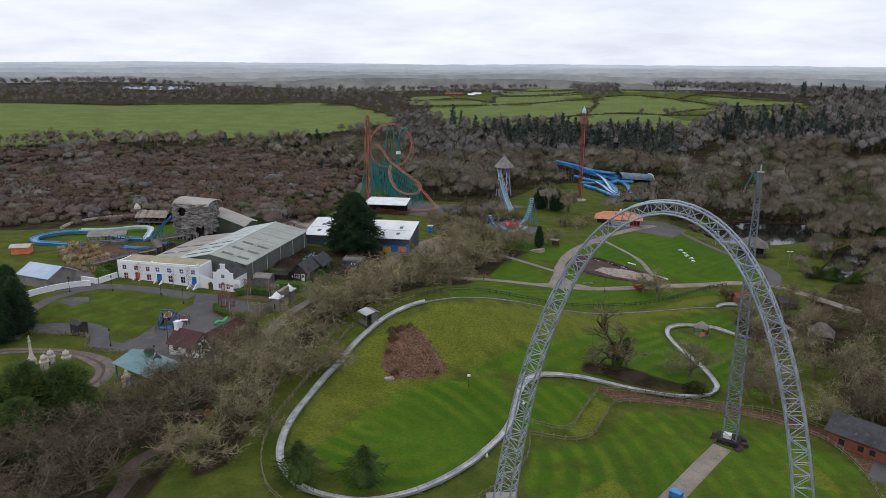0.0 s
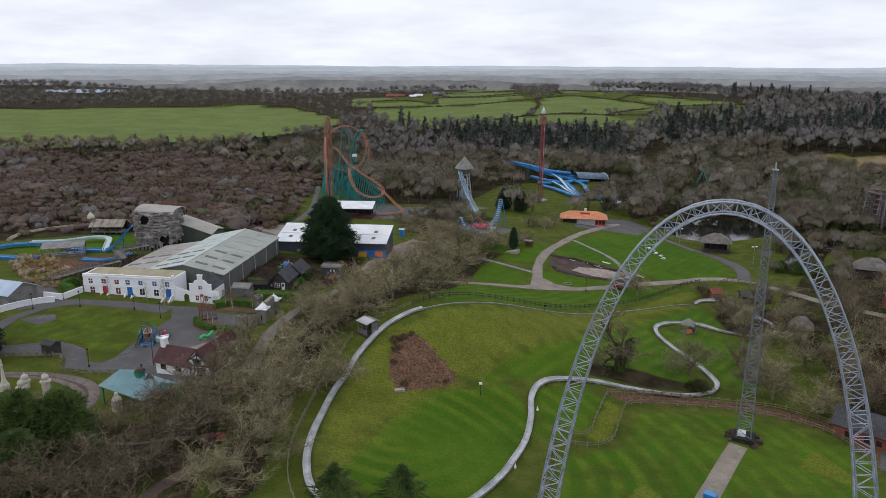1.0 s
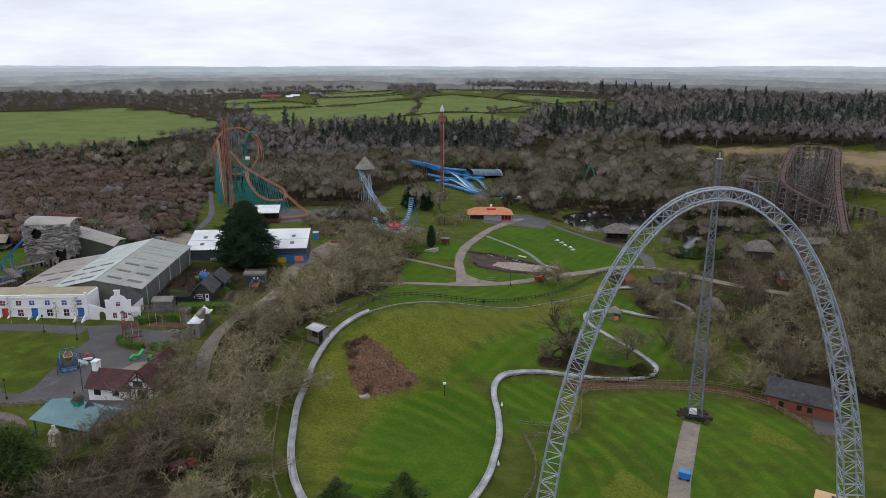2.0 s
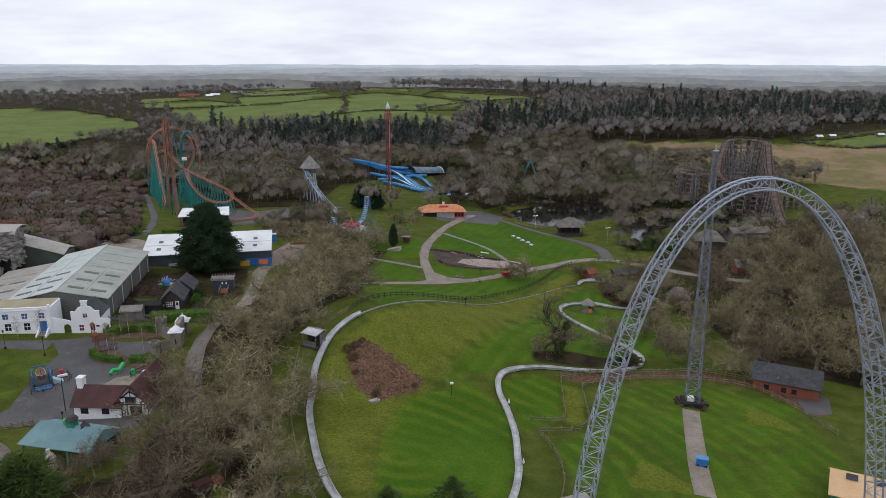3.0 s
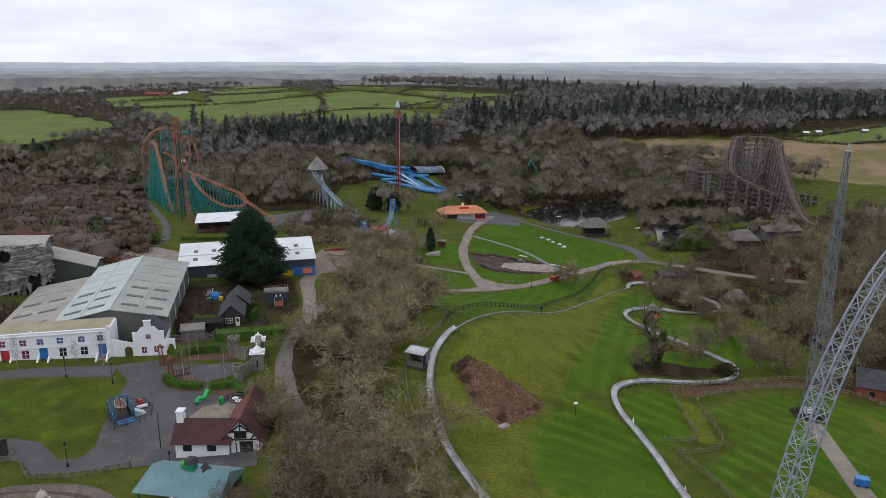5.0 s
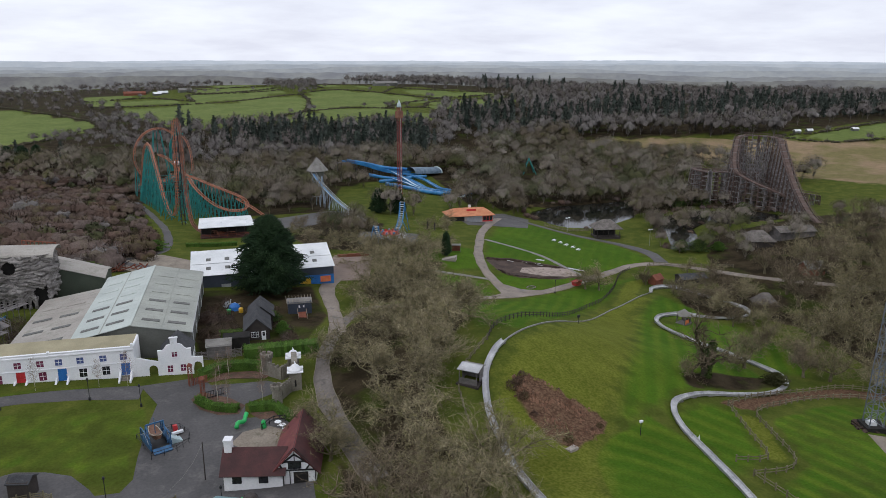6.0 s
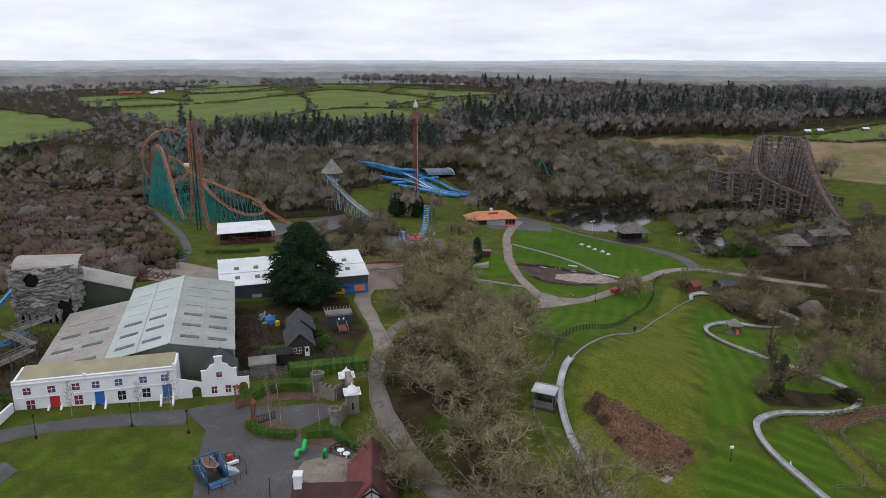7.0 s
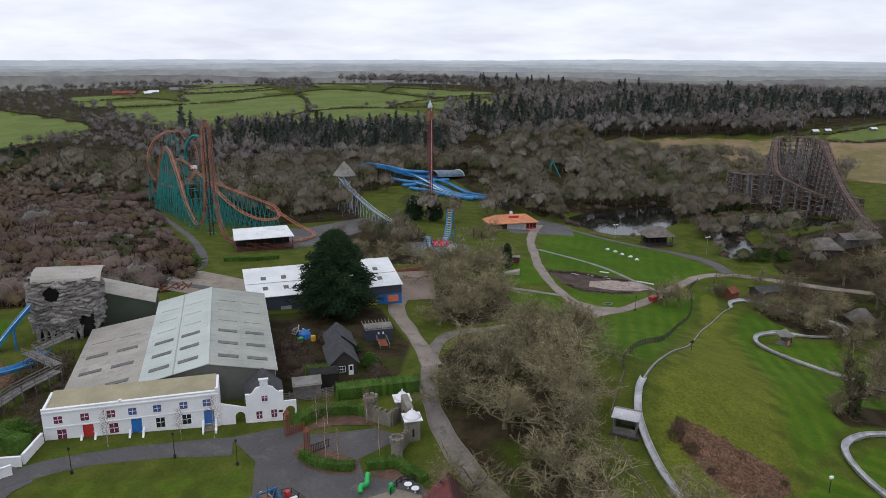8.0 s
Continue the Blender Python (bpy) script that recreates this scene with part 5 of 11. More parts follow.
def coaster():
    root = thing("steel_roller_coaster", "orange steel roller coaster with vertical lift, loop and teal supports", "roller coaster", Matrix.Identity(4))
    lift = [(-33, 309, -8.2), (-37, 313, -8.4), (-39.3, 320, -7), (-39.6, 327, -2.5), (-39.7, 330.6, 6), (-39.8, 331.5, 16), (-39.9, 331.9, 26), (-40.4, 333, 29.6), (-41.2, 334, 29.4), (-41.7, 334.6, 26), (-41.8, 334.8, 17), (-41.9, 335.4, 8), (-42.2, 338, -1), (-42.8, 344, -7.2), (-43.6, 352, -8.6),
            (-44.6, 362, -4), (-45.6, 374, 7), (-46.5, 386, 14.8), (-47.6, 396, 13), (-48.6, 404, 4), (-49.2, 411, -4), (-49.8, 418, -7.4)]
    rail_track(root, lift[:9], LIFTRED, gauge=1.3, spine=0.34, up=lambda t: (0, -1, 0.15), step=1.0)
    rail_track(root, lift[8:], ORANGE, gauge=1.3, spine=0.2, up=lambda t: (0, -1, 0.15) if t < 0.25 else (0, 0, 1))
    # the loop, a tall ring seen at a slant
    c, rx, rz = Vector((-39, 430, 5.2)), 13.0, 12.6
    u = Vector((0.86, 0.5, 0))
    ring = [c + u * (math.sin(a) * rx) + Vector((0, 0, -math.cos(a) * rz)) + Vector((-0.5, 0.86, 0)) * (a / 6.28 * 3 - 1.5) for a in np.linspace(-0.75, 6.9, 40)]
    rail_track(root, [tuple(p) for p in ring], ORANGE, up=lambda t: tuple((c - ring[min(39, int(t * 39))]).normalized()))
    # a second half turn painted teal
    c2, u2 = Vector((-29.5, 424, 2.0)), Vector((0.72, -0.69, 0))
    half = [c2 + u2 * (-math.cos(a) * 6.2) + Vector((0, 0, math.sin(a) * 13.5)) for a in np.linspace(-0.35, 3.5, 22)]
    rail_track(root, [tuple(p) for p in half[:13]], TEAL, up=lambda t: (0, 0, 1), spine=0.62)
    rail_track(root, [tuple(p) for p in half[12:]], ORANGE)
    rail_track(root, [(-43, 389, 10.8), (-40, 384, 9.5), (-36, 379, 5), (-33.5, 375, 3), (-31.4, 371, 2.4), (-27, 360, 1.0), (-22, 350, -0.6), (-18, 342, -2), (-16.6, 336, -3.6), (-18.5, 331, -5.0), (-24, 331, -5.0), (-28, 337, -4.0), (-31, 346, -2.0), (-33, 358, 0.5), (-33.5, 370, 2.4)], ORANGE)
    rail_track(root, [(-19, 343, -3), (-15, 336, -5.4), (-11.5, 329, -8), (-8.5, 322, -9.4), (-9.5, 318, -9.8), (-14, 314, -9.6), (-22, 311, -9), (-33, 309, -8.2)], ORANGE)

    def column(x, y, top, lean=1.6):
        g = gz(x, y)
        b = Builder()
        b.rod((x - lean, y, g), (x, y, top), 0.21, 0.17, 5)
        b.rod((x + lean, y, g), (x, y, top), 0.21, 0.17, 5)
        hgt = top - g
        for f_ in (0.3, 0.55, 0.78):
            if hgt * f_ > 2.5:
                b.rod((x - lean * (1 - f_), y, g + hgt * f_), (x + lean * (1 - f_), y, g + hgt * f_), 0.09, n=4)
        part("support", b, TEAL, root)

    for x, y, z in curve_through(lift[14:21], 4.0):
        column(x, y, z - 0.8)
    for x, y, z in curve_through([(-36, 379, 5), (-31.4, 371, 2.4), (-22, 350, -0.6), (-17, 339, -2.8)], 2.6):
        column(x, y, z - 0.8)
    for x, y, z in curve_through([(-18.5, 331, -5.0), (-24, 331, -5.0), (-31, 346, -2.0), (-33.5, 366, 1.8)], 3.0):
        column(x, y, z - 0.8)
    for p in ring[6:34:3]:
        if p.z < 12:
            column(p.x, p.y + 1, p.z - 1.0, 1.2)
    for dx, dy in ((-5, 6), (5, 6), (-5, -5), (5, -5), (0, 8)):
        b = Builder()
        x, y = c.x + dx, c.y + dy
        b.rod((x, y, gz(x, y)), (c.x + dx * 0.3, c.y + dy * 0.3, 16.8), 0.22, 0.16, 6)
        part("support", b, TEAL, root)
    # the slim lattice mast between the rising and the falling rails
    g = gz(-40, 334)
    for sx in (-0.6, 0.6):
        for sy in (335.6, 337.0):
            part("tower_post", Builder().rod((-40.8 + sx, sy, g), (-40.8 + sx, sy, 28), 0.13, 0.11, 6), BLACKMETAL, root)
    for k in range(24):
        z = g + 1.2 + k * 1.6
        b = Builder()
        for sx in (-0.6, 0.6):
            b.rod((-40.8 + sx, 335.6, z), (-40.8 + sx, 337.0, z + 1.6), 0.07, n=4)
        b.rod((-41.4, 335.6, z), (-40.2, 335.6, z + (1.6 if k % 2 else 0)), 0.07, n=4)
        b.rod((-40.2, 335.6, z), (-39.8, 332.2, z), 0.09, n=4)
        b.rod((-41.4, 335.6, z), (-41.8, 335.0, z), 0.09, n=4)
        part("tower_brace", b, BLACKMETAL if k % 3 else TEAL, root)
    for k in range(22):
        x, y = -45 + (k % 5) * 2.8 + rng.uniform(-.5, .5), 346 + (k // 5) * 15 + rng.uniform(-3, 3)
        column(x, y, rng.uniform(-5, 3.0), rng.uniform(0.6, 1.8))
    b = Builder()
    for k in range(5):
        b.beam((-48, 360 + k * 9, -1 + (k % 2) * 2.4), (-30, 358 + k * 9, -1 + (k % 2) * 2.4), 0.22)
    part("tie_beam", b, TEAL, root)
    # a stopped car high on the hill
    b = Builder().box(-34.2, 411.6, 2.6, -31.8, 414.0, 3.9)
    part("car", b, WHITESHEET, root, "white ride car")


def station():
    m = pose(-29.4, 310, gz(-29, 310), 0, 0, -8)
    root = thing("coaster_station", "low coaster station with a wide white sheet roof", "station building", m)
    part("roof", Builder().pane((-9.6, -7.0, 4.6), (9.4, -7.0, 4.6), (8.8, 5.6, 5.5), (-9.0, 5.6, 5.5), 0.18), WHITESHEET, root, "wide white sheet roof")
    part("platform", Builder().box(-9, -6.4, -0.6, 9, 5, 0.9), MAROON, root, "dark red platform deck")
    b = Builder()
    b.box(-8.6, -0.3, 0.9, 8.6, 0.0, 3.6)
    part("back_wall", b, DARK, root)
    for k in range(7):
        part("post", Builder().box(-8.7 + k * 2.9, -6.2, 0.9, -8.5 + k * 2.9, -6.0, 4.6), DARKWOOD, root)
    b = Builder()
    for k in range(7):
        b.beam((-9 + k * 3, -6.6, 0.9), (-9 + k * 3, -6.6, 1.9), 0.1)
    b.beam((-9, -6.6, 1.9), (9, -6.6, 1.9), 0.1)
    b.beam((-9, -6.6, 1.4), (9, -6.6, 1.4), 0.08)
    part("railing", b, BRICK, root, "dull red platform railing")


coaster()
station()


# ---- drop tower ----
def drop_tower():
    x, y = 64.4, 372.0
    g = gz(x, y)
    root = thing("drop_tower", "tall slim dull red lattice drop tower with pale cap", "drop tower", Matrix.Translation((x, y, g)) @ Matrix.Rotation(radians(20), 4, "Z"))
    top, w = 45.0, 0.72
    for sx, sy in ((-1, -1), (1, -1), (1, 1), (-1, 1)):
        part("post", Builder().box(sx * w - 0.11, sy * w - 0.11, 0, sx * w + 0.11, sy * w + 0.11, top), DROPRED, root)
    for k in range(30):
        z, b = k * 1.5, Builder()
        c = ((-w, -w), (w, -w), (w, w), (-w, w))
        for i in range(4):
            p, q = c[i], c[(i + 1) % 4]
            b.beam((*p, z), (*q, z), 0.08)
            b.beam((*(p if k % 2 else q), z), (*(q if k % 2 else p), z + 1.5), 0.08)
        part("lattice_bay", b, DROPRED, root)
    b = Builder().lathe([(1.1, top - 0.4), (1.15, top), (0.9, top + 1.0), (0.3, top + 2.4), (0.1, top + 3.1)], 10)
    part("cap", b, PALEBLUE, root, "pale pointed cap")
    part("seat_ring", Builder().box(-1.35, -1.35, top - 5.5, 1.35, 1.35, top - 2.2), LIFTRED, root, "dark red seat carriage")
    part("ladder", Builder().box(0.86, -0.1, 0, 1.06, 0.1, top), WHITESHEET, root, "pale ladder and cables")
    part("footing", Builder().lathe([(3.4, -0.3), (3.4, 0.5), (3.0, 0.6)], 12), CONCRETE, root)


drop_tower()
# ---- the white terrace ----
def sash(root, x, z, w, h, glass, y=0.0, wall="window"):
    """A window set into a front that faces -y: frame, pane, glazing bars and sill."""
    fr = Builder()
    for a, c in (((x - w / 2, z), (x + w / 2, z + 0.09)), ((x - w / 2, z + h - 0.09), (x + w / 2, z + h)), ((x - w / 2, z), (x - w / 2 + 0.09, z + h)), ((x + w / 2 - 0.09, z), (x + w / 2, z + h))):
        fr.box(a[0], y - 0.05, a[1], c[0], y + 0.1, c[1])
    win = part("window", fr, glass, root)
    part("pane", Builder().box(x - w / 2 + 0.09, y + 0.02, z + 0.09, x + w / 2 - 0.09, y + 0.06, z + h - 0.09), glass, win)
    bars = Builder()
    bars.box(x - 0.03, y - 0.02, z + 0.09, x + 0.03, y + 0.015, z + h - 0.09)
    bars.box(x - w / 2 + 0.09, y - 0.02, z + h / 2 - 0.035, x - 0.03, y + 0.015, z + h / 2 + 0.035)
    bars.box(x + 0.03, y - 0.02, z + h / 2 - 0.035, x + w / 2 - 0.09, y + 0.015, z + h / 2 + 0.035)
    part("glazing_bars", bars, WHITEWALL, win)
    part("sill", Builder().box(x - w / 2 - 0.12, y - 0.16, z - 0.14, x + w / 2 + 0.12, y + 0.02, z), WHITEWALL, win)


def wall_with_holes(x0, x1, z0, z1, y0, y1, holes):
    """A wall facing -y with rectangular openings (x, z, w, h) through it."""
    b = Builder()
    xs = sorted({x0, x1, *[h[0] - h[2] / 2 for h in holes], *[h[0] + h[2] / 2 for h in holes]})
    for a, c in zip(xs[:-1], xs[1:]):
        mid = (a + c) / 2
        cuts = sorted((h[1], h[1] + h[3]) for h in holes if h[0] - h[2] / 2 < mid < h[0] + h[2] / 2)
        z = z0
        for lo, hi in cuts:
            if lo > z:
                b.box(a, y0, z, c, y1, lo)
            z = hi
        if z < z1:
            b.box(a, y0, z, c, y1, z1)
    return b


TER_L = 24.8
TER_M = pose(-92.6, 189.4, -4.75, 0, 0, -12.3)


def terrace():
    root = thing("terraced_house", "long white rendered terrace with coloured doors and parapet", "house", TER_M)
    up = [(2.1, WINE), (5.7, WINE), (9.3, WINE), (12.3, BLUEGLASS), (15.8, BLUEGLASS), (19.6, BLUEGLASS), (23.0, BLUEGLASS)]
    low = [(2.4, WINE), (9.5, WINE), (16.1, DARKGLASS), (19.9, DARKGLASS)]
    doors = [(6.0, RED, 1), (12.7, BLUE, 1), (23.2, BLUE, 1)]
    holes = [(x, 3.75, 1.15, 1.15) for x, _ in up] + [(x, 1.15, 1.25, 1.6) for x, _ in low] + [(x, 0.75, 1.5, 2.35) for x, _, _ in doors]
    part("front_wall", wall_with_holes(0, TER_L, -0.6, 6.1, 0, 0.35, holes), WHITEWALL, root)
    for x, g in up:
        sash(root, x, 3.75, 1.15, 1.15, g, 0.08)
    for x, g in low:
        sash(root, x, 1.15, 1.25, 1.6, g, 0.08)
    for x, c, _ in doors:
        d = part("door", Builder().box(x - 0.75, 0.1, 0.75, x + 0.75, 0.2, 3.1), c, root)
        b = Builder()
        for dx in (-0.34, 0.34):
            for z0, z1 in ((0.95, 1.75), (1.95, 2.85)):
                b.box(x + dx - 0.24, 0.06, z0, x + dx + 0.24, 0.1, z1)
        part("door_panel", b, c, d)
        part("handle", Builder().box(x + 0.55, 0.0, 1.75, x + 0.63, 0.1, 1.9), GREYMETAL, d)
        st = Builder()
        for k in range(4):
            st.box(x - 0.75, -0.4 - k * 0.5, -0.6, x + 0.75, 0.1 - k * 0.5, 0.72 - k * 0.22)
        part("steps", st, STONE, root, "grey stone steps")
        for s in (-1, 1):
            p = Builder()
            p.upright([(0, -0.6), (0, 1.45), (0.4, 1.45), (1.8, 0.62), (2.3, 0.55), (2.3, -0.6)], -0.15, 0.15)
            part("stair_wall", p, WHITEWALL, root, "sloping white stair wall", at=pose(x + s * 0.95, 0, 0, 0, 0, -90))
    part("cornice", Builder().box(0, -0.16, 5.55, TER_L, 0.0, 5.75), WHITEWALL, root)
    part("string_course", Builder().box(0, -0.1, 3.12, TER_L, 0.0, 3.3), WHITEWALL, root)
    part("pilaster", Builder().box(10.55, -0.12, 6.1, 10.95, 0.4, 6.45).box(10.6, -0.08, 5.75, 10.9, 0, 6.1), WHITEWALL, root)
    cop = Builder().box(-0.05, -0.08, 6.1, 10.55, 0.43, 6.2).box(10.95, -0.08, 6.1, TER_L + 0.05, 0.43, 6.2)
    part("coping", cop, WHITEWALL, root)
    part("end_pier", Builder().box(TER_L - 0.45, -0.1, 6.2, TER_L, 0.38, 6.7), WHITEWALL, root)
    for x in (0, TER_L - 0.35):
        part("side_wall", Builder().box(x, 0.35, -0.6, x + 0.35, 6.5, 6.0), WHITEWALL, root)
    part("back_wall", Builder().box(0, 6.5, -0.6, TER_L, 6.8, 5.6), SHEDWALL, root)
    part("roof", Builder().pane((0.36, 0.36, 5.55), (TER_L - 0.36, 0.36, 5.55), (TER_L - 0.36, 6.8, 6.1), (0.36, 6.8, 6.1), 0.2), TANFLAT, root, "tan felt flat roof")


def dutch_gable_house():
    m = TER_M @ pose(31.7, 0.2, -0.35)
    root = thing("gabled_house", "small white house with curved gable and slate roof", "house", m)
    holes = [(0.0, 3.7, 0.9, 1.1), (-0.95, 0.75, 0.9, 1.3), (1.35, 0.75, 0.9, 1.3)]
    part("front_wall", wall_with_holes(-2.9, 2.9, -0.5, 4.6, 0, 0.35, holes), WHITEWALL, root)
    curve = [(-2.9, 4.6), (-2.9, 5.0), (-2.3, 5.05), (-1.9, 5.25), (-1.6, 5.65), (-1.35, 6.0), (-0.9, 6.15), (-0.62, 6.2), (-0.62, 7.3), (0.62, 7.3), (0.62, 6.2), (0.9, 6.15), (1.35, 6.0), (1.6, 5.65), (1.9, 5.25), (2.3, 5.05), (2.9, 5.0), (2.9, 4.6)]
    part("gable", Builder().upright(curve[::-1], 0, 0.35), WHITEWALL, root, "curved white gable")
    part("coping", Builder().box(-0.75, -0.1, 7.3, 0.75, 0.45, 7.5).box(-2.95, -0.08, 5.0, -2.3, 0.42, 5.12).box(2.3, -0.08, 5.0, 2.95, 0.42, 5.12), WHITEWALL, root)
    for x, z, w, h in holes:
        sash(root, x, z, w, h, WINE, 0.08)
    part("name_plate", Builder().box(2.05, -0.06, 1.5, 2.75, 0.0, 1.85), BLACKMETAL, root, "small dark sign board")
    for x in (-2.9, 2.6):
        part("side_wall", Builder().box(x, 0.35, -0.5, x + 0.3, 7.5, 3.6), WHITEWALL, root)
    part("roof", Builder().pane((-3.1, 0.4, 3.5), (-3.1, 7.6, 3.5), (0, 7.6, 6.2), (0, 0.4, 6.2), 0.15), SLATE, root, "dark slate roof")
    part("roof", Builder().pane((3.1, 7.6, 3.5), (3.1, 0.4, 3.5), (0, 0.4, 6.2), (0, 7.6, 6.2), 0.15), SLATE, root, "dark slate roof")
    # arched side walls
    for x0, x1, h, cx in ((-7.0, -2.9, 3.0, -3.85), (2.9, 4.9, 3.3, 3.9)):
        arc = [(cx + 0.75 * math.cos(a), 1.6 + 0.75 * math.sin(a)) for a in np.linspace(0, math.pi, 9)]
        out = [(x0, -0.5), (cx - 0.75, -0.5)] + arc[::-1] + [(cx + 0.75, -0.5), (x1, -0.5), (x1, h), (x0, h + (1.2 if x0 < -5 else 0))]
        part("arched_wall", Builder().upright(out, 0.02, 0.3), WHITEWALL, root, "white wall with an arched opening")


def garden_walls():
    for pts, lab in (([(-92.8, 189.0), (-95.2, 183.6)], "stepped white garden wall beside the terrace"), ([(-95.4, 183.2), (-100.5, 184.6)], "low white wall by the road"),
                     ([(-96.5, 181.4), (-99.4, 180.4), (-103.6, 177.4), (-107.4, 172.8), (-109, 168)], "curved low white entrance wall")):
        b = Builder()
        P = curve_through(pts, 1.4)
        for i in range(len(P) - 1):
            z0, z1 = gz(*P[i]), gz(*P[i + 1])
            b.beam((*P[i], z0 + 0.5), (*P[i + 1], z1 + 0.5), 0.3, 1.9)
            b.beam((*P[i], z0 + 1.5), (*P[i + 1], z1 + 1.5), 0.42, 0.14)
        solid("garden_wall", b, WHITEWALL, lab, "wall", kind="structure")


terrace()
dutch_gable_house()
garden_walls()


# ---- the big shed ----
def corrugated(root, name, a, b_, c, d, material_, label, ribs):
    """A roof slope from eave corners a, b up to ridge corners c, d, with raised sheet ribs."""
    roof = part(name, Builder().pane(a, b_, c, d, 0.12), material_, root, label)
    a, b_, c, d = (Vector(p) for p in (a, b_, c, d))
    rb = Builder()
    for k in range(ribs + 1):
        t = k / ribs
        lo, hi = a.lerp(b_, t), d.lerp(c, t)
        up = Vector((0, 0, 0.03))
        rb.beam(lo + up * 0.2, hi + up * 0.2, 0.05, 0.012)
    part("sheet_rib", rb, material_, roof)
    return roof


def big_shed():
    m = pose(-68.3, 192.6, -5.2, 0, 0, -11.6)
    root = thing("warehouse", "large pale sheet-roofed shed with rows of rooflights", "shed", m)
    L, E, R = 42.5, 5.3, 7.6
    part("front_wall", Builder().upright([(-10.8, 0), (10.8, 0), (10.8, E), (0, R), (-10.8, E)][::-1], 0.3, 0.6), SHEDWALL, root, "grey green clad gable wall")
    part("back_wall", Builder().upright([(-10.8, 0), (10.8, 0), (10.8, E), (0, R), (-10.8, E)][::-1], L - 0.6, L - 0.3), SHEDWALL, root)
    part("side_wall", Builder().box(10.5, 0.6, 0, 10.8, L - 0.6, E), SHEDWALL, root)
    part("side_wall", Builder().box(-22.6, 0.6, 0, -22.3, 34, 3.4), SHEDWALL, root)
    part("annex_front", Builder().upright([(-22.6, 0), (-10.8, 0), (-10.8, E - 0.1), (-22.6, 3.4)][::-1], 0.3, 0.6), SHEDWALL, root)
    part("annex_back", Builder().upright([(-22.6, 0), (-10.8, 0), (-10.8, E - 0.1), (-22.6, 3.4)][::-1], 33.7, 34), SHEDWALL, root)
    # left slope in a paler sheet colour than the right; annex in tan
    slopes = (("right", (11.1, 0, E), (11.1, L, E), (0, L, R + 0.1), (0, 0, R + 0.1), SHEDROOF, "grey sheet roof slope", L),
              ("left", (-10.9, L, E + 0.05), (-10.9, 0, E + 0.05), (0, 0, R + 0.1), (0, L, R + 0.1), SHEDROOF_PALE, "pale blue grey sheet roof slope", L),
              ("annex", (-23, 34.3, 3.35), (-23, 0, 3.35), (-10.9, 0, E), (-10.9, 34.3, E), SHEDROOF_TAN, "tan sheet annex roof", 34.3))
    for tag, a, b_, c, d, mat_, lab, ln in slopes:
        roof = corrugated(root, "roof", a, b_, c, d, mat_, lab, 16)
        A, B_, C, D = (Vector(p) for p in (a, b_, c, d))
        nrow = 6 if tag != "annex" else 4
        for k in range(nrow):
            for s in (0.27, 0.70):
                y = ln * (0.10 + k * 0.86 / nrow)
                t = y / ln if tag == "right" else 1 - y / ln
                w = 0.6 / ln
                q = [A.lerp(B_, t - w).lerp(D.lerp(C, t - w), s - 0.15), A.lerp(B_, t + w).lerp(D.lerp(C, t + w), s - 0.15), A.lerp(B_, t + w).lerp(D.lerp(C, t + w), s + 0.15), A.lerp(B_, t - w).lerp(D.lerp(C, t - w), s + 0.15)]
                up = Vector((0, 0, 0.1))
                faint = k >= 3 and tag != "annex" or k >= 3
                part("rooflight", Builder().pane(q[0] + up, q[1] + up, q[2] + up, q[3] + up, 0.08), SKYLIGHT if not faint else mat_, roof, "dirty translucent rooflight")
    for x, z in ((5.55, (E + R) / 2 + 0.09), (-5.45, (E + R) / 2 + 0.11)):
        part("lap_strip", Builder().beam((x, 0, z), (x, L, z), 0.22, 0.05), SHEDROOF, root)
    part("ridge_cap", Builder().beam((0, 0, R + 0.14), (0, L, R + 0.14), 0.5, 0.08), SHEDROOF_PALE, root)
    for k in range(5):
        part("downpipe", Builder().rod((10.95, 4 + k * 9, 0), (10.95, 4 + k * 9, E), 0.08, n=5), WHITESHEET, root, "pale downpipe")
    part("gutter", Builder().beam((11.15, 0, E - 0.1), (11.15, L, E - 0.1), 0.2, 0.16), GREYMETAL, root)


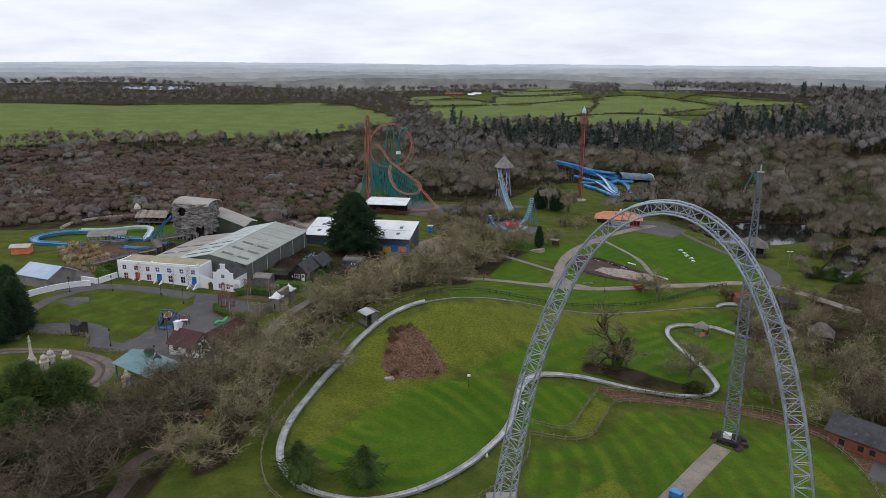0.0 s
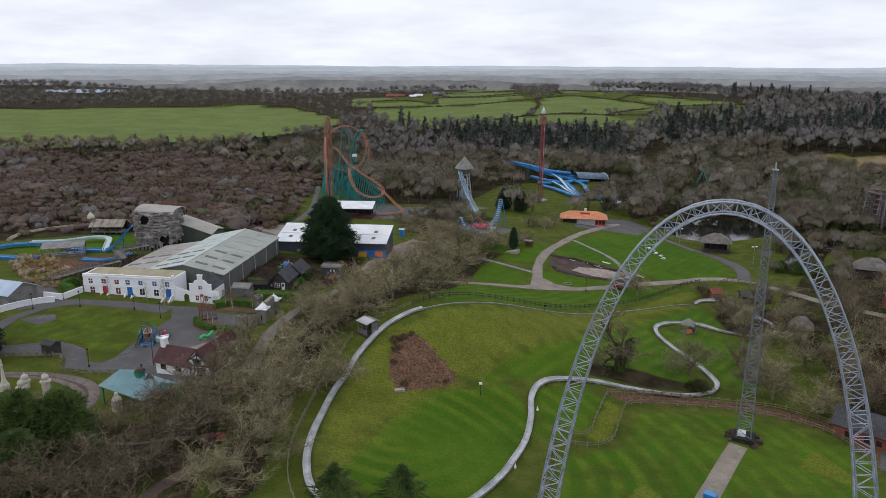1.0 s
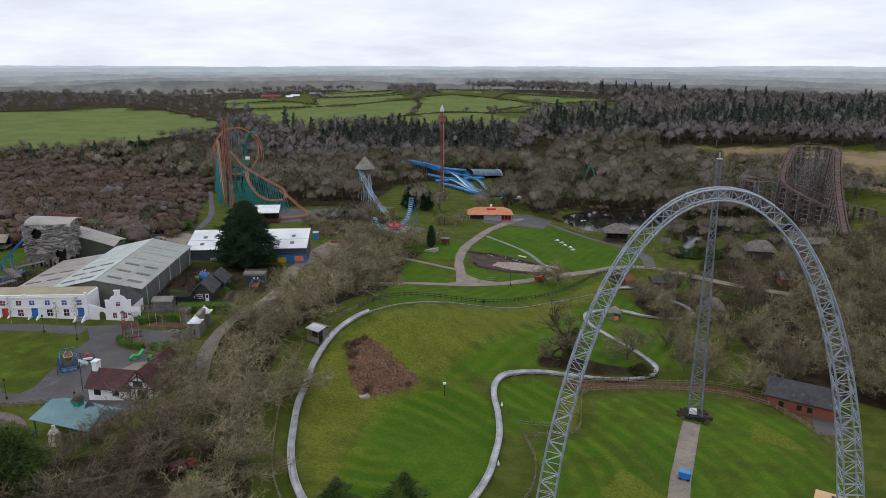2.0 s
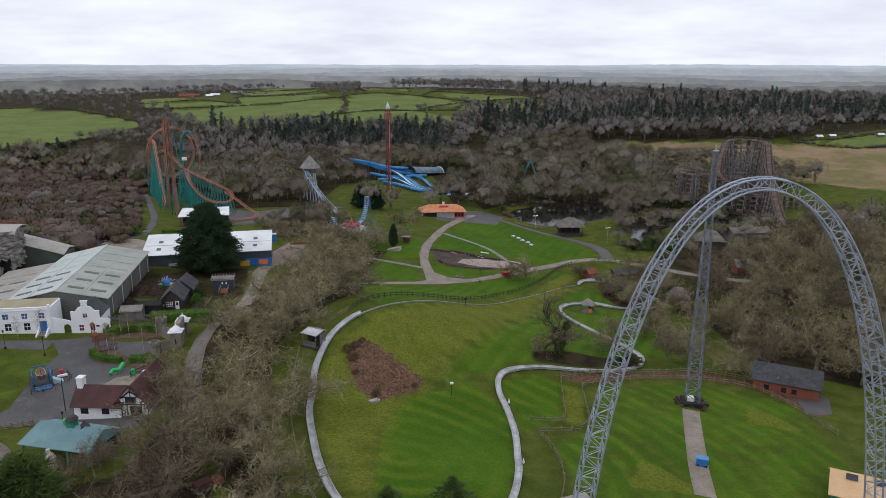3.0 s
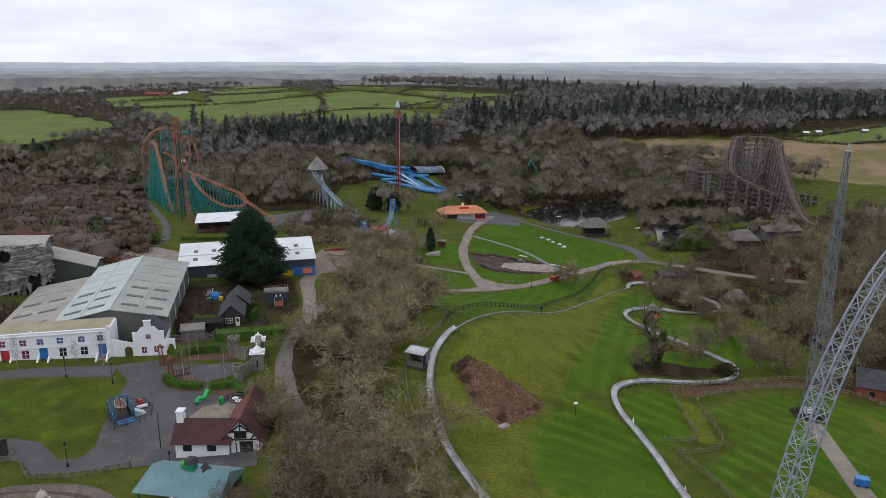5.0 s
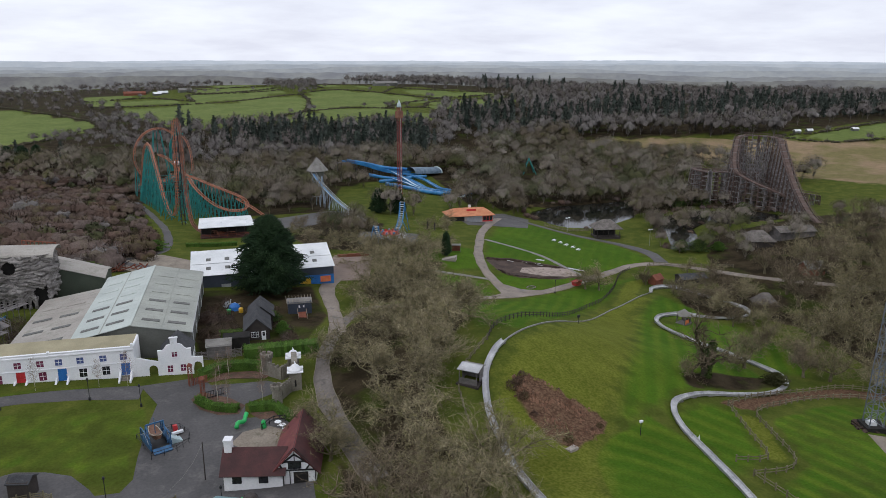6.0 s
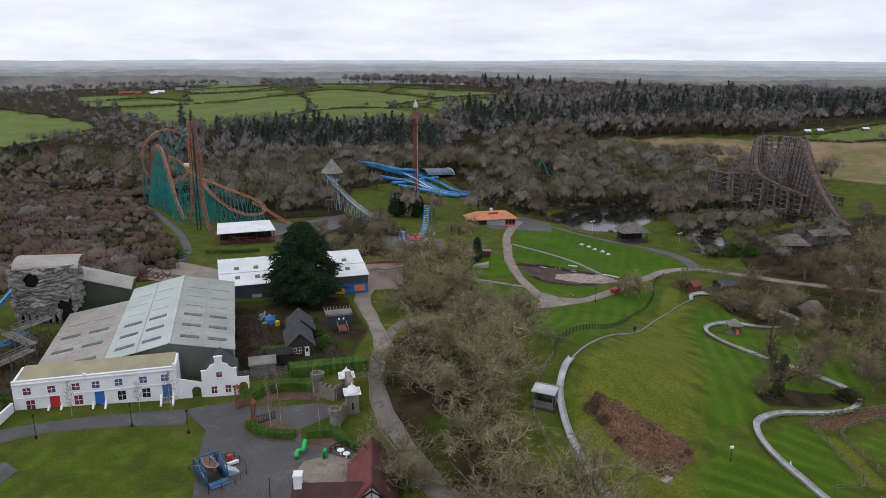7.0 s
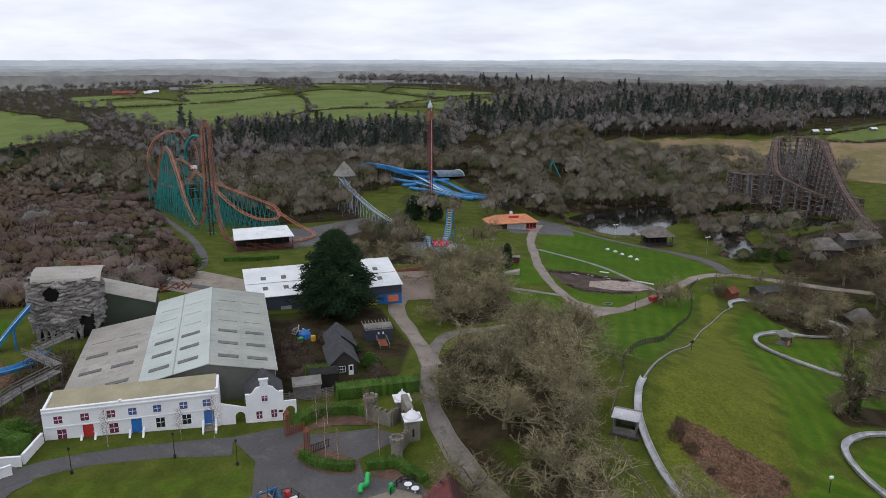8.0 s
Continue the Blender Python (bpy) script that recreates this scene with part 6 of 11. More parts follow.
def rock_tower():
    """A ride building faced in sculpted rock courses."""
    m = pose(-88.4, 233.8, gz(-88, 233), 0, 0, -10)
    root = thing("rock_ride_building", "tall sculpted rock-faced ride building with dark openings", "ride building", m)
    H_, W_, Dp = 12.6, 11.6, 8.0
    nu, nv = 150, 84
    path = curve_through([(-W_ / 2 - .2, Dp), (-W_ / 2 - .5, 4.0), (-W_ / 2, 1.0), (-W_ / 2 + 1.3, -0.3), (0, -1.1), (W_ / 2 - 1.6, -0.5), (W_ / 2 - .1, 0.8), (W_ / 2 + .3, 4.0), (W_ / 2, Dp)], 0.05)
    path = path[np.linspace(0, len(path) - 1, nu).astype(int)]
    u = np.linspace(0, 1, nu)[None, :]
    v = np.linspace(0, 1, nv)[:, None]
    # broken strata: uneven courses cut into blocks, with deep dark joints
    rr = np.random.default_rng(5)
    grid = rr.uniform(-1, 1, (40, 40))

    def rough(a, c):
        i, j = np.floor(a).astype(int), np.floor(c).astype(int)
        p, q = a - i, c - j
        p, q = p * p * (3 - 2 * p), q * q * (3 - 2 * q)
        g = lambda m, n: grid[(i + m) % 40, (j + n) % 40]
        return (g(0, 0) * (1 - p) + g(1, 0) * p) * (1 - q) + (g(0, 1) * (1 - p) + g(1, 1) * p) * q

    level = v * 12.5 + 1.5 * rough(u * 7 + 0 * v, v * 3 + 0 * u) + 0.55 * rough(u * 21 + 0 * v, v * 7 + 9 + 0 * u)
    row = np.floor(level)
    cut = u * 13 + 0.5 * rough(row * 1.7, row * 0.9 + 3) * 3 + 0.35 * rough(u * 9 + 0 * v, v * 22 + 0 * u)
    course, block = np.abs((level % 1.0) - 0.5) * 2, np.abs((cut % 1.0) - 0.5) * 2
    out = 0.42 * rough(row * 3.3 + 0.5, np.floor(cut) * 2.7 + 0.5) + 0.30 * rough(u * 30 + 0 * v, v * 18 + 0 * u) - 0.75 * smooth(0.72, 0.98, course) - 0.45 * smooth(0.86, 1.0, block) + 0.45 * np.sin(v * math.pi) + 0.35
    D2 = np.gradient(path, axis=0)
    D2 /= np.linalg.norm(D2, axis=1)[:, None]
    nrm = np.stack([D2[:, 1], -D2[:, 0]], 1)
    X = path[None, :, 0] + nrm[None, :, 0] * out
    Y = path[None, :, 1] + nrm[None, :, 1] * out
    hem = 2.6 - 1.9 * np.abs(np.sin(u * 34)) ** 3 * (0.6 + 0.4 * np.sin(u * 13))
    Z = 2.6 + (H_ - 2.6) * v - (2.6 - hem) * (1 - v) ** 7 + 0 * X
    cx, cz = X[:-1, :-1], Z[:-1, :-1]
    front = Y[:-1, :-1] < 1.2
    hole = front & ((((cx + 1.9) / 1.5) ** 2 + ((cz - 10.0) / 1.35) ** 2 < 1) | ((np.abs(cx - 3.9) < 1.3) & (cz < 4.9 + 0.4 * np.sin(cx * 4))))
    k = np.arange(nu * nv).reshape(nv, nu)
    quads = np.stack([k[:-1, :-1], k[:-1, 1:], k[1:, 1:], k[1:, :-1]], -1)[~hole]
    part("rock_face", mesh_from(np.stack([X, Y, Z], -1).reshape(-1, 3), quads, "rock_face", ROCK), ROCK, root, "layered grey brown moulded rock")
    for k in range(8):
        x = -5.2 + k * 1.3
        if k != 7:
            part("rock_pillar", Builder().lathe([(0.5, -0.3), (0.34, 0.8), (0.42, 1.7), (0.7, 2.8)], 9, x, -0.3 + 0.3 * math.sin(k * 2)), ROCK, root, soft=True)
    part("dark_core", Builder().box(-W_ / 2 + 0.55, 0.45, 0, W_ / 2 - 0.55, Dp - 0.2, H_ - 0.3), DARK, root, "near-black core behind the openings")
    for k in range(8):
        a0, a1 = math.pi * k / 8, math.pi * (k + 1) / 8
        y0, z0, y1, z1 = 4.5 - 4.8 * math.cos(a0), H_ - 0.2 + 1.5 * math.sin(a0), 4.5 - 4.8 * math.cos(a1), H_ - 0.2 + 1.5 * math.sin(a1)
        part("roof_panel", Builder().pane((-W_ / 2 + .4, y0, z0), (W_ / 2 + 1.4, y0, z0 - 0.6), (W_ / 2 + 1.4, y1, z1 - 0.6), (-W_ / 2 + .4, y1, z1), 0.2), SHEDROOF_TAN, root, "curved tan sheet roof")
    fr = Builder()
    for k in range(9):
        fr.beam((-1 + k * 0.9, 8.6, H_ - 1), (-1 + k * 0.9, 9.2 - k * 0.1, H_ + 1.6 - k * 0.12), 0.16)
    fr.beam((-1, 9, H_ + 1.5), (6.4, 8.6, H_ + 0.5), 0.2)
    fr.beam((-1, 8.8, H_ + 0.5), (6.4, 8.4, H_ - 0.3), 0.2)
    part("edge_frame", fr, BRICK, root, "rusty edge framework")
    m2 = pose(-77.6, 238.5, gz(-77, 238), 0, 0, -11.6)
    ob = thing("link_shed", "dark green clad shed with tan sheet roof", "shed", m2)
    part("body", Builder().upright([(-6.2, 0), (6.5, 0), (6.5, 4.6), (-6.2, 8.6)][::-1], 0, 9), GREENWALL, ob)
    part("roof", Builder().pane((-6.4, -0.3, 8.8), (6.8, -0.3, 4.65), (6.8, 4.6, 5.6), (-6.4, 4.6, 9.6), 0.15), SHEDROOF_TAN, ob, "tan sheet roof")
    part("roof", Builder().pane((6.8, 4.6, 5.6), (6.8, 9.4, 4.65), (-6.4, 9.4, 8.8), (-6.4, 4.6, 9.6), 0.15), SHEDROOF_TAN, ob, "tan sheet roof")
    part("flood_lamp", Builder().box(-3.2, -0.3, 4.2, -2.9, 0, 4.5), WHITESHEET, ob, "small white lamp")


def blue_building():
    m = pose(-33.2, 234.4, -7.7, 0, 0, -9.5)
    root = thing("arcade_building", "navy and blue clad building with white sheet roof", "building", m)
    W_, D_, f_, k_ = 18.2, 14.5, 5.3, 8.2
    corrugated(root, "roof", (W_ + 0.3, -0.4, f_), (-W_ - 0.3, -0.4, f_), (-W_ - 0.3, D_, k_), (W_ + 0.3, D_, k_), WHITESHEET, "white sheet roof", 30)
    part("front_wall", Builder().box(-W_, 0, -0.3, 9, 0.3, f_ - 0.1), NAVY, root, "navy clad wall")
    part("front_panel", Builder().box(9, -0.05, -0.3, W_, 0.3, 3.0), BLUE, root, "bright blue wall panel")
    part("front_top", Builder().box(9, 0, 3.0, W_, 0.3, f_ - 0.1), NAVY, root)
    for x in (-W_, W_ - 0.3):
        part("side_wall", Builder().add([(x, 0.3, -0.3), (x + 0.3, 0.3, -0.3), (x + 0.3, D_ - 0.3, -0.3), (x, D_ - 0.3, -0.3), (x, 0.3, f_), (x + 0.3, 0.3, f_), (x + 0.3, D_ - 0.3, k_ - 0.3), (x, D_ - 0.3, k_ - 0.3)], BOX), NAVY, root)
    part("back_wall", Builder().box(-W_, D_ - 0.3, -0.3, W_, D_, k_ - 0.2), NAVY, root)
    part("orange_board", Builder().box(14.6, -0.2, 1.0, 17.3, -0.05, 2.6), PINKORANGE, root, "orange notice board")
    part("yellow_panel", Builder().box(9.2, -0.15, 0.2, 12.0, -0.05, 2.4), YELLOW, root, "yellow wall panel")
    part("shutter", Builder().box(-11.0, -0.1, 0, -8.6, 0, 2.6), GREYMETAL, root, "pale double door")
    for x in (-14, -9.2, -4.4, 0.4, 13.6):
        for y in (3.6, 8.6):
            z = f_ + (y + 0.4) / (D_ + 0.4) * (k_ - f_)
            part("rooflight", Builder().pane((x - 0.6, y - 0.75, z - 0.05), (x + 0.6, y - 0.75, z - 0.05), (x + 0.6, y + 0.75, z + 0.25), (x - 0.6, y + 0.75, z + 0.25), 0.1), SKYLIGHT, root, "grey rooflight")
    part("ridge_line", Builder().beam((-W_, 6.2, 6.66), (W_, 6.2, 6.66), 0.14, 0.06), GREYMETAL, root)


big_shed()
rock_tower()
blue_building()


# ---- small buildings ----
def hut(name, label, category, x, y, rz, w, d, wall_h, ridge_h, walls, roof, over=0.4, z=None, hip=0.0, extra=None, axis_x=True):
    """A small pitched-roof building: four walls, two slopes, door and window."""
    g = gz(x, y) if z is None else z
    root = thing(name, label, category, pose(x, y, g, 0, 0, rz))
    a, b_ = w / 2, d / 2
    part("front_wall", Builder().box(-a, -b_, -0.6, a, -b_ + 0.2, wall_h), walls, root)
    part("back_wall", Builder().box(-a, b_ - 0.2, -0.6, a, b_, wall_h), walls, root)
    for s in (-1, 1):
        x0, x1 = (s * a, s * a - s * 0.2)
        lo, hi = min(x0, x1), max(x0, x1)
        part("side_wall", Builder().add([(lo, -b_ + 0.2, -0.6), (hi, -b_ + 0.2, -0.6), (hi, b_ - 0.2, -0.6), (lo, b_ - 0.2, -0.6), (lo, -b_ + 0.2, wall_h), (hi, -b_ + 0.2, wall_h), (hi, b_ - 0.2, wall_h), (lo, b_ - 0.2, wall_h)], BOX), walls, root)
        if not hip:
            part("gable", Builder().add([(lo, -b_, wall_h), (hi, -b_, wall_h), (hi, b_, wall_h), (lo, b_, wall_h), (lo, 0, ridge_h), (hi, 0, ridge_h)], [(3, 2, 1, 0), (0, 1, 5, 4), (2, 3, 4, 5), (1, 2, 5), (3, 0, 4)]), walls, root)
    e = wall_h - 0.15
    hx = a + over
    hp = a - hip if hip else hx
    part("roof", Builder().pane((-hx, -b_ - over, e), (hx, -b_ - over, e), (hp, 0, ridge_h + 0.12), (-hp, 0, ridge_h + 0.12), 0.14), roof, root)
    part("roof", Builder().pane((hx, b_ + over, e), (-hx, b_ + over, e), (-hp, 0, ridge_h + 0.12), (hp, 0, ridge_h + 0.12), 0.14), roof, root)
    if hip:
        for s in (-1, 1):
            part("roof", Builder().add([(s * hx, -b_ - over, e), (s * hx, b_ + over, e), (s * hp, 0, ridge_h + 0.12), (s * hx, -b_ - over, e - 0.14), (s * hx, b_ + over, e - 0.14), (s * hp, 0, ridge_h - 0.02)], [(0, 1, 2), (5, 4, 3), (0, 3, 4, 1), (1, 4, 5, 2), (2, 5, 3, 0)]), roof, root)
    if extra:
        extra(root, a, b_, wall_h, ridge_h)
    return root


def cafe_parts(root, a, b_, wh, rh):
    part("shopfront", Builder().box(a - 4.6, -b_ - 0.1, 0, a - 0.2, -b_, wh - 0.4), RED, root, "red shopfront")
    for k in range(3):
        part("pane", Builder().box(a - 4.3 + k * 1.4, -b_ - 0.16, 0.5, a - 3.2 + k * 1.4, -b_ - 0.1, 2.2), DARKGLASS, root)
    part("shutter", Builder().box(-2.0, -b_ - 0.06, 0, a - 5.0, -b_, 2.4), GREYMETAL, root, "grey roller shutter")
    # no real opening: interior shade painted as a dark panel on the wall
    part("open_bay", Builder().box(-a + 0.4, -b_ - 0.05, 0, -3.0, -b_, 2.4), DARK, root, "dark panel in place of an open bay")
    part("roof_vent", Builder().box(0.2, 1.0, rh - 0.4, 1.2, 1.9, rh + 0.9), WHITESHEET, root, "white roof vent")
    part("roof_sign", Builder().box(-1.5, -2.4, rh - 0.9, 2.6, -2.2, rh - 0.1), RED, root, "red sign on the roof")


hut("cafe", "low cafe with terracotta hipped roof and red shopfront", "cafe", 72.6, 316.8, -14, 19.0, 9.5, 2.9, 5.2, CONCRETE, TERRACOTTA, 0.9, hip=3.2, extra=cafe_parts)


def cabin_parts(root, a, b_, wh, rh):
    for x in (-4.2, -0.8, 1.2):
        part("window", Builder().box(x, -b_ - 0.04, 0.9, x + 1.0, -b_, 2.0), DARKGLASS, root)
    part("open_bay", Builder().box(a, -1.2, 0, a + 0.05, 1.2, 2.2), DARK, root, "dark panel in place of an open doorway")
    part("gable_board", Builder().lathe([(0.5, 0), (0.5, 0.1)], 10), WHITEWALL, root, "round white board", at=pose(a + 0.12, -0.4, 3.0, 0, 90, 0))


hut("timber_cabin", "red-brown timber cabin with dark slate roof", "cabin", 78.6, 124.6, -48, 12.8, 6.6, 3.0, 5.7, BRICK, SLATE, 0.5, extra=cabin_parts)


def tudor_parts(root, a, b_, wh, rh):
    for x in (-2.2, 1.4):
        part("window", Builder().box(x - 0.65, -b_ - 0.04, 0.9, x + 0.65, -b_, 1.9), DARKGLASS, root)
    ch = part("chimney", Builder().box(-a - 0.2, -0.6, 2, -a + 0.8, 0.6, rh + 1.3), WHITEWALL, root, "stout white chimney")
    part("chimney_cap", Builder().box(-a - 0.3, -0.7, rh + 1.3, -a + 0.9, 0.7, rh + 1.5), WHITEWALL, ch)


def tudor_house():
    g = gz(-56, 140)
    hut("cottage", "white cottage with maroon tiled roof and chimney", "cottage", -55.6, 142.6, -24, 8.0, 5.2, 2.4, 4.9, WHITEWALL, MAROON, 0.5, z=g, extra=tudor_parts)
    m = pose(-49.2, 143.5, g, 0, 0, -22)
    root = thing("half_timbered_house", "black and white half-timbered house with steep red roof", "house", m)
    L, w, e, r = 11.0, 2.9, 2.6, 6.0
    part("side_wall", Builder().box(-w, -5.4, -0.6, -w + 0.2, 5.6, e), WHITEWALL, root)
    part("side_wall", Builder().box(w - 0.2, -5.4, -0.6, w, 5.6, e), WHITEWALL, root)
    part("front_wall", Builder().upright([(-w, -0.6), (w, -0.6), (w, e), (0, r - 0.2), (-w, e)][::-1], -5.6, -5.4), WHITEWALL, root)
    part("back_wall", Builder().upright([(-w, -0.6), (w, -0.6), (w, e), (0, r - 0.2), (-w, e)][::-1], 5.6, 5.8), WHITEWALL, root)
    # left slope red, right slope a darker maroon
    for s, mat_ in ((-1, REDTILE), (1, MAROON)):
        part("roof", Builder().pane((s * (w + 0.6), -6.0, e - 0.5), (s * (w + 0.6), 6.1, e - 0.5), (0, 6.1, r), (0, -6.0, r), 0.15), mat_, root, "red tiled slope" if s < 0 else "darker maroon tiled slope")
    for p, q in (((-w, 0, e), (w, 0, e)), ((-w + .1, 0, 0), (-w + .1, 0, e)), ((w - .1, 0, 0), (w - .1, 0, e)), ((-1.6, 0, 0), (-1.6, 0, e)), ((-0.7, 0, 0), (-0.7, 0, e)), ((0, 0, e + 1.3), (0, 0, r - .3)), ((-1.7, 0, e + 1.1), (0, 0, e + 2.4)), ((1.7, 0, e + 1.1), (0, 0, e + 2.4)), ((-w, 0, e), (0, 0, r)), ((w, 0, e), (0, 0, r)), ((-1.6, 0, e + 1.3), (1.6, 0, e + 1.3)), ((1.5, 0, e), (2.1, 0, e + .9)), ((-1.5, 0, e), (-2.1, 0, e + .9))):
        part("black_beam", Builder().beam((p[0], -5.66, p[2]), (q[0], -5.66, q[2]), 0.1, 0.22), BLACKMETAL, root, "black timber")
    part("window", Builder().box(-0.9, -5.7, e + 0.2, 0.9, -5.62, e + 1.2), DARKGLASS, root)
    part("door", Builder().box(-0.2, -5.7, 0, 1.8, -5.62, 2.3), DARK, root, "dark double door")


tudor_house()


def teal_hall():
    g = gz(-59.1, 129.3)
    root = thing("ride_shelter", "open ride shelter with pale teal sheet roof", "shelter", pose(-59.2, 129.2, g, 0, 0, -34))
    w, d, e, r = 5.7, 3.5, 3.0, 4.7
    part("roof", Builder().pane((-w - .6, -d - .5, e), (w + 0.2, -d - .5, e), (w - 0.2, 0.3, r), (-w, 0.3, r), 0.15), TEALROOF, root)
    part("roof", Builder().pane((w + 0.2, d + .5, e), (-w - .6, d + .5, e), (-w, 0.3, r), (w - 0.2, 0.3, r), 0.15), TEALROOF, root)
    for s, x in ((-1, -w - .6), (1, w + .2)):
        xr = -w if s < 0 else w - 0.2
        part("roof", Builder().add([(x, -d - .5, e), (x, d + .5, e), (xr, 0.3, r), (x, -d - .5, e - .15), (x, d + .5, e - .15), (xr, 0.3, r - .15)], [(0, 1, 2), (5, 4, 3), (0, 3, 4, 1), (1, 4, 5, 2), (2, 5, 3, 0)]), TEALROOF, root)
    for x in (-w, -w / 3, w / 3, w - 0.4):
        for y in (-d, d):
            part("post", Builder().box(x - 0.12, y - 0.12, -0.9, x + 0.12, y + 0.12, e), GREENDOOR, root, "green post")
    part("back_wall", Builder().box(-w + 0.3, d - 0.5, -0.9, w - 0.6, d - 0.2, e - 0.2), DARK, root)
    t = part("roof_turret", Builder().box(-0.6, -0.3, r - 0.8, 0.6, 0.9, r + 0.8), GREENDOOR, root, "green roof turret")
    part("turret_cap", Builder().lathe([(1.05, r + 0.9), (0.7, r + 1.4), (0.5, r + 1.5)], 6, 0, 0.3), DARKWOOD, t)
    part("turret_ball", Builder().lathe([(0.1, r - 0.1), (0.5, r + 0.2), (0.5, r + 0.7), (0.1, r + 1.0)], 8, -1.05, 0.3), BRIGHTGREEN, t)
    part("finial", Builder().lathe([(1.1, r - 0.4), (0.05, r + 0.8)], 4, 1.9, 0.6), SLATE, root, "dark pointed cap")
    part("porch", Builder().box(-0.9, -d - 1.9, -0.4, 0.5, -d - 0.7, 2.2), CREAM, root, "cream plaster porch")
    part("porch_cap", Builder().lathe([(1.1, 2.2), (0.45, 2.8), (0.32, 3.4)], 4, -0.2, -d - 1.3), CREAM, root)


teal_hall()


def cottage_parts(root, a, b_, wh, rh):
    w = part("window", Builder().box(-a - .06, -.2, .8, -a - .01, 1.3, 1.9), DARKGLASS, root)
    f = Builder()
    for k in range(4):
        f.box(-a - .1, -.26 + k * .5, .74, -a - .04, -.18 + k * .5, 1.96)
    for z in (.74, 1.3, 1.88):
        f.box(-a - .1, -.26, z, -a - .04, 1.32, z + .08)
    part("window_frame", f, WHITEWALL, w, "white glazing bars")
    part("door", Builder().box(-a - .08, -1.7, 0, -a - .01, -.8, 2.05), WHITEWALL, root, "white door")
    part("door_pane", Builder().box(-a - .1, -1.5, 1.0, -a - .07, -1.0, 1.8), DARKGLASS, root)
    part("notice", Builder().box(-a - .06, 1.8, .9, -a - .01, 2.2, 1.4), WHITEWALL, root, "white notice")


hut("village_shop", "dark boarded cottage with white window and door under slate roof", "cottage", -43.0, 199.0, 78, 9.0, 5.0, 2.4, 4.9, DARKWOOD, SLATE, 0.45, extra=cottage_parts)
hut("garden_shed", "small timber shed with weathered grey roof", "shed", -52.5, 190.2, -12, 4.6, 3.6, 2.4, 3.1, OLDWOOD, GREYROOF, 0.2)
hut("store_shed", "black boarded lean-to store behind the garden hedge", "shed", -48.6, 192.6, -12, 5.0, 3.2, 2.6, 3.0, DARK, DARK, 0.15)
hut("village_shop", "second dark boarded cottage under a slate roof", "cottage", -40.5, 206.5, 78, 7.0, 5.0, 2.4, 4.7, DARKWOOD, SLATE, 0.45)


def start_hut():
    root = thing("start_hut", "small open timber start hut with pale sloping sheet roof", "hut", pose(-18.6, 147.6, gz(-18.6, 147.6), 0, 0, -52))
    part("roof", Builder().pane((-1.9, -1.7, 2.5), (1.9, -1.7, 2.5), (1.9, 0.5, 3.0), (-1.9, 0.5, 3.0), 0.12), TROUGH, root, "pale grey sheet roof")
    part("roof", Builder().pane((1.9, 1.8, 2.6), (-1.9, 1.8, 2.6), (-1.9, 0.5, 3.02), (1.9, 0.5, 3.02), 0.12), GREYROOF, root, "dark felt rear roof")
    part("back_wall", Builder().box(-1.6, 1.3, -0.6, 1.6, 1.45, 2.6), OLDWOOD, root)
    for s in (-1.6, 1.5):
        part("side_wall", Builder().box(s, -0.2, -0.6, s + .1, 1.3, 2.5), OLDWOOD, root)
        part("post", Builder().box(s, -1.5, -0.6, s + .12, -1.38, 2.5), OLDWOOD, root)
    part("counter", Builder().box(-1.6, -1.5, 0.0, 1.6, -1.4, 1.05), OLDWOOD, root, "boarded counter front")
    part("deck", Builder().box(-2.0, -1.9, -0.8, 2.0, 1.6, 0.0), DARKWOOD, root)


start_hut()
hut("red_hut", "small red timber hut beside the bobsleigh run", "hut", 91.0, 221.8, 10, 3.8, 3.2, 2.2, 3.4, BRICK, BRICK, 0.25)
hut("ride_shed", "open-fronted dark shed with blue grey roof", "shed", 102.5, 218.0, -14, 8.6, 5.0, 2.4, 3.4, DARKWOOD, SLATE, 0.5)
hut("boat_shed", "timber shed with mossy hipped grey roof among trees", "shed", 99.6, 186.4, -30, 5.6, 5.0, 1.9, 4.6, DARKWOOD, SHINGLE, 0.5, hip=1.8)
hut("lakeside_lodge", "timber lodge with pale hipped shingle roof", "lodge", 152.5, 235.0, -30, 10.0, 8.6, 2.8, 6.0, DARKWOOD, SHINGLE, 0.7, hip=3.0)
hut("long_lodge", "long timber lodge with weathered flat-pitched roof", "lodge", 171.0, 234.5, -16, 15.0, 7.0, 3.2, 4.6, OLDWOOD, SHINGLE, 0.6)
hut("brick_kiosk", "red-brown kiosk with grey roof among bare trees", "kiosk", 136.0, 199.0, -20, 6.0, 5.0, 2.6, 4.4, BRICK, GREYROOF, 0.5)
hut("toilet_block", "long low blue grey roofed building", "building", -108.8, 183.4, -22, 10.8, 8.4, 3.0, 5.0, GREYROOF, BLUEROOF, 0.6)


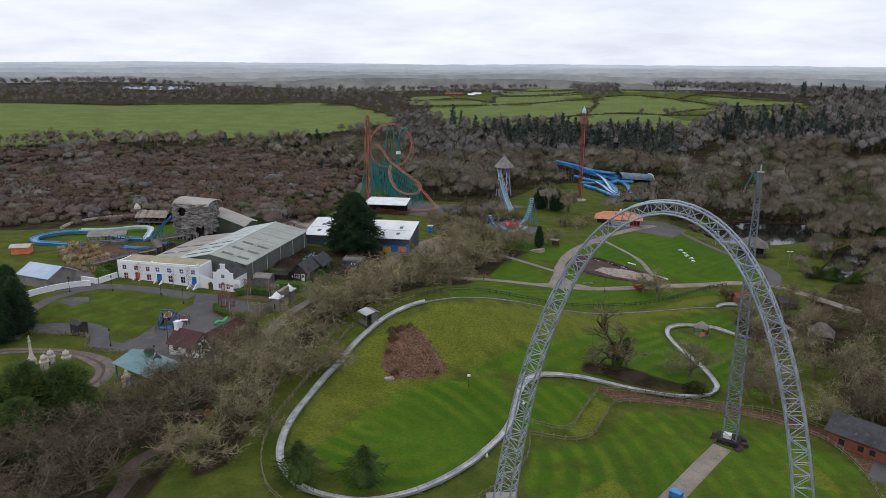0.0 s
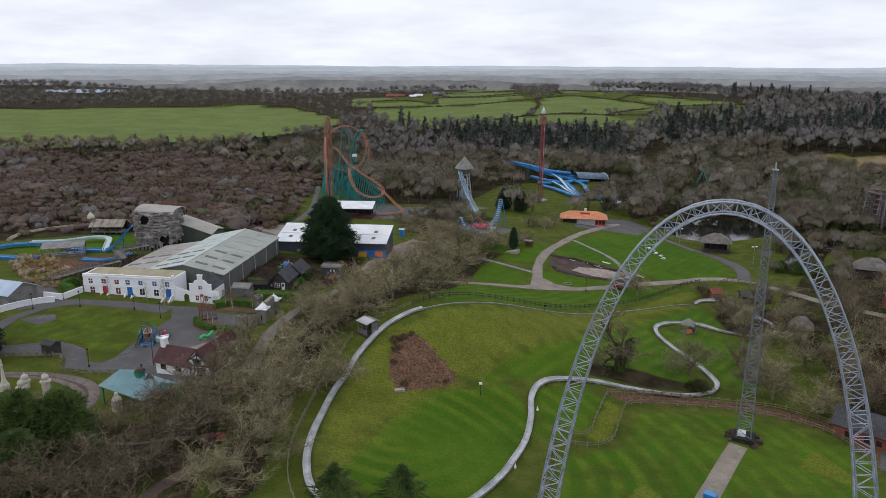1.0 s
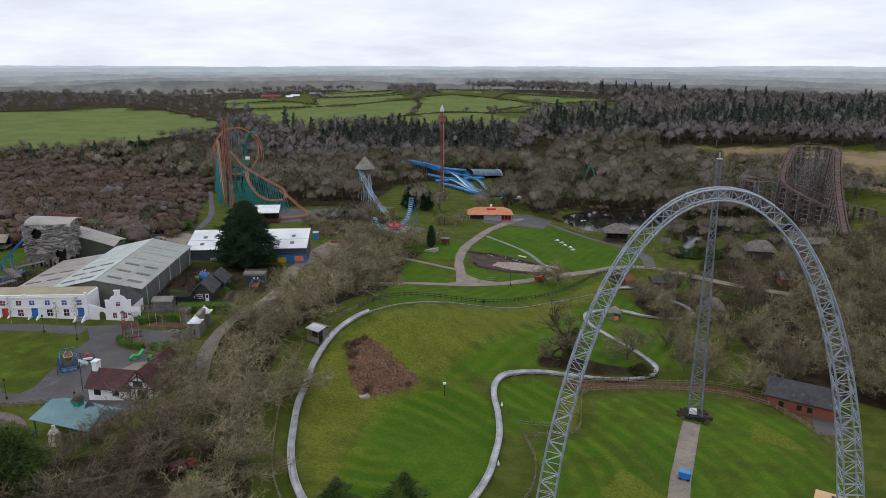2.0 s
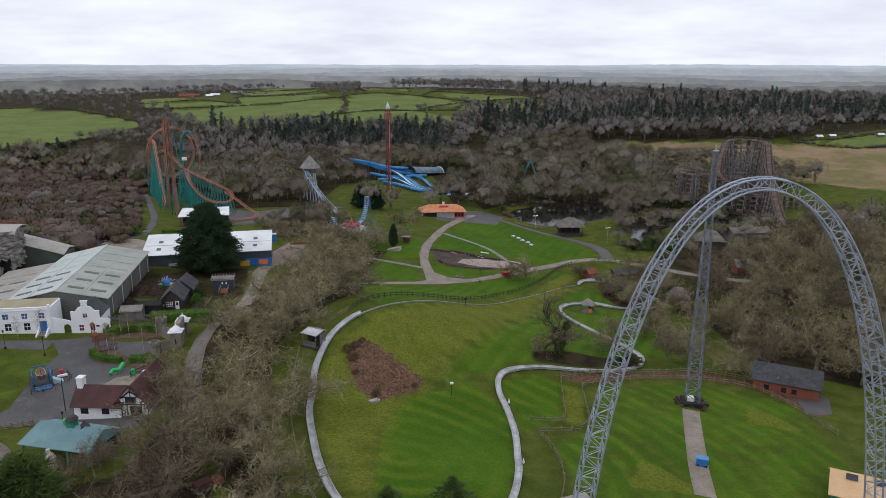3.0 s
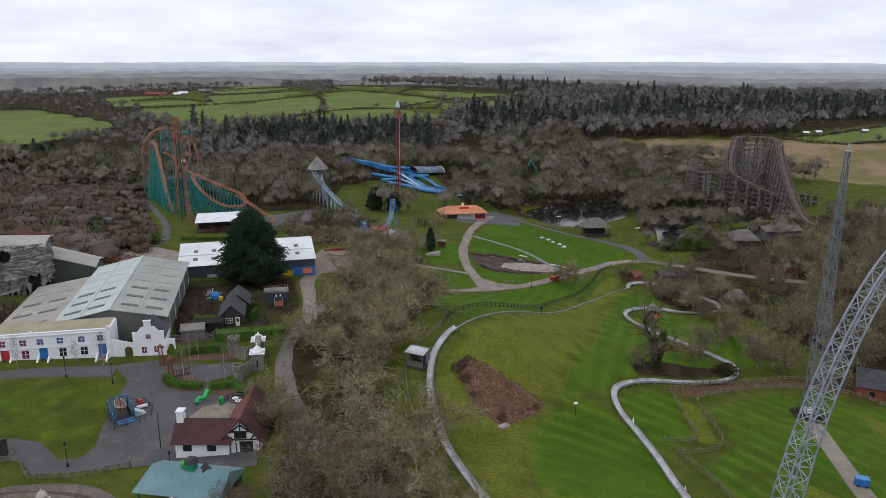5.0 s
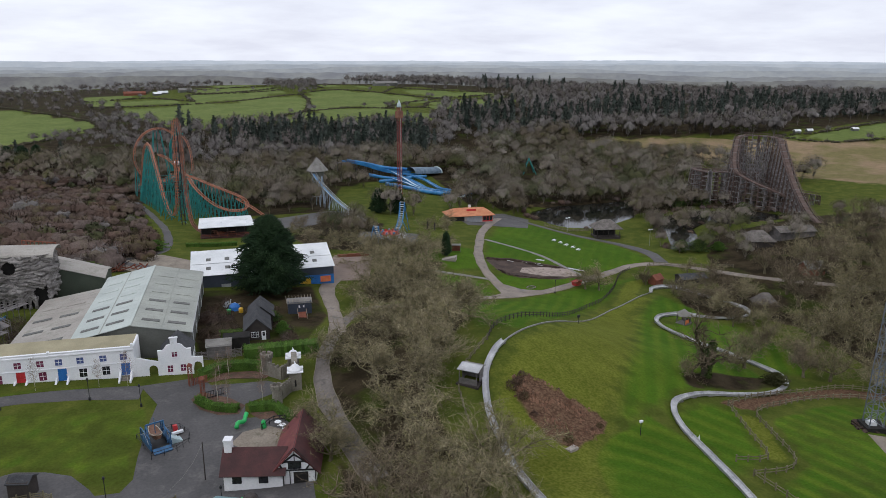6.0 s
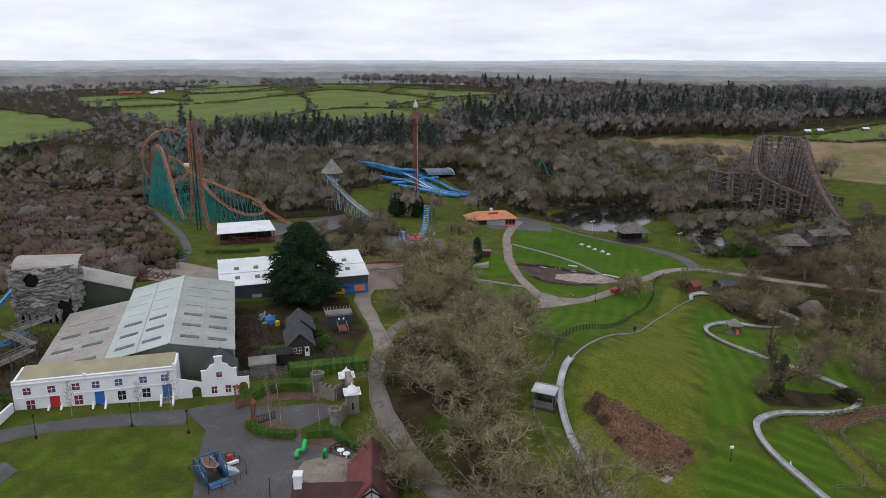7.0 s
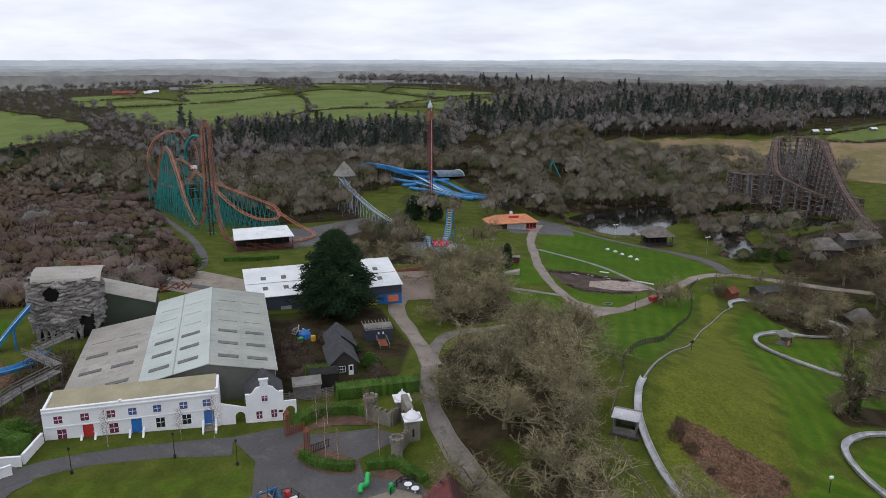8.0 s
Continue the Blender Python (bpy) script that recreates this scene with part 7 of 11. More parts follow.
def store_parts(root, a, b_, wh, rh):
    for k in range(9):
        part("roof_slat", Builder().beam((-a - .3 + k * .72, -b_ - .4, wh + .2), (-a - .3 + k * .72, b_ + .4, wh + .45), .1, .16), PATHTAN, root)
    part("ramp", Builder().pane((-.5, -b_ - 4.2, .0), (1.3, -b_ - 4.2, .0), (1.3, -b_, .5), (-.5, -b_, .5), .1), BRICK, root, "red-brown ramp")
    for x in (-.6, 1.4):
        part("ramp_rail", Builder().beam((x, -b_ - 4.2, .9), (x, -b_, 1.4), .12).beam((x, -b_ - 4.1, -.2), (x, -b_ - 4.1, .9), .12).beam((x, -b_ - .1, .2), (x, -b_ - .1, 1.4), .12), PATHTAN, root)
    for x in (-.3, .7):
        part("notice", Builder().box(x, -b_ - .06, 1.6, x + .35, -b_ - .01, 2.1), WHITEWALL, root, "white notice")


hut("tool_store", "dark shed with timber ramp and slatted roof", "shed", -30.6, 210.4, -12, 5.4, 3.6, 2.9, 3.3, NAVY, GREYROOF, 0.2, extra=store_parts)


def entry_hut_parts(root, a, b_, wh, rh):
    part("wall_window", Builder().box(-a - 0.05, -1.2, 1.0, -a, 0.2, 2.2), BLUE, root, "blue framed window")
    part("door", Builder().box(1.5, -b_ - 0.06, 0, 2.9, -b_, 2.2), RED, root, "red door")
    part("door", Builder().box(-2.9, -b_ - 0.06, 0, -1.5, -b_, 2.2), BLUE, root, "blue door")
    for x in (-2.4, 1.6):
        part("rooflight", Builder().pane((x - .8, -1.4, rh - 0.42), (x + .8, -1.4, rh - 0.42), (x + .8, -0.5, rh + 0.1), (x - .8, -0.5, rh + 0.1), 0.08), DARKGLASS, root, "dark rooflight")


hut("ride_entrance_hut", "bright green hut with peach coloured roof", "hut", 52.5, 84.0, -48, 9.6, 7.2, 2.9, 4.9, GREENDOOR, PEACH, 0.6, extra=entry_hut_parts)


def pavilion():
    x, y = 118.2, 281.5
    g = gz(x, y)
    root = thing("lakeside_pavilion", "dark timber bandstand pavilion with weathered hipped roof", "pavilion", pose(x, y, g, 0, 0, -20))
    part("deck", Builder().box(-5, -4, -0.6, 5, 4, 0.7), DARKWOOD, root)
    for k in range(5):
        for s in (-1, 1):
            part("post", Builder().box(-4.8 + k * 2.35, s * 3.8 - 0.1, 0.7, -4.6 + k * 2.35, s * 3.8 + 0.1, 4.3), DARKWOOD, root)
    part("inner_wall", Builder().box(-4.4, 0.5, 0.7, 4.4, 3.4, 4.1), DARK, root)
    part("roof", Builder().pane((-5.9, -4.8, 4.2), (5.9, -4.8, 4.2), (1.6, 0, 7.6), (-1.6, 0, 7.6), 0.15), SHINGLE, root)
    part("roof", Builder().pane((5.9, 4.8, 4.2), (-5.9, 4.8, 4.2), (-1.6, 0, 7.6), (1.6, 0, 7.6), 0.15), SHINGLE, root)
    for s in (-1, 1):
        part("roof", Builder().add([(s * 5.9, -4.8, 4.2), (s * 5.9, 4.8, 4.2), (s * 1.6, 0, 7.6), (s * 5.9, -4.8, 4.05), (s * 5.9, 4.8, 4.05), (s * 1.6, 0, 7.45)], [(0, 1, 2), (5, 4, 3), (0, 3, 4, 1), (1, 4, 5, 2), (2, 5, 3, 0)]), SHINGLE, root)
    b = Builder()
    for k in range(26):
        b.box(-5 + k * 0.4, -4.05, 0.7, -4.92 + k * 0.4, -3.98, 1.7)
    b.box(-5, -4.06, 1.7, 5.1, -3.96, 1.8)
    part("balustrade", b, DARKWOOD, root)


pavilion()


def kiosk():
    x, y = 66.5, 184.5
    root = thing("finish_kiosk", "small open timber kiosk with pointed roof and red panel", "kiosk", pose(x, y, gz(x, y), 0, 0, 15))
    for sx in (-1.4, 1.4):
        for sy in (-1.2, 1.2):
            part("post", Builder().box(sx - .1, sy - .1, -0.3, sx + .1, sy + .1, 2.6), OLDWOOD, root)
    part("floor", Builder().box(-1.7, -1.5, -0.3, 1.7, 1.5, 0.3), OLDWOOD, root)
    part("panel", Builder().box(-1.4, -1.3, 0.3, 0.4, -1.2, 1.4), PINKORANGE, root, "red and white panel")
    part("panel", Builder().box(1.3, -1.2, 0.3, 1.4, 1.2, 1.3), OLDWOOD, root)
    part("roof", Builder().lathe([(2.5, 2.5), (0.1, 4.1)], 4), GREYROOF, root)


kiosk()


# ---- castle gateway ----
def castle_gate():
    for x, y, z in ((-41.9, 173.6, 0.2), (-43.4, 166.8, 0.4)):
        g = gz(x, y)
        root = thing("gate_tower", "square grey stone gate tower with white domed cap", "tower", pose(x, y, g, 0, 0, -15), "castle gateway")
        h = -g + z - 1.6
        part("shaft", Builder().box(-1.05, -1.05, -0.5, 1.05, 1.05, h), STONE, root)
        part("cornice", Builder().box(-1.4, -1.4, h, 1.4, 1.4, h + 0.16), WHITEWALL, root, "white cornice")
        part("dome", Builder().lathe([(1.4, h + 0.16), (1.0, h + 0.4), (0.8, h + 0.7), (0.55, h + 1.0), (0.2, h + 1.2), (0.1, h + 1.5), (0.03, h + 1.75)], 12), WHITEWALL, root, "white domed cap", soft=True)
        part("arrow_slit", Builder().box(-0.15, -1.1, h - 2.6, 0.15, -1.05, h - 1.4), DARK, root)
    g = gz(-42.6, 170.2)
    arc = [(1.1 * math.cos(a), 1.9 + 1.1 * math.sin(a)) for a in np.linspace(0, math.pi, 9)]
    out = [(-2.3, -0.4), (-1.1, -0.4)] + arc[::-1] + [(1.1, -0.4), (2.3, -0.4), (2.3, 4.6), (-2.3, 4.6)]
    solid("gate_arch", Builder().upright(out, -0.5, 0.5), STONE, "grey stone arch between gate towers", "archway", m=pose(-42.6, 170.2, g, 0, 0, 77))
    for x, y, r, h in ((-46.2, 176.4, 1.0, 3.0), (-47.6, 163.2, 0.9, 2.4)):
        g = gz(x, y)
        root = thing("castle_turret", "round grey stone turret with battlements", "turret", pose(x, y, g), "castle gateway")
        part("shaft", Builder().lathe([(r, -0.5), (r * 0.95, h * 0.6), (r * 0.95, h), (r * 1.15, h + 0.2), (r * 1.15, h + 0.5)], 14), STONE, root, soft=False)
        for k in range(7):
            a = k * 2 * math.pi / 7
            part("merlon", Builder().box(-0.3, -0.18, 0, 0.3, 0.18, 0.55), STONE, root, at=Matrix.Translation((r * math.cos(a), r * math.sin(a), h + 0.5)) @ Matrix.Rotation(a + math.pi / 2, 4, "Z"))
    b = Builder()
    for p, q in (((-46.2, 175.3), (-44.5, 172.0)), ((-44.5, 172.0), (-42.6, 173.0)), ((-46.6, 164.2), (-44.6, 166.0))):
        z = gz(*p)
        b.beam((*p, z + 0.9), (*q, z + 0.9), 0.5, 2.8)
        for k in range(4):
            t = k / 3.5 + 0.05
            b.beam((p[0] + (q[0] - p[0]) * t, p[1] + (q[1] - p[1]) * t, z + 2.5), (p[0] + (q[0] - p[0]) * (t + .12), p[1] + (q[1] - p[1]) * (t + .12), z + 2.5), 0.5, 0.5)
    solid("battlement_wall", b, STONE, "low grey stone wall with battlements", "wall")


castle_gate()
# ---- bobsleigh run ----
RUN = [(81, 213), (84, 216), (88, 217.4), (92.5, 216.4), (94.6, 211), (94.6, 202), (94.4, 192), (92, 185.4), (86.5, 182.4), (79, 184.8), (72.5, 190), (66, 190.6), (61, 188.6), (57.5, 184.5), (56, 178), (56.8, 169.7), (58.4, 161), (58.8, 153), (57.6, 147), (53, 142), (45, 139), (37.5, 138.8), (27, 139.6), (19, 138), (15, 135), (12.8, 130.5), (11.6, 124.5), (9.2, 116.5), (5.5, 108.2), (2.4, 101.8), (-2.2, 94.5), (-7, 89.4), (-12.8, 86.2), (-20, 87), (-24.4, 91.8), (-26, 98), (-26.2, 106), (-25.4, 115), (-24.2, 124), (-22.4, 131), (-20, 139.3), (-15.6, 148), (-10.4, 154), (-6.6, 157)]


def bob_run():
    root = thing("bobsleigh_run", "winding open steel bobsleigh trough laid over grass", "bobsleigh run", Matrix.Identity(4))
    P = curve_through(RUN, 0.9)
    z = ground_height(P[:, 0], P[:, 1])
    D = np.gradient(P, axis=0)
    D /= np.linalg.norm(D, axis=1)[:, None]
    turn = np.gradient(np.unwrap(np.arctan2(D[:, 1], D[:, 0])))
    bank = np.convolve(turn, np.ones(9) / 9, "same") * 3.2
    S = np.stack([-D[:, 1], D[:, 0]], 1)
    prof = [(-0.56, 0.48), (-0.50, 0.48), (-0.42, 0.20), (-0.2, 0.06), (0.2, 0.06), (0.42, 0.20), (0.50, 0.48), (0.56, 0.48), (0.5, 0.0), (-0.5, 0.0)]
    n = len(prof)
    for a in range(0, len(P) - 1, 5):
        e = min(len(P), a + 6)
        vs, fs = [], []
        for i in range(a, e):
            bk = max(-0.42, min(0.42, bank[i]))
            for u, h in prof:
                w = u * (0.985 if (i == a or i == e - 1) else 1.0)
                vs.append((P[i][0] + S[i][0] * w, P[i][1] + S[i][1] * w, z[i] + h + 0.12 - w * bk + abs(bk) * 0.7))
        m = e - a
        for i in range(m - 1):
            fs += [(i * n + k, i * n + (k + 1) % n, (i + 1) * n + (k + 1) % n, (i + 1) * n + k) for k in range(n)]
        fs += [tuple(range(n))[::-1], tuple(range((m - 1) * n, m * n))]
        part("trough_section", Builder().add(vs, fs), TROUGH, root)
        mid = (a + e) // 2
        part("support", Builder().box(P[mid][0] - .5, P[mid][1] - .5, z[mid] - .4, P[mid][0] + .5, P[mid][1] + .5, z[mid] + .12), OLDWOOD, root)
    lift = thing("bobsleigh_lift", "straight narrow grey towing track up the hill", "towing track", Matrix.Identity(4))
    Q = curve_through([(-6.6, 157), (-1, 160.6), (8, 166), (22, 175.5), (36, 186), (50, 196), (60, 201.5), (73, 209), (81, 213)], 1.6)
    zz = ground_height(Q[:, 0], Q[:, 1])
    for a in range(0, len(Q) - 1, 4):
        b = Builder()
        for i in range(a, min(len(Q) - 1, a + 4)):
            b.beam((*Q[i], zz[i] + 0.1), (*Q[i + 1], zz[i + 1] + 0.1), 0.34, 0.2)
        part("lift_section", b, GREYROOF, lift)
        part("chain_rail", Builder().tube([(*Q[i], zz[i] + 0.24) for i in range(a, min(len(Q), a + 5))], 0.05, 5), GREYMETAL, lift)


bob_run()


# ---- fences ----
POST_ME = fixed(Builder().box(-0.09, -0.09, -0.4, 0.09, 0.09, 1.25).mesh("post", FENCEWOOD))


def fence(points, label, rails=(0.45, 0.95), step=2.1, material_=None, high=1.25):
    material_ = material_ or FENCEWOOD
    root = thing("fence", label, "fence", Matrix.Translation((*points[0][:2], gz(*points[0][:2]))))
    inv = root.matrix_world.inverted()
    P = curve_through(points, step)
    z = ground_height(P[:, 0], P[:, 1])
    post = POST_ME if material_ is FENCEWOOD and high == 1.25 else fixed(Builder().box(-0.07, -0.07, -0.4, 0.07, 0.07, high).mesh("post", material_))
    for i in range(len(P)):
        part("post", post, material_, root, at=inv @ Matrix.Translation((*P[i], z[i])))
        if i < len(P) - 1:
            for h in rails:
                part("rail", Builder().beam(inv @ Vector((*P[i], z[i] + h)), inv @ Vector((*P[i + 1], z[i + 1] + h)), 0.06, 0.14), material_, root)


def queue_walkway(points, heights, label):
    """Raised boarded walkway on timber posts, with two rails a side."""
    root = thing("queue_walkway", label, "walkway", Matrix.Translation((*points[0], gz(*points[0]))))
    inv = root.matrix_world.inverted()
    for (p, q), (h, k) in zip(zip(points, points[1:]), zip(heights, heights[1:])):
        d = Vector((q[0] - p[0], q[1] - p[1], 0))
        n = max(2, int(d.length / 2.2))
        side = Vector((-d.y, d.x, 0)).normalized() * 0.95
        a, b_ = Vector((*p, gz(*p) + h)), Vector((*q, gz(*q) + k))
        for e in range(5):
            o = side * (e - 2) * 0.44
            part("board", Builder().beam(inv @ (a + o), inv @ (b_ + o), 0.40, 0.07), OLDWOOD, root)
        for s in (-1, 1):
            o = side * s
            for up in (0.5, 1.05):
                part("rail", Builder().beam(inv @ (a + o + Vector((0, 0, up))), inv @ (b_ + o + Vector((0, 0, up))), 0.07, 0.14), OLDWOOD, root)
            for i in range(n + 1):
                c = a.lerp(b_, i / n) + o
                part("post", Builder().beam(inv @ Vector((c.x, c.y, gz(c.x, c.y) - 0.3)), inv @ (c + Vector((0, 0, 1.15))), 0.13), OLDWOOD, root)


queue_walkway([(-103, 195.5), (-96.3, 204.4), (-90.4, 209.6)], [1.6, 2.1, 2.6], "weathered timber queue walkway beside the water slide")
queue_walkway([(-90.4, 212.2), (-95, 219.9)], [2.6, 3.2], "sloping timber ramp up to the water slide")
queue_walkway([(-93.4, 220.6), (-87.4, 225.6)], [3.2, 3.6], "railed timber landing under the rock tower")
fence([(-9.1, 158.9), (-14.4, 154.6), (-18.5, 151)], "post and rail fence behind the start hut")
fence([(-21.8, 146), (-24.6, 137), (-26.8, 127), (-28.2, 114), (-28.9, 103), (-28, 94), (-25.4, 87), (-22, 83.5)], "long post and rail fence beside the bobsleigh run")
fence([(-9, 158.9), (-4, 164.5), (6, 171.5), (18, 179.5), (32, 190), (46, 200), (57, 206.5), (70, 217.5), (83, 230.5), (92, 236)], "dark post and rail fence along the hillside", material_=DARKWOOD)
fence([(14.5, 120.6), (20.6, 119.6), (24.5, 126.5), (28.4, 134), (30.4, 136.2), (42, 138), (56.5, 138.6), (66.6, 138.2), (74.6, 131.4), (77.4, 122)], "curving paddock fence beside a dirt track")
fence([(13.6, 116.4), (20.6, 115.6), (25, 118.2), (29, 126), (33, 132.4), (44, 134.6), (52.6, 135.2), (63.6, 133.6), (71.6, 127.4), (72.4, 115), (70, 104)], "inner paddock fence beside a dirt track")
fence([(13.6, 116.4), (12.4, 108), (8.6, 99), (3, 91)], "low fence beside the bobsleigh run", high=1.25)
fence([(96, 233), (104, 238), (112, 232), (124, 220)], "timber fence beside the lakeside path")
fence([(104, 305), (110, 296), (122, 292)], "low dark railing along the lake edge", rails=(0.3, 0.6, 0.9))
fence([(-66.6, 142.4), (-73.2, 142.6), (-79.6, 144.6), (-81, 147.6), (-82.4, 150.6), (-88.6, 150.8), (-95, 150.8)], "low timber fence round the square", rails=(0.3, 0.6, 0.9), step=1.6)
fence([(-20, 303), (-12, 300), (-6, 306), (2, 312)], "timber queue fence beside the coaster", rails=(0.5, 1.0))
fence([(-57.5, 188), (-53, 187.2), (-48.8, 187)], "tall closed board fence behind the garden", rails=(0.2, 0.5, 0.8, 1.1, 1.4, 1.7), step=1.2, material_=OLDWOOD, high=2.0)


# ---- water rides ----
def open_chute(root, line, width, material_, name="chute", step=1.4, lining=None):
    P = curve_through(line, step)
    D = np.gradient(P, axis=0)
    D /= np.linalg.norm(D, axis=1)[:, None]
    S = np.stack([-D[:, 1], D[:, 0], np.zeros(len(P))], 1)
    S /= np.maximum(np.linalg.norm(S, axis=1), 1e-3)[:, None]
    prof = [(-0.5, 0.42), (-0.44, 0.42), (-0.34, 0.08), (0.34, 0.08), (0.44, 0.42), (0.5, 0.42), (0.42, -0.12), (-0.42, -0.12)]
    n = len(prof)
    for a in range(0, len(P) - 1, 8):
        e = min(len(P), a + 9)
        vs, fs = [], []
        for i in range(a, e):
            vs += [tuple(P[i] + S[i] * u * width + np.array([0, 0, h * min(1.6, width)])) for u, h in prof]
        for i in range(e - a - 1):
            fs += [(i * n + k, i * n + (k + 1) % n, (i + 1) * n + (k + 1) % n, (i + 1) * n + k) for k in range(n)]
        fs += [tuple(range(n))[::-1], tuple(range((e - a - 1) * n, (e - a) * n))]
        part(name, Builder().add(vs, fs), material_, root)
    if lining is not None:
        b = Builder()
        for i in range(len(P) - 1):
            b.beam(P[i] + np.array([0, 0, 0.14 * width]), P[i + 1] + np.array([0, 0, 0.14 * width]), width * 0.6, 0.04)
        part("water_film", b, lining, root, "pale water in the chute")
    return P


def slide_complex():
    root = thing("water_slides", "cluster of blue fibreglass water slides on a bank", "water slides", Matrix.Identity(4))
    lanes = [
        [(60, 438, -4.4), (72, 437, -6.9), (82.5, 436, -9.6), (96, 436, -11.4)],
        [(58, 440, -5.0), (69, 436, -7.4), (78, 434, -10.6), (86.7, 433, -12.8), (98, 434, -14.2), (105, 436, -15.2)],
        [(70.6, 431, -12.2), (76.4, 430, -13.6), (83, 429, -14.8), (91, 428, -15.2)],
        [(73, 421, -14.6), (80, 422, -15.0), (86, 424, -15.2), (95.5, 428, -15.0), (106, 431, -15.6)],
        [(82, 424, -14.4), (84.5, 412, -15.0), (85, 400, -15.4), (86.5, 388, -15.4), (91, 378, -15.6), (100.5, 372, -15.9)],
        [(90, 426, -14.6), (90, 408, -15.2), (89, 396, -15.6), (91, 385, -15.6), (97, 377, -15.8), (106, 373, -16)],
        [(64, 437.5, -5.6), (70.6, 436.6, -6.6), (81.7, 434, -10.6), (87, 429, -13.0), (87.5, 414, -14.6), (87, 402, -15.4), (88, 390, -15.4), (94, 379, -15.5)],
        [(74, 414, -15.0), (79, 404, -15.2), (82, 392, -15.2), (84, 384, -15.2), (90, 376, -15.5)],
        [(66, 437, -6.4), (76, 435.5, -9.2), (86, 434, -12.0), (95, 430, -14.2), (99, 418, -15.4), (97, 402, -15.7), (96, 390, -15.8), (102, 378, -16)],
        [(62, 441, -5.4), (74, 440, -8.0), (86, 438.5, -11.4), (99, 437, -13.6)],
    ]
    for k, line in enumerate(lanes):
        if k in (0, 2, 3, 7, 9):
            P = curve_through(line, 1.6)
            for a in range(0, len(P) - 1, 8):
                part("slide_tube", Builder().tube(P[a:a + 9], 0.95, 10), SLIDEBLUE, root, soft=True)
        else:
            P = open_chute(root, line, 2.2, SLIDEBLUE, "slide_lane", lining=PALEBLUE if k in (4, 6) else None)
        for x, y, z in P[3::7]:
            g = gz(x, y)
            if z - g > 1:
                part("leg", Builder().rod((x, y, g - .3), (x, y, z), 0.14, n=5), OLDWOOD, root)
    # the covered tunnel on the upper lane
    arc = [(math.cos(a) * 4.4, math.sin(a) * 3.4) for a in np.linspace(0, math.pi, 9)]
    vs, fs = [], []
    axis_pts = curve_through([(98, 435.5, -13.6), (109, 439, -14.8), (119, 443, -15.8)], 2.0)
    for x, y, z in axis_pts:
        vs += [(x + 0.35 * u, y - u * 0.95, z + h) for u, h in arc]
    m = len(arc)
    for i in range(len(axis_pts) - 1):
        fs += [(i * m + k, i * m + k + 1, (i + 1) * m + k + 1, (i + 1) * m + k) for k in range(m - 1)]
    tun = part("tunnel_cover", Builder().add(vs, fs), material("faded_blue_canopy", (0.09, 0.14, 0.19), (0.17, 0.23, 0.29), 0.4, 4, 0.6, 0, 0.05, 0.2), root, "faded blue arched tunnel cover")
    part("tunnel_rim", Builder().tube([(119 + 0.35 * u, 443 - u * 0.95, -15.8 + h) for u, h in arc], 0.4, 6), PALEBLUE, tun, "white tunnel rim")
    deck = Builder().box(55, 434, -5.8, 61, 441, -5.3)
    for x in (55.3, 60.5):
        for y in (434.3, 440.5):
            deck.box(x, y, -16.5, x + .4, y + .4, -5.8)
    part("start_deck", deck, OLDWOOD, root, "timber start deck")
    part("splash_pool", Builder().slab([(96, 371), (106, 367), (110, 372), (100, 377)], -17.4, -16.5), PALEBLUE, root, "pale blue run-out pool")


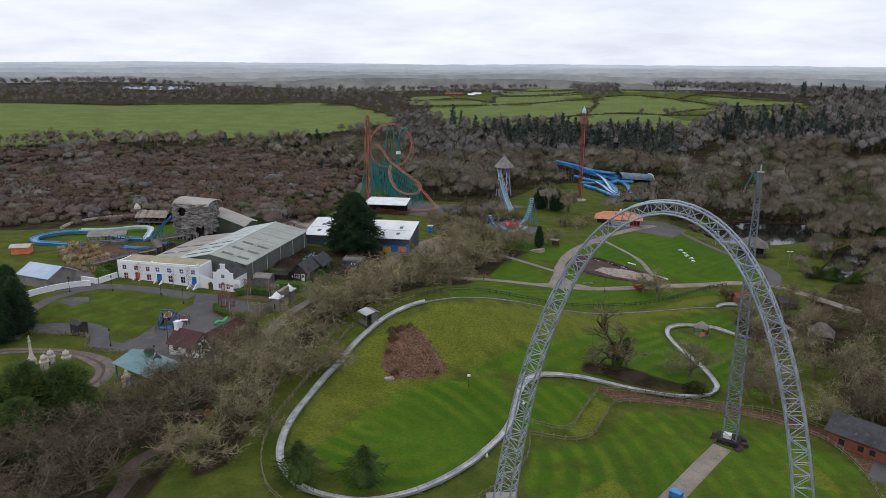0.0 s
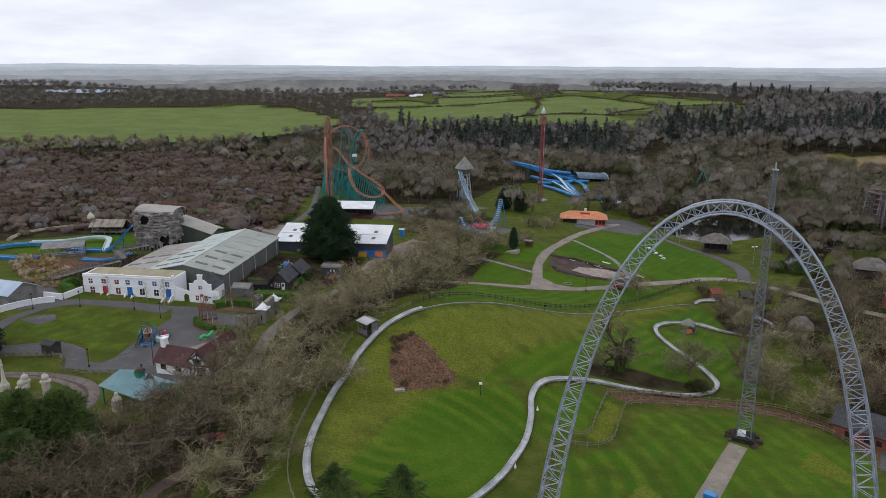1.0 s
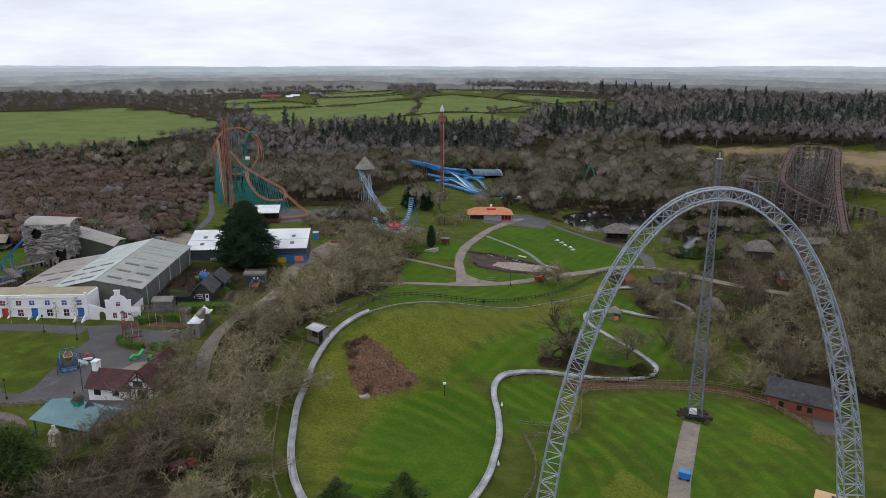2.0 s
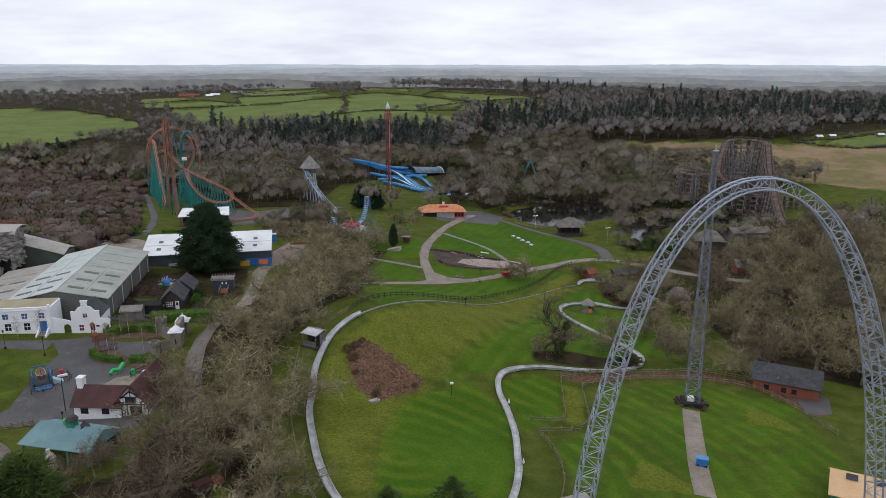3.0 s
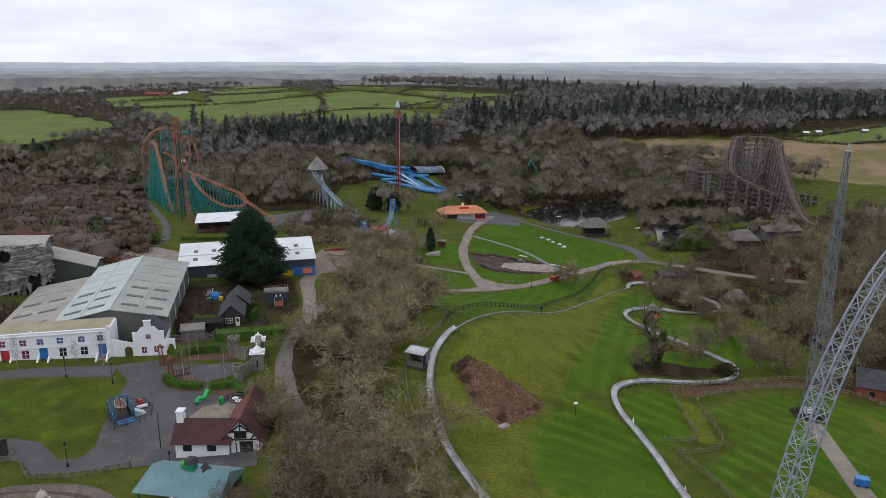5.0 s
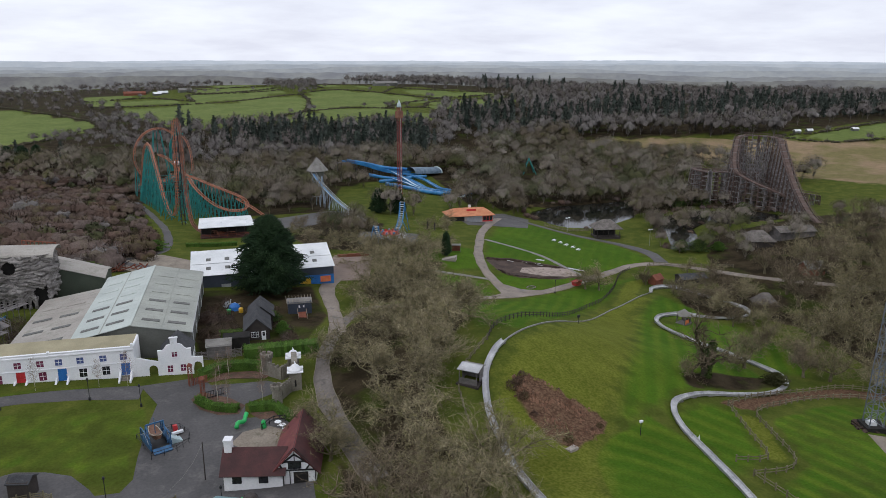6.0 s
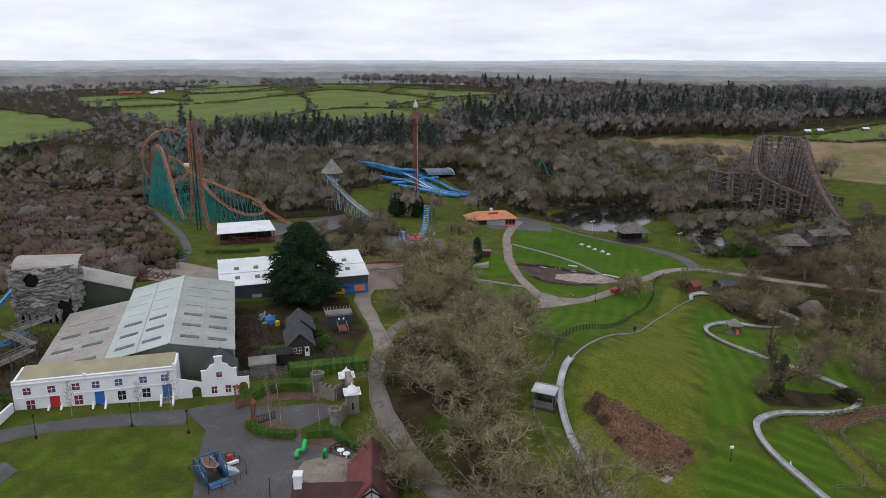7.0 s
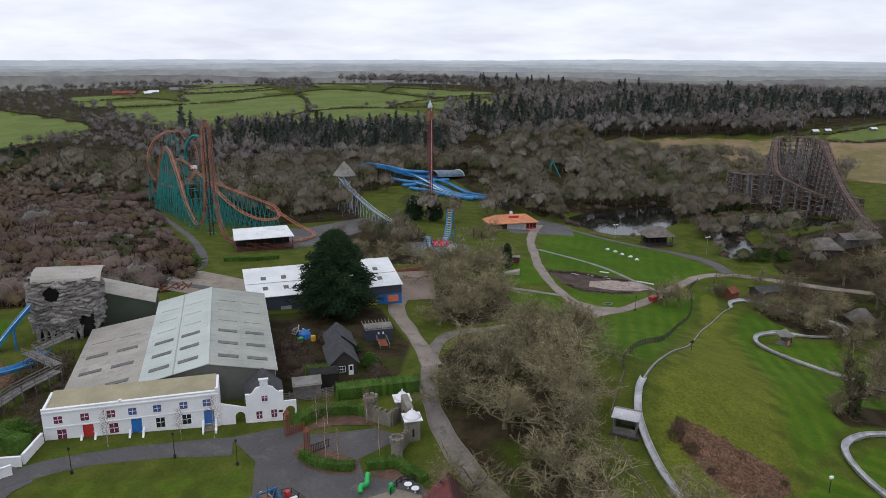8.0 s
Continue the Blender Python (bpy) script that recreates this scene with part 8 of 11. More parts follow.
def cone_tower():
    x, y = 25.2, 378.8
    g = gz(x, y)
    root = thing("slide_tower", "grey cone-roofed tower with steep blue water chute", "ride tower", pose(x, y, g))
    top = 0.4 - g
    part("roof", Builder().lathe([(5.3, top), (5.3, top + .15), (0.15, top + 6.2)], 8), GREYROOF, root, "pointed grey roof")
    part("cabin", Builder().lathe([(3.2, top - 2.6), (3.4, top)], 8), SHEDWALL, root)
    for k in range(4):
        a = k * math.pi / 2 + 0.4
        c, s = math.cos(a), math.sin(a)
        part("leg", Builder().rod((c * 4.4, s * 4.4, -.4), (c * 2.8, s * 2.8, top - 2.4), 0.28, 0.22, 6), BLUEROOF, root, "pale blue leg")
        a2 = a + math.pi / 2
        for f_ in (0.25, 0.5, 0.75):
            z = (top - 2.4) * f_
            r_ = 4.4 - 1.6 * f_
            part("brace", Builder().rod((c * r_, s * r_, z), (math.cos(a2) * r_, math.sin(a2) * r_, z), 0.11, n=4), GREYMETAL, root)
            part("brace", Builder().rod((c * r_, s * r_, z), (math.cos(a2) * (r_ - .5), math.sin(a2) * (r_ - .5), z + 3.4), 0.09, n=4), GREYMETAL, root)
    line = [(-2.6, -2.5, top - 1.2), (-2.4, -9, top - 3.6), (-1.8, -20, top - 6.6), (-1.2, -33, top - 9.2), (-0.6, -48, top - 11.0), (0, -62, top - 11.8)]
    P = open_chute(root, line, 1.3, GREYMETAL, lining=SLIDEBLUE)
    for k in range(4, len(P) - 1, 4):
        px, py, pz = P[k]
        h = gz(x + px, y + py) - g
        if pz - h > 0.8:
            part("chute_leg", Builder().rod((px - .8, py, h - .3), (px - .5, py, pz), 0.13, n=5).rod((px + .8, py, h - .3), (px + .5, py, pz), 0.13, n=5).rod((px - .8, py, h + .6), (px + .6, py, pz - .4), 0.08, n=4), BLUEROOF, root)
    rb = Builder()
    for k in range(len(P) - 1):
        rb.beam(P[k] + np.array([1.0, 0, 0.9]), P[k + 1] + np.array([1.0, 0, 0.9]), 0.1)
        rb.beam(P[k] + np.array([-1.0, 0, 0.9]), P[k + 1] + np.array([-1.0, 0, 0.9]), 0.1)
        if k % 2 == 0:
            rb.beam(P[k] + np.array([1.0, 0, 0.2]), P[k] + np.array([1.0, 0, 0.9]), 0.08)
            rb.beam(P[k] + np.array([-1.0, 0, 0.2]), P[k] + np.array([-1.0, 0, 0.9]), 0.08)
    part("handrail", rb, WHITESHEET, root, "pale handrails")


def disk_ride():
    x, y = 22.2, 282.6
    g = gz(x, y)
    root = thing("spinning_disk_ride", "blue half-pipe fairground ride with red spinning disk", "fairground ride", pose(x, y, g, 0, 0, 46) @ Matrix.Scale(0.85, 4))
    line = [(-15, 0, 8.5), (-12.5, 0, 4.6), (-8.5, 0, 2.0), (0, 0, 1.0), (8.5, 0, 2.0), (12.5, 0, 5.2), (14.4, 0, 9.4), (15.0, 0, 12.6)]
    P = curve_through(line, 1.0)
    for side in (-1.0, 1.0):
        part("rail", Builder().tube([p + np.array([0, side, 0]) for p in P], 0.28, 6), SLIDEBLUE, root, "pale blue rail")
    for p in P:
        part("tie", Builder().beam(p + np.array([0, -1, 0]), p + np.array([0, 1, 0]), 0.2), WHITESHEET, root)
    for px, pz in ((15, 12), (12.5, 5), (-15, 8.2), (-12.5, 4.4)):
        for s in (-1, 1):
            part("leg", Builder().rod((px + (2.6 if px > 0 else -2.6), s * 2.2, -.3), (px, s, pz), 0.18, n=6), SLIDEBLUE, root)
    d = part("disk", Builder().lathe([(0.6, 1.6), (4.0, 1.9), (4.2, 2.3), (3.6, 2.5), (0.8, 2.5), (0.5, 3.6)], 18), RED, root, "red passenger disk")
    for k in range(14):
        a = k * 2 * math.pi / 14
        part("seat", Builder().box(-0.3, -0.3, 0, 0.3, 0.3, 0.9), SLIDEBLUE if k % 2 else RED, d, at=Matrix.Translation((3.5 * math.cos(a), 3.5 * math.sin(a), 2.4)) @ Matrix.Rotation(a, 4, "Z"))
    rb = Builder()
    for k in range(26):
        a = k * 2 * math.pi / 26
        rb.beam((9.5 * math.cos(a), 6.5 * math.sin(a), 0), (9.5 * math.cos(a), 6.5 * math.sin(a), 1.1), 0.1)
        rb.beam((9.5 * math.cos(a), 6.5 * math.sin(a), 1.1), (9.5 * math.cos(a + .2417), 6.5 * math.sin(a + .2417), 1.1), 0.08)
    part("railing", rb, GREYMETAL, root)
    part("deck", Builder().slab([(9 * math.cos(a), 6 * math.sin(a)) for a in np.linspace(0, 2 * math.pi, 20, endpoint=False)], -.3, 0.35), GREYMETAL, root)
    part("control_cabin", Builder().box(-12, -6, 0, -9.6, -4, 2.6), SLIDEBLUE, root, "blue control cabin")


slide_complex()
cone_tower()
disk_ride()


# ---- wooden roller coaster ----
def wooden_coaster():
    root = thing("wooden_roller_coaster", "weathered timber roller coaster with dense trestle lattice", "roller coaster", Matrix.Identity(4))
    main = [(228, 280, -12.5), (222, 296, -7.5), (219, 306, -3), (224, 313, 2.5), (231, 319, 7.5), (238, 324.5, 11.2), (244, 325.5, 12.3), (249, 321, 12.4), (250, 313, 12.4), (246.5, 305, 11.8), (240, 297, 7.5), (232, 287, 1.2), (224.5, 276.5, -5.5), (217, 266, -10.4), (210, 256, -14.2), (204, 247, -15.5)]
    low = [(214, 318, -4), (221, 314, -4.2), (228, 309, -5), (238, 301, -9), (248, 293, -13), (258, 288, -15)]
    turn = [(213, 318, -4), (211, 325, -4), (216, 331, -4), (224, 330, -5), (232, 324, -7), (242, 313, -6), (252, 303, -8)]

    def deck(line, width=3.4):
        P = curve_through(line, 1.6)
        D = np.gradient(P, axis=0)
        S = np.stack([-D[:, 1], D[:, 0], np.zeros(len(P))], 1)
        S /= np.maximum(np.linalg.norm(S, axis=1), 1e-3)[:, None]
        for a in range(0, len(P) - 1, 6):
            b = Builder()
            for i in range(a, min(len(P) - 1, a + 6)):
                p, q, s, s2 = P[i], P[i + 1], S[i], S[i + 1]
                b.pane(p - s * width * .28, p + s * width * .28, q + s2 * width * .28, q - s2 * width * .28, 0.25)
                for k in (-1, 1):
                    b.beam(p + s * k * width / 2 + np.array([0, 0, 1.0]), q + s2 * k * width / 2 + np.array([0, 0, 1.0]), 0.16)
                    b.beam(p + s * k * width / 2 + np.array([0, 0, -0.1]), q + s2 * k * width / 2 + np.array([0, 0, -0.1]), 0.35, 0.2)
            part("track_deck", b, DARKTRACK, root, "brown timber track deck")
        return P, S

    def bents(P, S, every=1, width=3.4):
        for i in range(0, len(P), every):
            p, s = P[i], S[i]
            g = gz(p[0], p[1])
            hgt = p[2] - g
            if hgt < 1.2:
                continue
            b = Builder()
            for k in (-1, -0.33, 0.33, 1):
                foot = p + s * k * (width / 2 + hgt * 0.10)
                b.beam((foot[0], foot[1], g - .3), p + s * k * width / 2, 0.34)
            n = max(1, int(hgt / 2.2))
            for j in range(n):
                z0, z1 = g + hgt * j / n, g + hgt * (j + 1) / n
                w0, w1 = width / 2 + hgt * 0.10 * (1 - j / n), width / 2 + hgt * 0.10 * (1 - (j + 1) / n)
                b.beam((p[0] - s[0] * w1, p[1] - s[1] * w1, z1), (p[0] + s[0] * w1, p[1] + s[1] * w1, z1), 0.2)
                sg = 1 if j % 2 else -1
                b.beam((p[0] - sg * s[0] * w0, p[1] - sg * s[1] * w0, z0), (p[0] + sg * s[0] * w1, p[1] + sg * s[1] * w1, z1), 0.2)
            if i + every < len(P):
                q, t = P[i + every], S[i + every]
                for j in range(1, n + 1):
                    z = g + hgt * j / n - 0.3
                    for k in (-1, 1):
                        if z < q[2]:
                            wz = width / 2 + hgt * 0.10 * (1 - j / n)
                            b.beam((p[0] + k * s[0] * wz, p[1] + k * s[1] * wz, z), (q[0] + k * t[0] * wz, q[1] + k * t[1] * wz, z), 0.3)
            # alternate bents coloured dark, standing in for shade inside the lattice
            part("trestle", b, DARKTRACK if i % 4 == 2 else GREYTIMBER, root)

    for line in (main, low, turn):
        P, S = deck(line)
        bents(P, S, 2)
    # the wide scaffold between the two slopes
    for i in range(6):
        for j in range(4):
            x, y = 226 + i * 4.0 - j * 1.2, 300 + i * 2.0 + j * 5.0
            g = gz(x, y)
            top = -2 + 11.5 * smooth(0, 4, i) - (j == 0) * 2
            b = Builder()
            n = 5
            for k in range(n):
                z0, z1 = g + (top - g) * k / n, g + (top - g) * (k + 1) / n
                for a, c in (((0, 0), (4, 2)), ((0, 0), (-1.2, 5))):
                    b.beam((x + a[0], y + a[1], z1), (x + c[0], y + c[1], z1), 0.18)
                    b.beam((x + a[0], y + a[1], z0 if k % 2 else z1), (x + c[0], y + c[1], z1 if k % 2 else z0), 0.14)
            b.beam((x, y, g - .3), (x, y, top), 0.28)
            part("trestle", b, GREYTIMBER, root)


DARKTRACK = material("brown_track_and_shade_timber", (0.085, 0.055, 0.045), (0.13, 0.09, 0.075), 0.7, 7, 0.9, 0, 0.2, 0.25)
wooden_coaster()


# ---- log flume beside the rock building ----
def flume():
    root = thing("log_flume", "looping blue log flume channel with pale water", "water ride", Matrix.Identity(4))
    z = -3.6
    outer = [(-104, 232, z), (-112, 233.5, z), (-120, 239.5, z), (-128, 242, z), (-136, 240, z), (-140, 233, z), (-137, 227, z), (-130, 225, z), (-121, 223.6, z), (-114, 227, z), (-108, 230, z)]
    open_chute(root, outer, 2.4, SLIDEBLUE, "channel", 1.6, SLIDEBLUE)
    pale = [(-130, 242, z + .5), (-120, 242.5, z + .6), (-112.5, 247.5, z + .5), (-107, 246, z + .4), (-104.5, 238, z + .2), (-103, 232, z)]
    open_chute(root, pale, 1.9, PALEBLUE, "channel", 1.6, PALEBLUE)
    drop = [(-102.8, 231.5, z), (-100.5, 232, z + 1.0), (-97.5, 232.2, z + 4.2), (-94.2, 232.5, z + 7.6)]
    open_chute(root, drop, 2.2, SLIDEBLUE, "channel", 1.2, PALEBLUE)
    for x, y, h in ((-97.5, 232.2, 4.0), (-100.3, 232.0, 1.0)):
        for e in (-1, 1):
            part("leg", Builder().rod((x, y + e, gz(x, y) - .3), (x, y + e, z + h), 0.16, n=5), SLIDEBLUE, root)
    open_chute(root, [(-106, 221, z), (-100, 219.5, z), (-95, 221.5, z + .1), (-92.5, 226, z + .4)], 2.4, SLIDEBLUE, "channel", 1.5)
    solid("flume_bank", Builder().tube([(x, y, gz(x, y) + .4) for x, y in curve_through([(-142, 252), (-142.5, 260), (-139, 268), (-132, 273.5), (-124, 275)], 2.0)], 0.7, 6), THATCH, "curved tan boarded bank behind the flume", "bank wall")
    st = thing("flume_station", "open timber flume station with grey plank roof", "station building", pose(-113.5, 227.5, gz(-113, 227), 0, 0, 14))
    part("roof", Builder().pane((-6, -2.6, 3.0), (6, -2.6, 3.0), (6, 2.6, 3.8), (-6, 2.6, 3.8), 0.2), GREYROOF, st)
    for k in range(6):
        for s in (-2.3, 2.3):
            part("post", Builder().box(-5.8 + k * 2.3, s - .12, -.4, -5.55 + k * 2.3, s + .12, 3.3), OLDWOOD, st)
    part("deck", Builder().box(-6, -2.4, -.4, 6, 2.4, .7), OLDWOOD, st)
    part("railing", Builder().box(-6, -2.5, 1.4, 6, -2.4, 1.55).box(-6, -2.5, 1.0, 6, -2.4, 1.1), GREYMETAL, st)


flume()


def thatched_hut():
    root = thing("thatched_hut", "timber hut with ragged thatched roof", "hut", pose(-112.4, 262.5, gz(-112, 262), 0, 0, -4))
    for k in range(6):
        for s in (-2.4, 2.4):
            part("post", Builder().rod((-5 + k * 2, s, -.4), (-5 + k * 2, s, 3.4), 0.16, n=6), OLDWOOD, root)
    part("deck", Builder().box(-5.6, -2.9, 0.9, 5.6, 2.9, 1.2), OLDWOOD, root)
    part("back_wall", Builder().box(-5.2, 2.0, 1.2, 5.2, 2.2, 3.3), DARK, root)
    r = np.random.default_rng(3)
    for s in (-1, 1):
        for k in range(14):
            x = -5.9 + k * 0.86
            b = Builder().pane((x, s * 3.5, 3.0 + r.uniform(-.15, .1)), (x + .8, s * 3.5, 3.0 + r.uniform(-.15, .1)), (x + .8, 0, 5.0 + r.uniform(-.1, .2)), (x, 0, 5.0 + r.uniform(-.1, .2)), 0.2)
            part("thatch", b, THATCH if (k + s) % 3 else ROCK, root)
    mast = thing("lookout_mast", "small thatched lookout on a pole", "mast", pose(-118.5, 262.5, gz(-118, 262)))
    part("pole", Builder().rod((0, 0, -.4), (0, 0, 6.2), 0.25, n=6), OLDWOOD, mast)
    part("cap", Builder().lathe([(1.3, 5.6), (1.2, 6.4), (0.2, 7.6)], 8), CREAM, mast)


thatched_hut()
hut("pay_kiosk", "small orange brick kiosk with pale roof", "kiosk", -133.6, 213.6, 10, 5.0, 3.6, 2.4, 2.9, PINKORANGE, CREAM, 0.5)


# ---- square: playground, gardens, gate ----
def pirate_ride():
    root = thing("swinging_boat_ride", "blue framed swinging boat ride with brown hull", "fairground ride", pose(-67.4, 159.4, gz(-67, 159), 0, 0, 12) @ Matrix.Scale(0.86, 4))
    part("base", Builder().box(-1.7, -3.0, -.2, 1.7, 3.0, 0.3), BLACKMETAL, root)
    for s in (-1.75, 1.75):
        part("side_panel", Builder().box(s - .1, -3.0, .3, s + .1, 3.0, 1.3), RIDEBLUE, root, "blue side panel")
        part("upper_rail", Builder().beam((s, -2.6, 2.6), (s, 2.6, 2.6), .16).beam((s, -2.6, .4), (s, -2.6, 2.6), .14).beam((s, 2.6, .4), (s, 2.6, 2.6), .14), RIDEBLUE, root)
    for s in (-1.5, 1.5):
        for y in (-1.8, 1.8):
            part("frame_leg", Builder().beam((s, y, .4), (s, 0, 4.0), 0.22), RIDEBLUE, root)
        part("side_beam", Builder().beam((s, -2.4, 1.2), (s, 2.4, 1.2), 0.18), RIDEBLUE, root)
    part("top_beam", Builder().beam((-1.6, 0, 4.0), (1.6, 0, 4.0), 0.24), RIDEBLUE, root)
    hull = Builder()
    for k in range(8):
        y0, y1 = -2.2 + k * 0.55, -1.65 + k * 0.55
        def sec(y):
            w, z = 0.95 * math.sqrt(max(0.05, 1 - (y / 2.5) ** 2)), 1.1 + 0.16 * y * y
            return [(-w * .5, y, z), (w * .5, y, z), (w, y, z + 0.9), (-w, y, z + 0.9)]
        a, b_ = sec(y0), sec(y1)
        hull.add(a + b_, [(0, 1, 2, 3), (7, 6, 5, 4), (0, 4, 5, 1), (1, 5, 6, 2), (2, 6, 7, 3), (3, 7, 4, 0)])
    h = part("boat", hull, PINKBROWN, root, "brown wooden boat")
    for s in (-1.9, 1.9):
        for y in (-2.4, -1.2, 0, 1.2, 2.4):
            part("baluster", Builder().beam((s, y, 1.3), (s, y, 2.6), 0.08), RIDEBLUE, root)
        part("cross_brace", Builder().beam((s, -2.4, 1.3), (s, 0, 2.6), 0.08).beam((s, 2.4, 1.3), (s, 0, 2.6), 0.08), GREYMETAL, root)
    part("mast", Builder().rod((0, 0, 2.0), (0, 0, 5.0), 0.09, 0.06), RIDEBLUE, root)
    part("boat_rim", Builder().tube([(0.95 * math.cos(a), 2.4 * math.sin(a), 2.2 + 0.5 * abs(math.sin(a))) for a in np.linspace(0, 2 * math.pi, 19)], 0.07, 5), CREAM, h)
    part("front_ramp", Builder().pane((-1.6, -4.2, .1), (1.6, -4.2, .1), (1.6, -3.0, 0.6), (-1.6, -3.0, 0.6), 0.15), RIDEBLUE, root, "pale blue ramp")
    for k in range(4):
        part("step", Builder().box(2.0 + k * .5, -2.2, -.2, 2.5 + k * .5, -0.4, 1.2 - k * .3), PALEBLUE, root, "striped step")
    part("control_box", Builder().box(3.6, 1.2, -.2, 4.3, 1.9, 1.6), RED, root, "red control box")
    part("bench", Builder().box(3.0, 0.2, .4, 5.0, .8, .8), WHITEWALL, root)
    rb = Builder()
    ring = [(-2.4, -5), (-2.4, 3.4), (2.4, 3.6), (5.2, 2.6), (5.6, -1), (4.6, -3.6), (2, -5), (-2.4, -5)]
    for p, q in zip(ring[:-1], ring[1:]):
        for f_ in (0, .5):
            rb.beam((p[0] + (q[0] - p[0]) * f_, p[1] + (q[1] - p[1]) * f_, -.2), (p[0] + (q[0] - p[0]) * f_, p[1] + (q[1] - p[1]) * f_, 1.1), 0.09)
        rb.beam((*p, 1.1), (*q, 1.1), 0.07)
        rb.beam((*p, .6), (*q, .6), 0.05)
    part("railing", rb, BLACKMETAL, root)


RIDEBLUE = material("dark_blue_ride_paint", (0.022, 0.075, 0.17), (0.04, 0.13, 0.25), 0.9, 6, 0.45, 0, 0.03, 0.2)
PINKBROWN = material("varnished_boat_timber", (0.14, 0.065, 0.04), (0.22, 0.11, 0.065), 0.8, 8, 0.5, 0, 0.1, 0.2)
pirate_ride()


def dragon_slide():
    g = gz(-54.5, 158.6)
    solid("caterpillar_tunnel", Builder().tube([(x, y, g + z) for x, y, z in curve_through([(-55.6, 157.4, .6), (-55.2, 158.2, 1.0), (-54.2, 158.6, .8), (-53.8, 159.4, 1.1), (-53.4, 160.0, 1.5)], 0.4)], 0.36, 10), BRIGHTGREEN, "wavy bright green play tunnel on tarmac", "play tunnel", soft=True)
    solid("play_frog", Builder().lathe([(0.45, 0), (0.5, .4), (0.32, .8), (0.38, 1.1), (0.15, 1.4)], 9), BRIGHTGREEN, "small bright green play figure", "play figure", m=pose(-51.6, 156.2, gz(-51, 156)), soft=True)
    for x, y, a in ((-49.4, 155.6, 10), (-49.0, 154.2, 60)):
        t = thing("patio_table", "small white patio table with chairs", "table", pose(x, y, gz(x, y), 0, 0, a))
        part("top", Builder().lathe([(.55, .7), (.55, .76)], 12), WHITEWALL, t)
        part("leg", Builder().rod((0, 0, 0), (0, 0, .7), .06), WHITEWALL, t)
        part("foot", Builder().lathe([(.3, 0), (.06, .1)], 8), WHITEWALL, t)
    patch("pavement", [(-57.2, 154), (-54.8, 156.6), (-50.8, 156.4), (-48.6, 153.2), (-49.6, 149), (-54, 148.4)], PATHTAN, "worn brown concrete patio", 0.09)
    fence([(-52, 155.6), (-49.8, 157.2), (-48, 156.4)], "black metal patio railing", rails=(0.5, 1.0), step=1.0, material_=BLACKMETAL, high=1.1)


dragon_slide()


def leafy_row(name, points, width, high, seed, label, material_=None, density=110):
    """A clipped hedge: a solid dark core under a skin of small leaf tufts."""
    r = np.random.default_rng(seed)
    P = curve_through(points, 0.6)
    z = ground_height(P[:, 0], P[:, 1])
    root = thing(name, label, "hedge", Matrix.Translation((*P[0], z[0])))
    inv = np.array([P[0][0], P[0][1], z[0]])
    D = np.gradient(P, axis=0)
    D /= np.linalg.norm(D, axis=1)[:, None]
    S = np.stack([-D[:, 1], D[:, 0]], 1)
    core = Builder()
    for i in range(len(P) - 1):
        core.beam(np.array([*P[i], z[i] + high / 2 - .1]) - inv, np.array([*P[i + 1], z[i + 1] + high / 2 - .1]) - inv, width - .16, high)
    part("core", core, material_ or HEDGE, root)
    n = int(len(P) * density * 0.6)
    i = r.integers(0, len(P), n)
    side = r.choice([-1, 0, 1], n, p=[.28, .44, .28])
    u = np.where(side == 0, r.uniform(-.5, .5, n), side * .5) * width
    h = np.where(side == 0, high, r.uniform(.1, 1, n) * high) + r.normal(0, .04, n)
    base = np.stack([P[i, 0] + S[i, 0] * u, P[i, 1] + S[i, 1] * u, z[i] + h], 1) + np.stack([D[i, 0], D[i, 1], 0 * u], 1) * r.uniform(-.3, .3, n)[:, None] - inv
    d = r.normal(0, .10, (n, 3)) + np.stack([S[i, 0] * side * .15, S[i, 1] * side * .15, np.where(side == 0, .16, .06)], 1)
    v, f = spikes(base - d * .4, base + d, .08)
    part("leaves", mesh_from(v, f, "leaves", material_ or HEDGE), HEDGE, root)


leafy_row("hedge", [(-59.6, 170.2), (-58.4, 167.4), (-56.2, 165.2), (-54.2, 164.0)], 1.3, 1.2, 1, "curved clipped green hedge beside the gate")
leafy_row("hedge", [(-52.2, 163.2), (-50.4, 162.4), (-48.8, 161.8)], 1.5, 1.3, 2, "short clipped green hedge by a turret")
leafy_row("hedge", [(-48.4, 161.4), (-47.8, 158.6), (-47.0, 155.4)], 1.3, 1.2, 3, "straight clipped bright green hedge")
leafy_row("hedge", [(-48.4, 186.2), (-44, 185.2), (-39, 183.6), (-34.8, 181.8)], 3.0, 2.2, 4, "tall broad clipped hedge behind the gateway")
leafy_row("hedge", [(-57.5, 179.6), (-53.8, 181.4), (-50, 180.8), (-46.2, 178.2)], 1.8, 1.6, 5, "curved dark green garden hedge")
leafy_row("hedge", [(-51.4, 194.2), (-47.4, 193.4)], 1.4, 3.2, 6, "tall dark clipped hedge beside a cottage", EVERGREEN)
leafy_row("hedge", [(-45.5, 292.5), (-38, 290), (-30, 289)], 1.4, 1.2, 7, "clipped hedge in front of the coaster")
leafy_row("hedge", [(-95, 187), (-97.5, 190), (-96.6, 193.5)], 2.4, 2.4, 8, "loose yellow-green shrub beside the terrace")


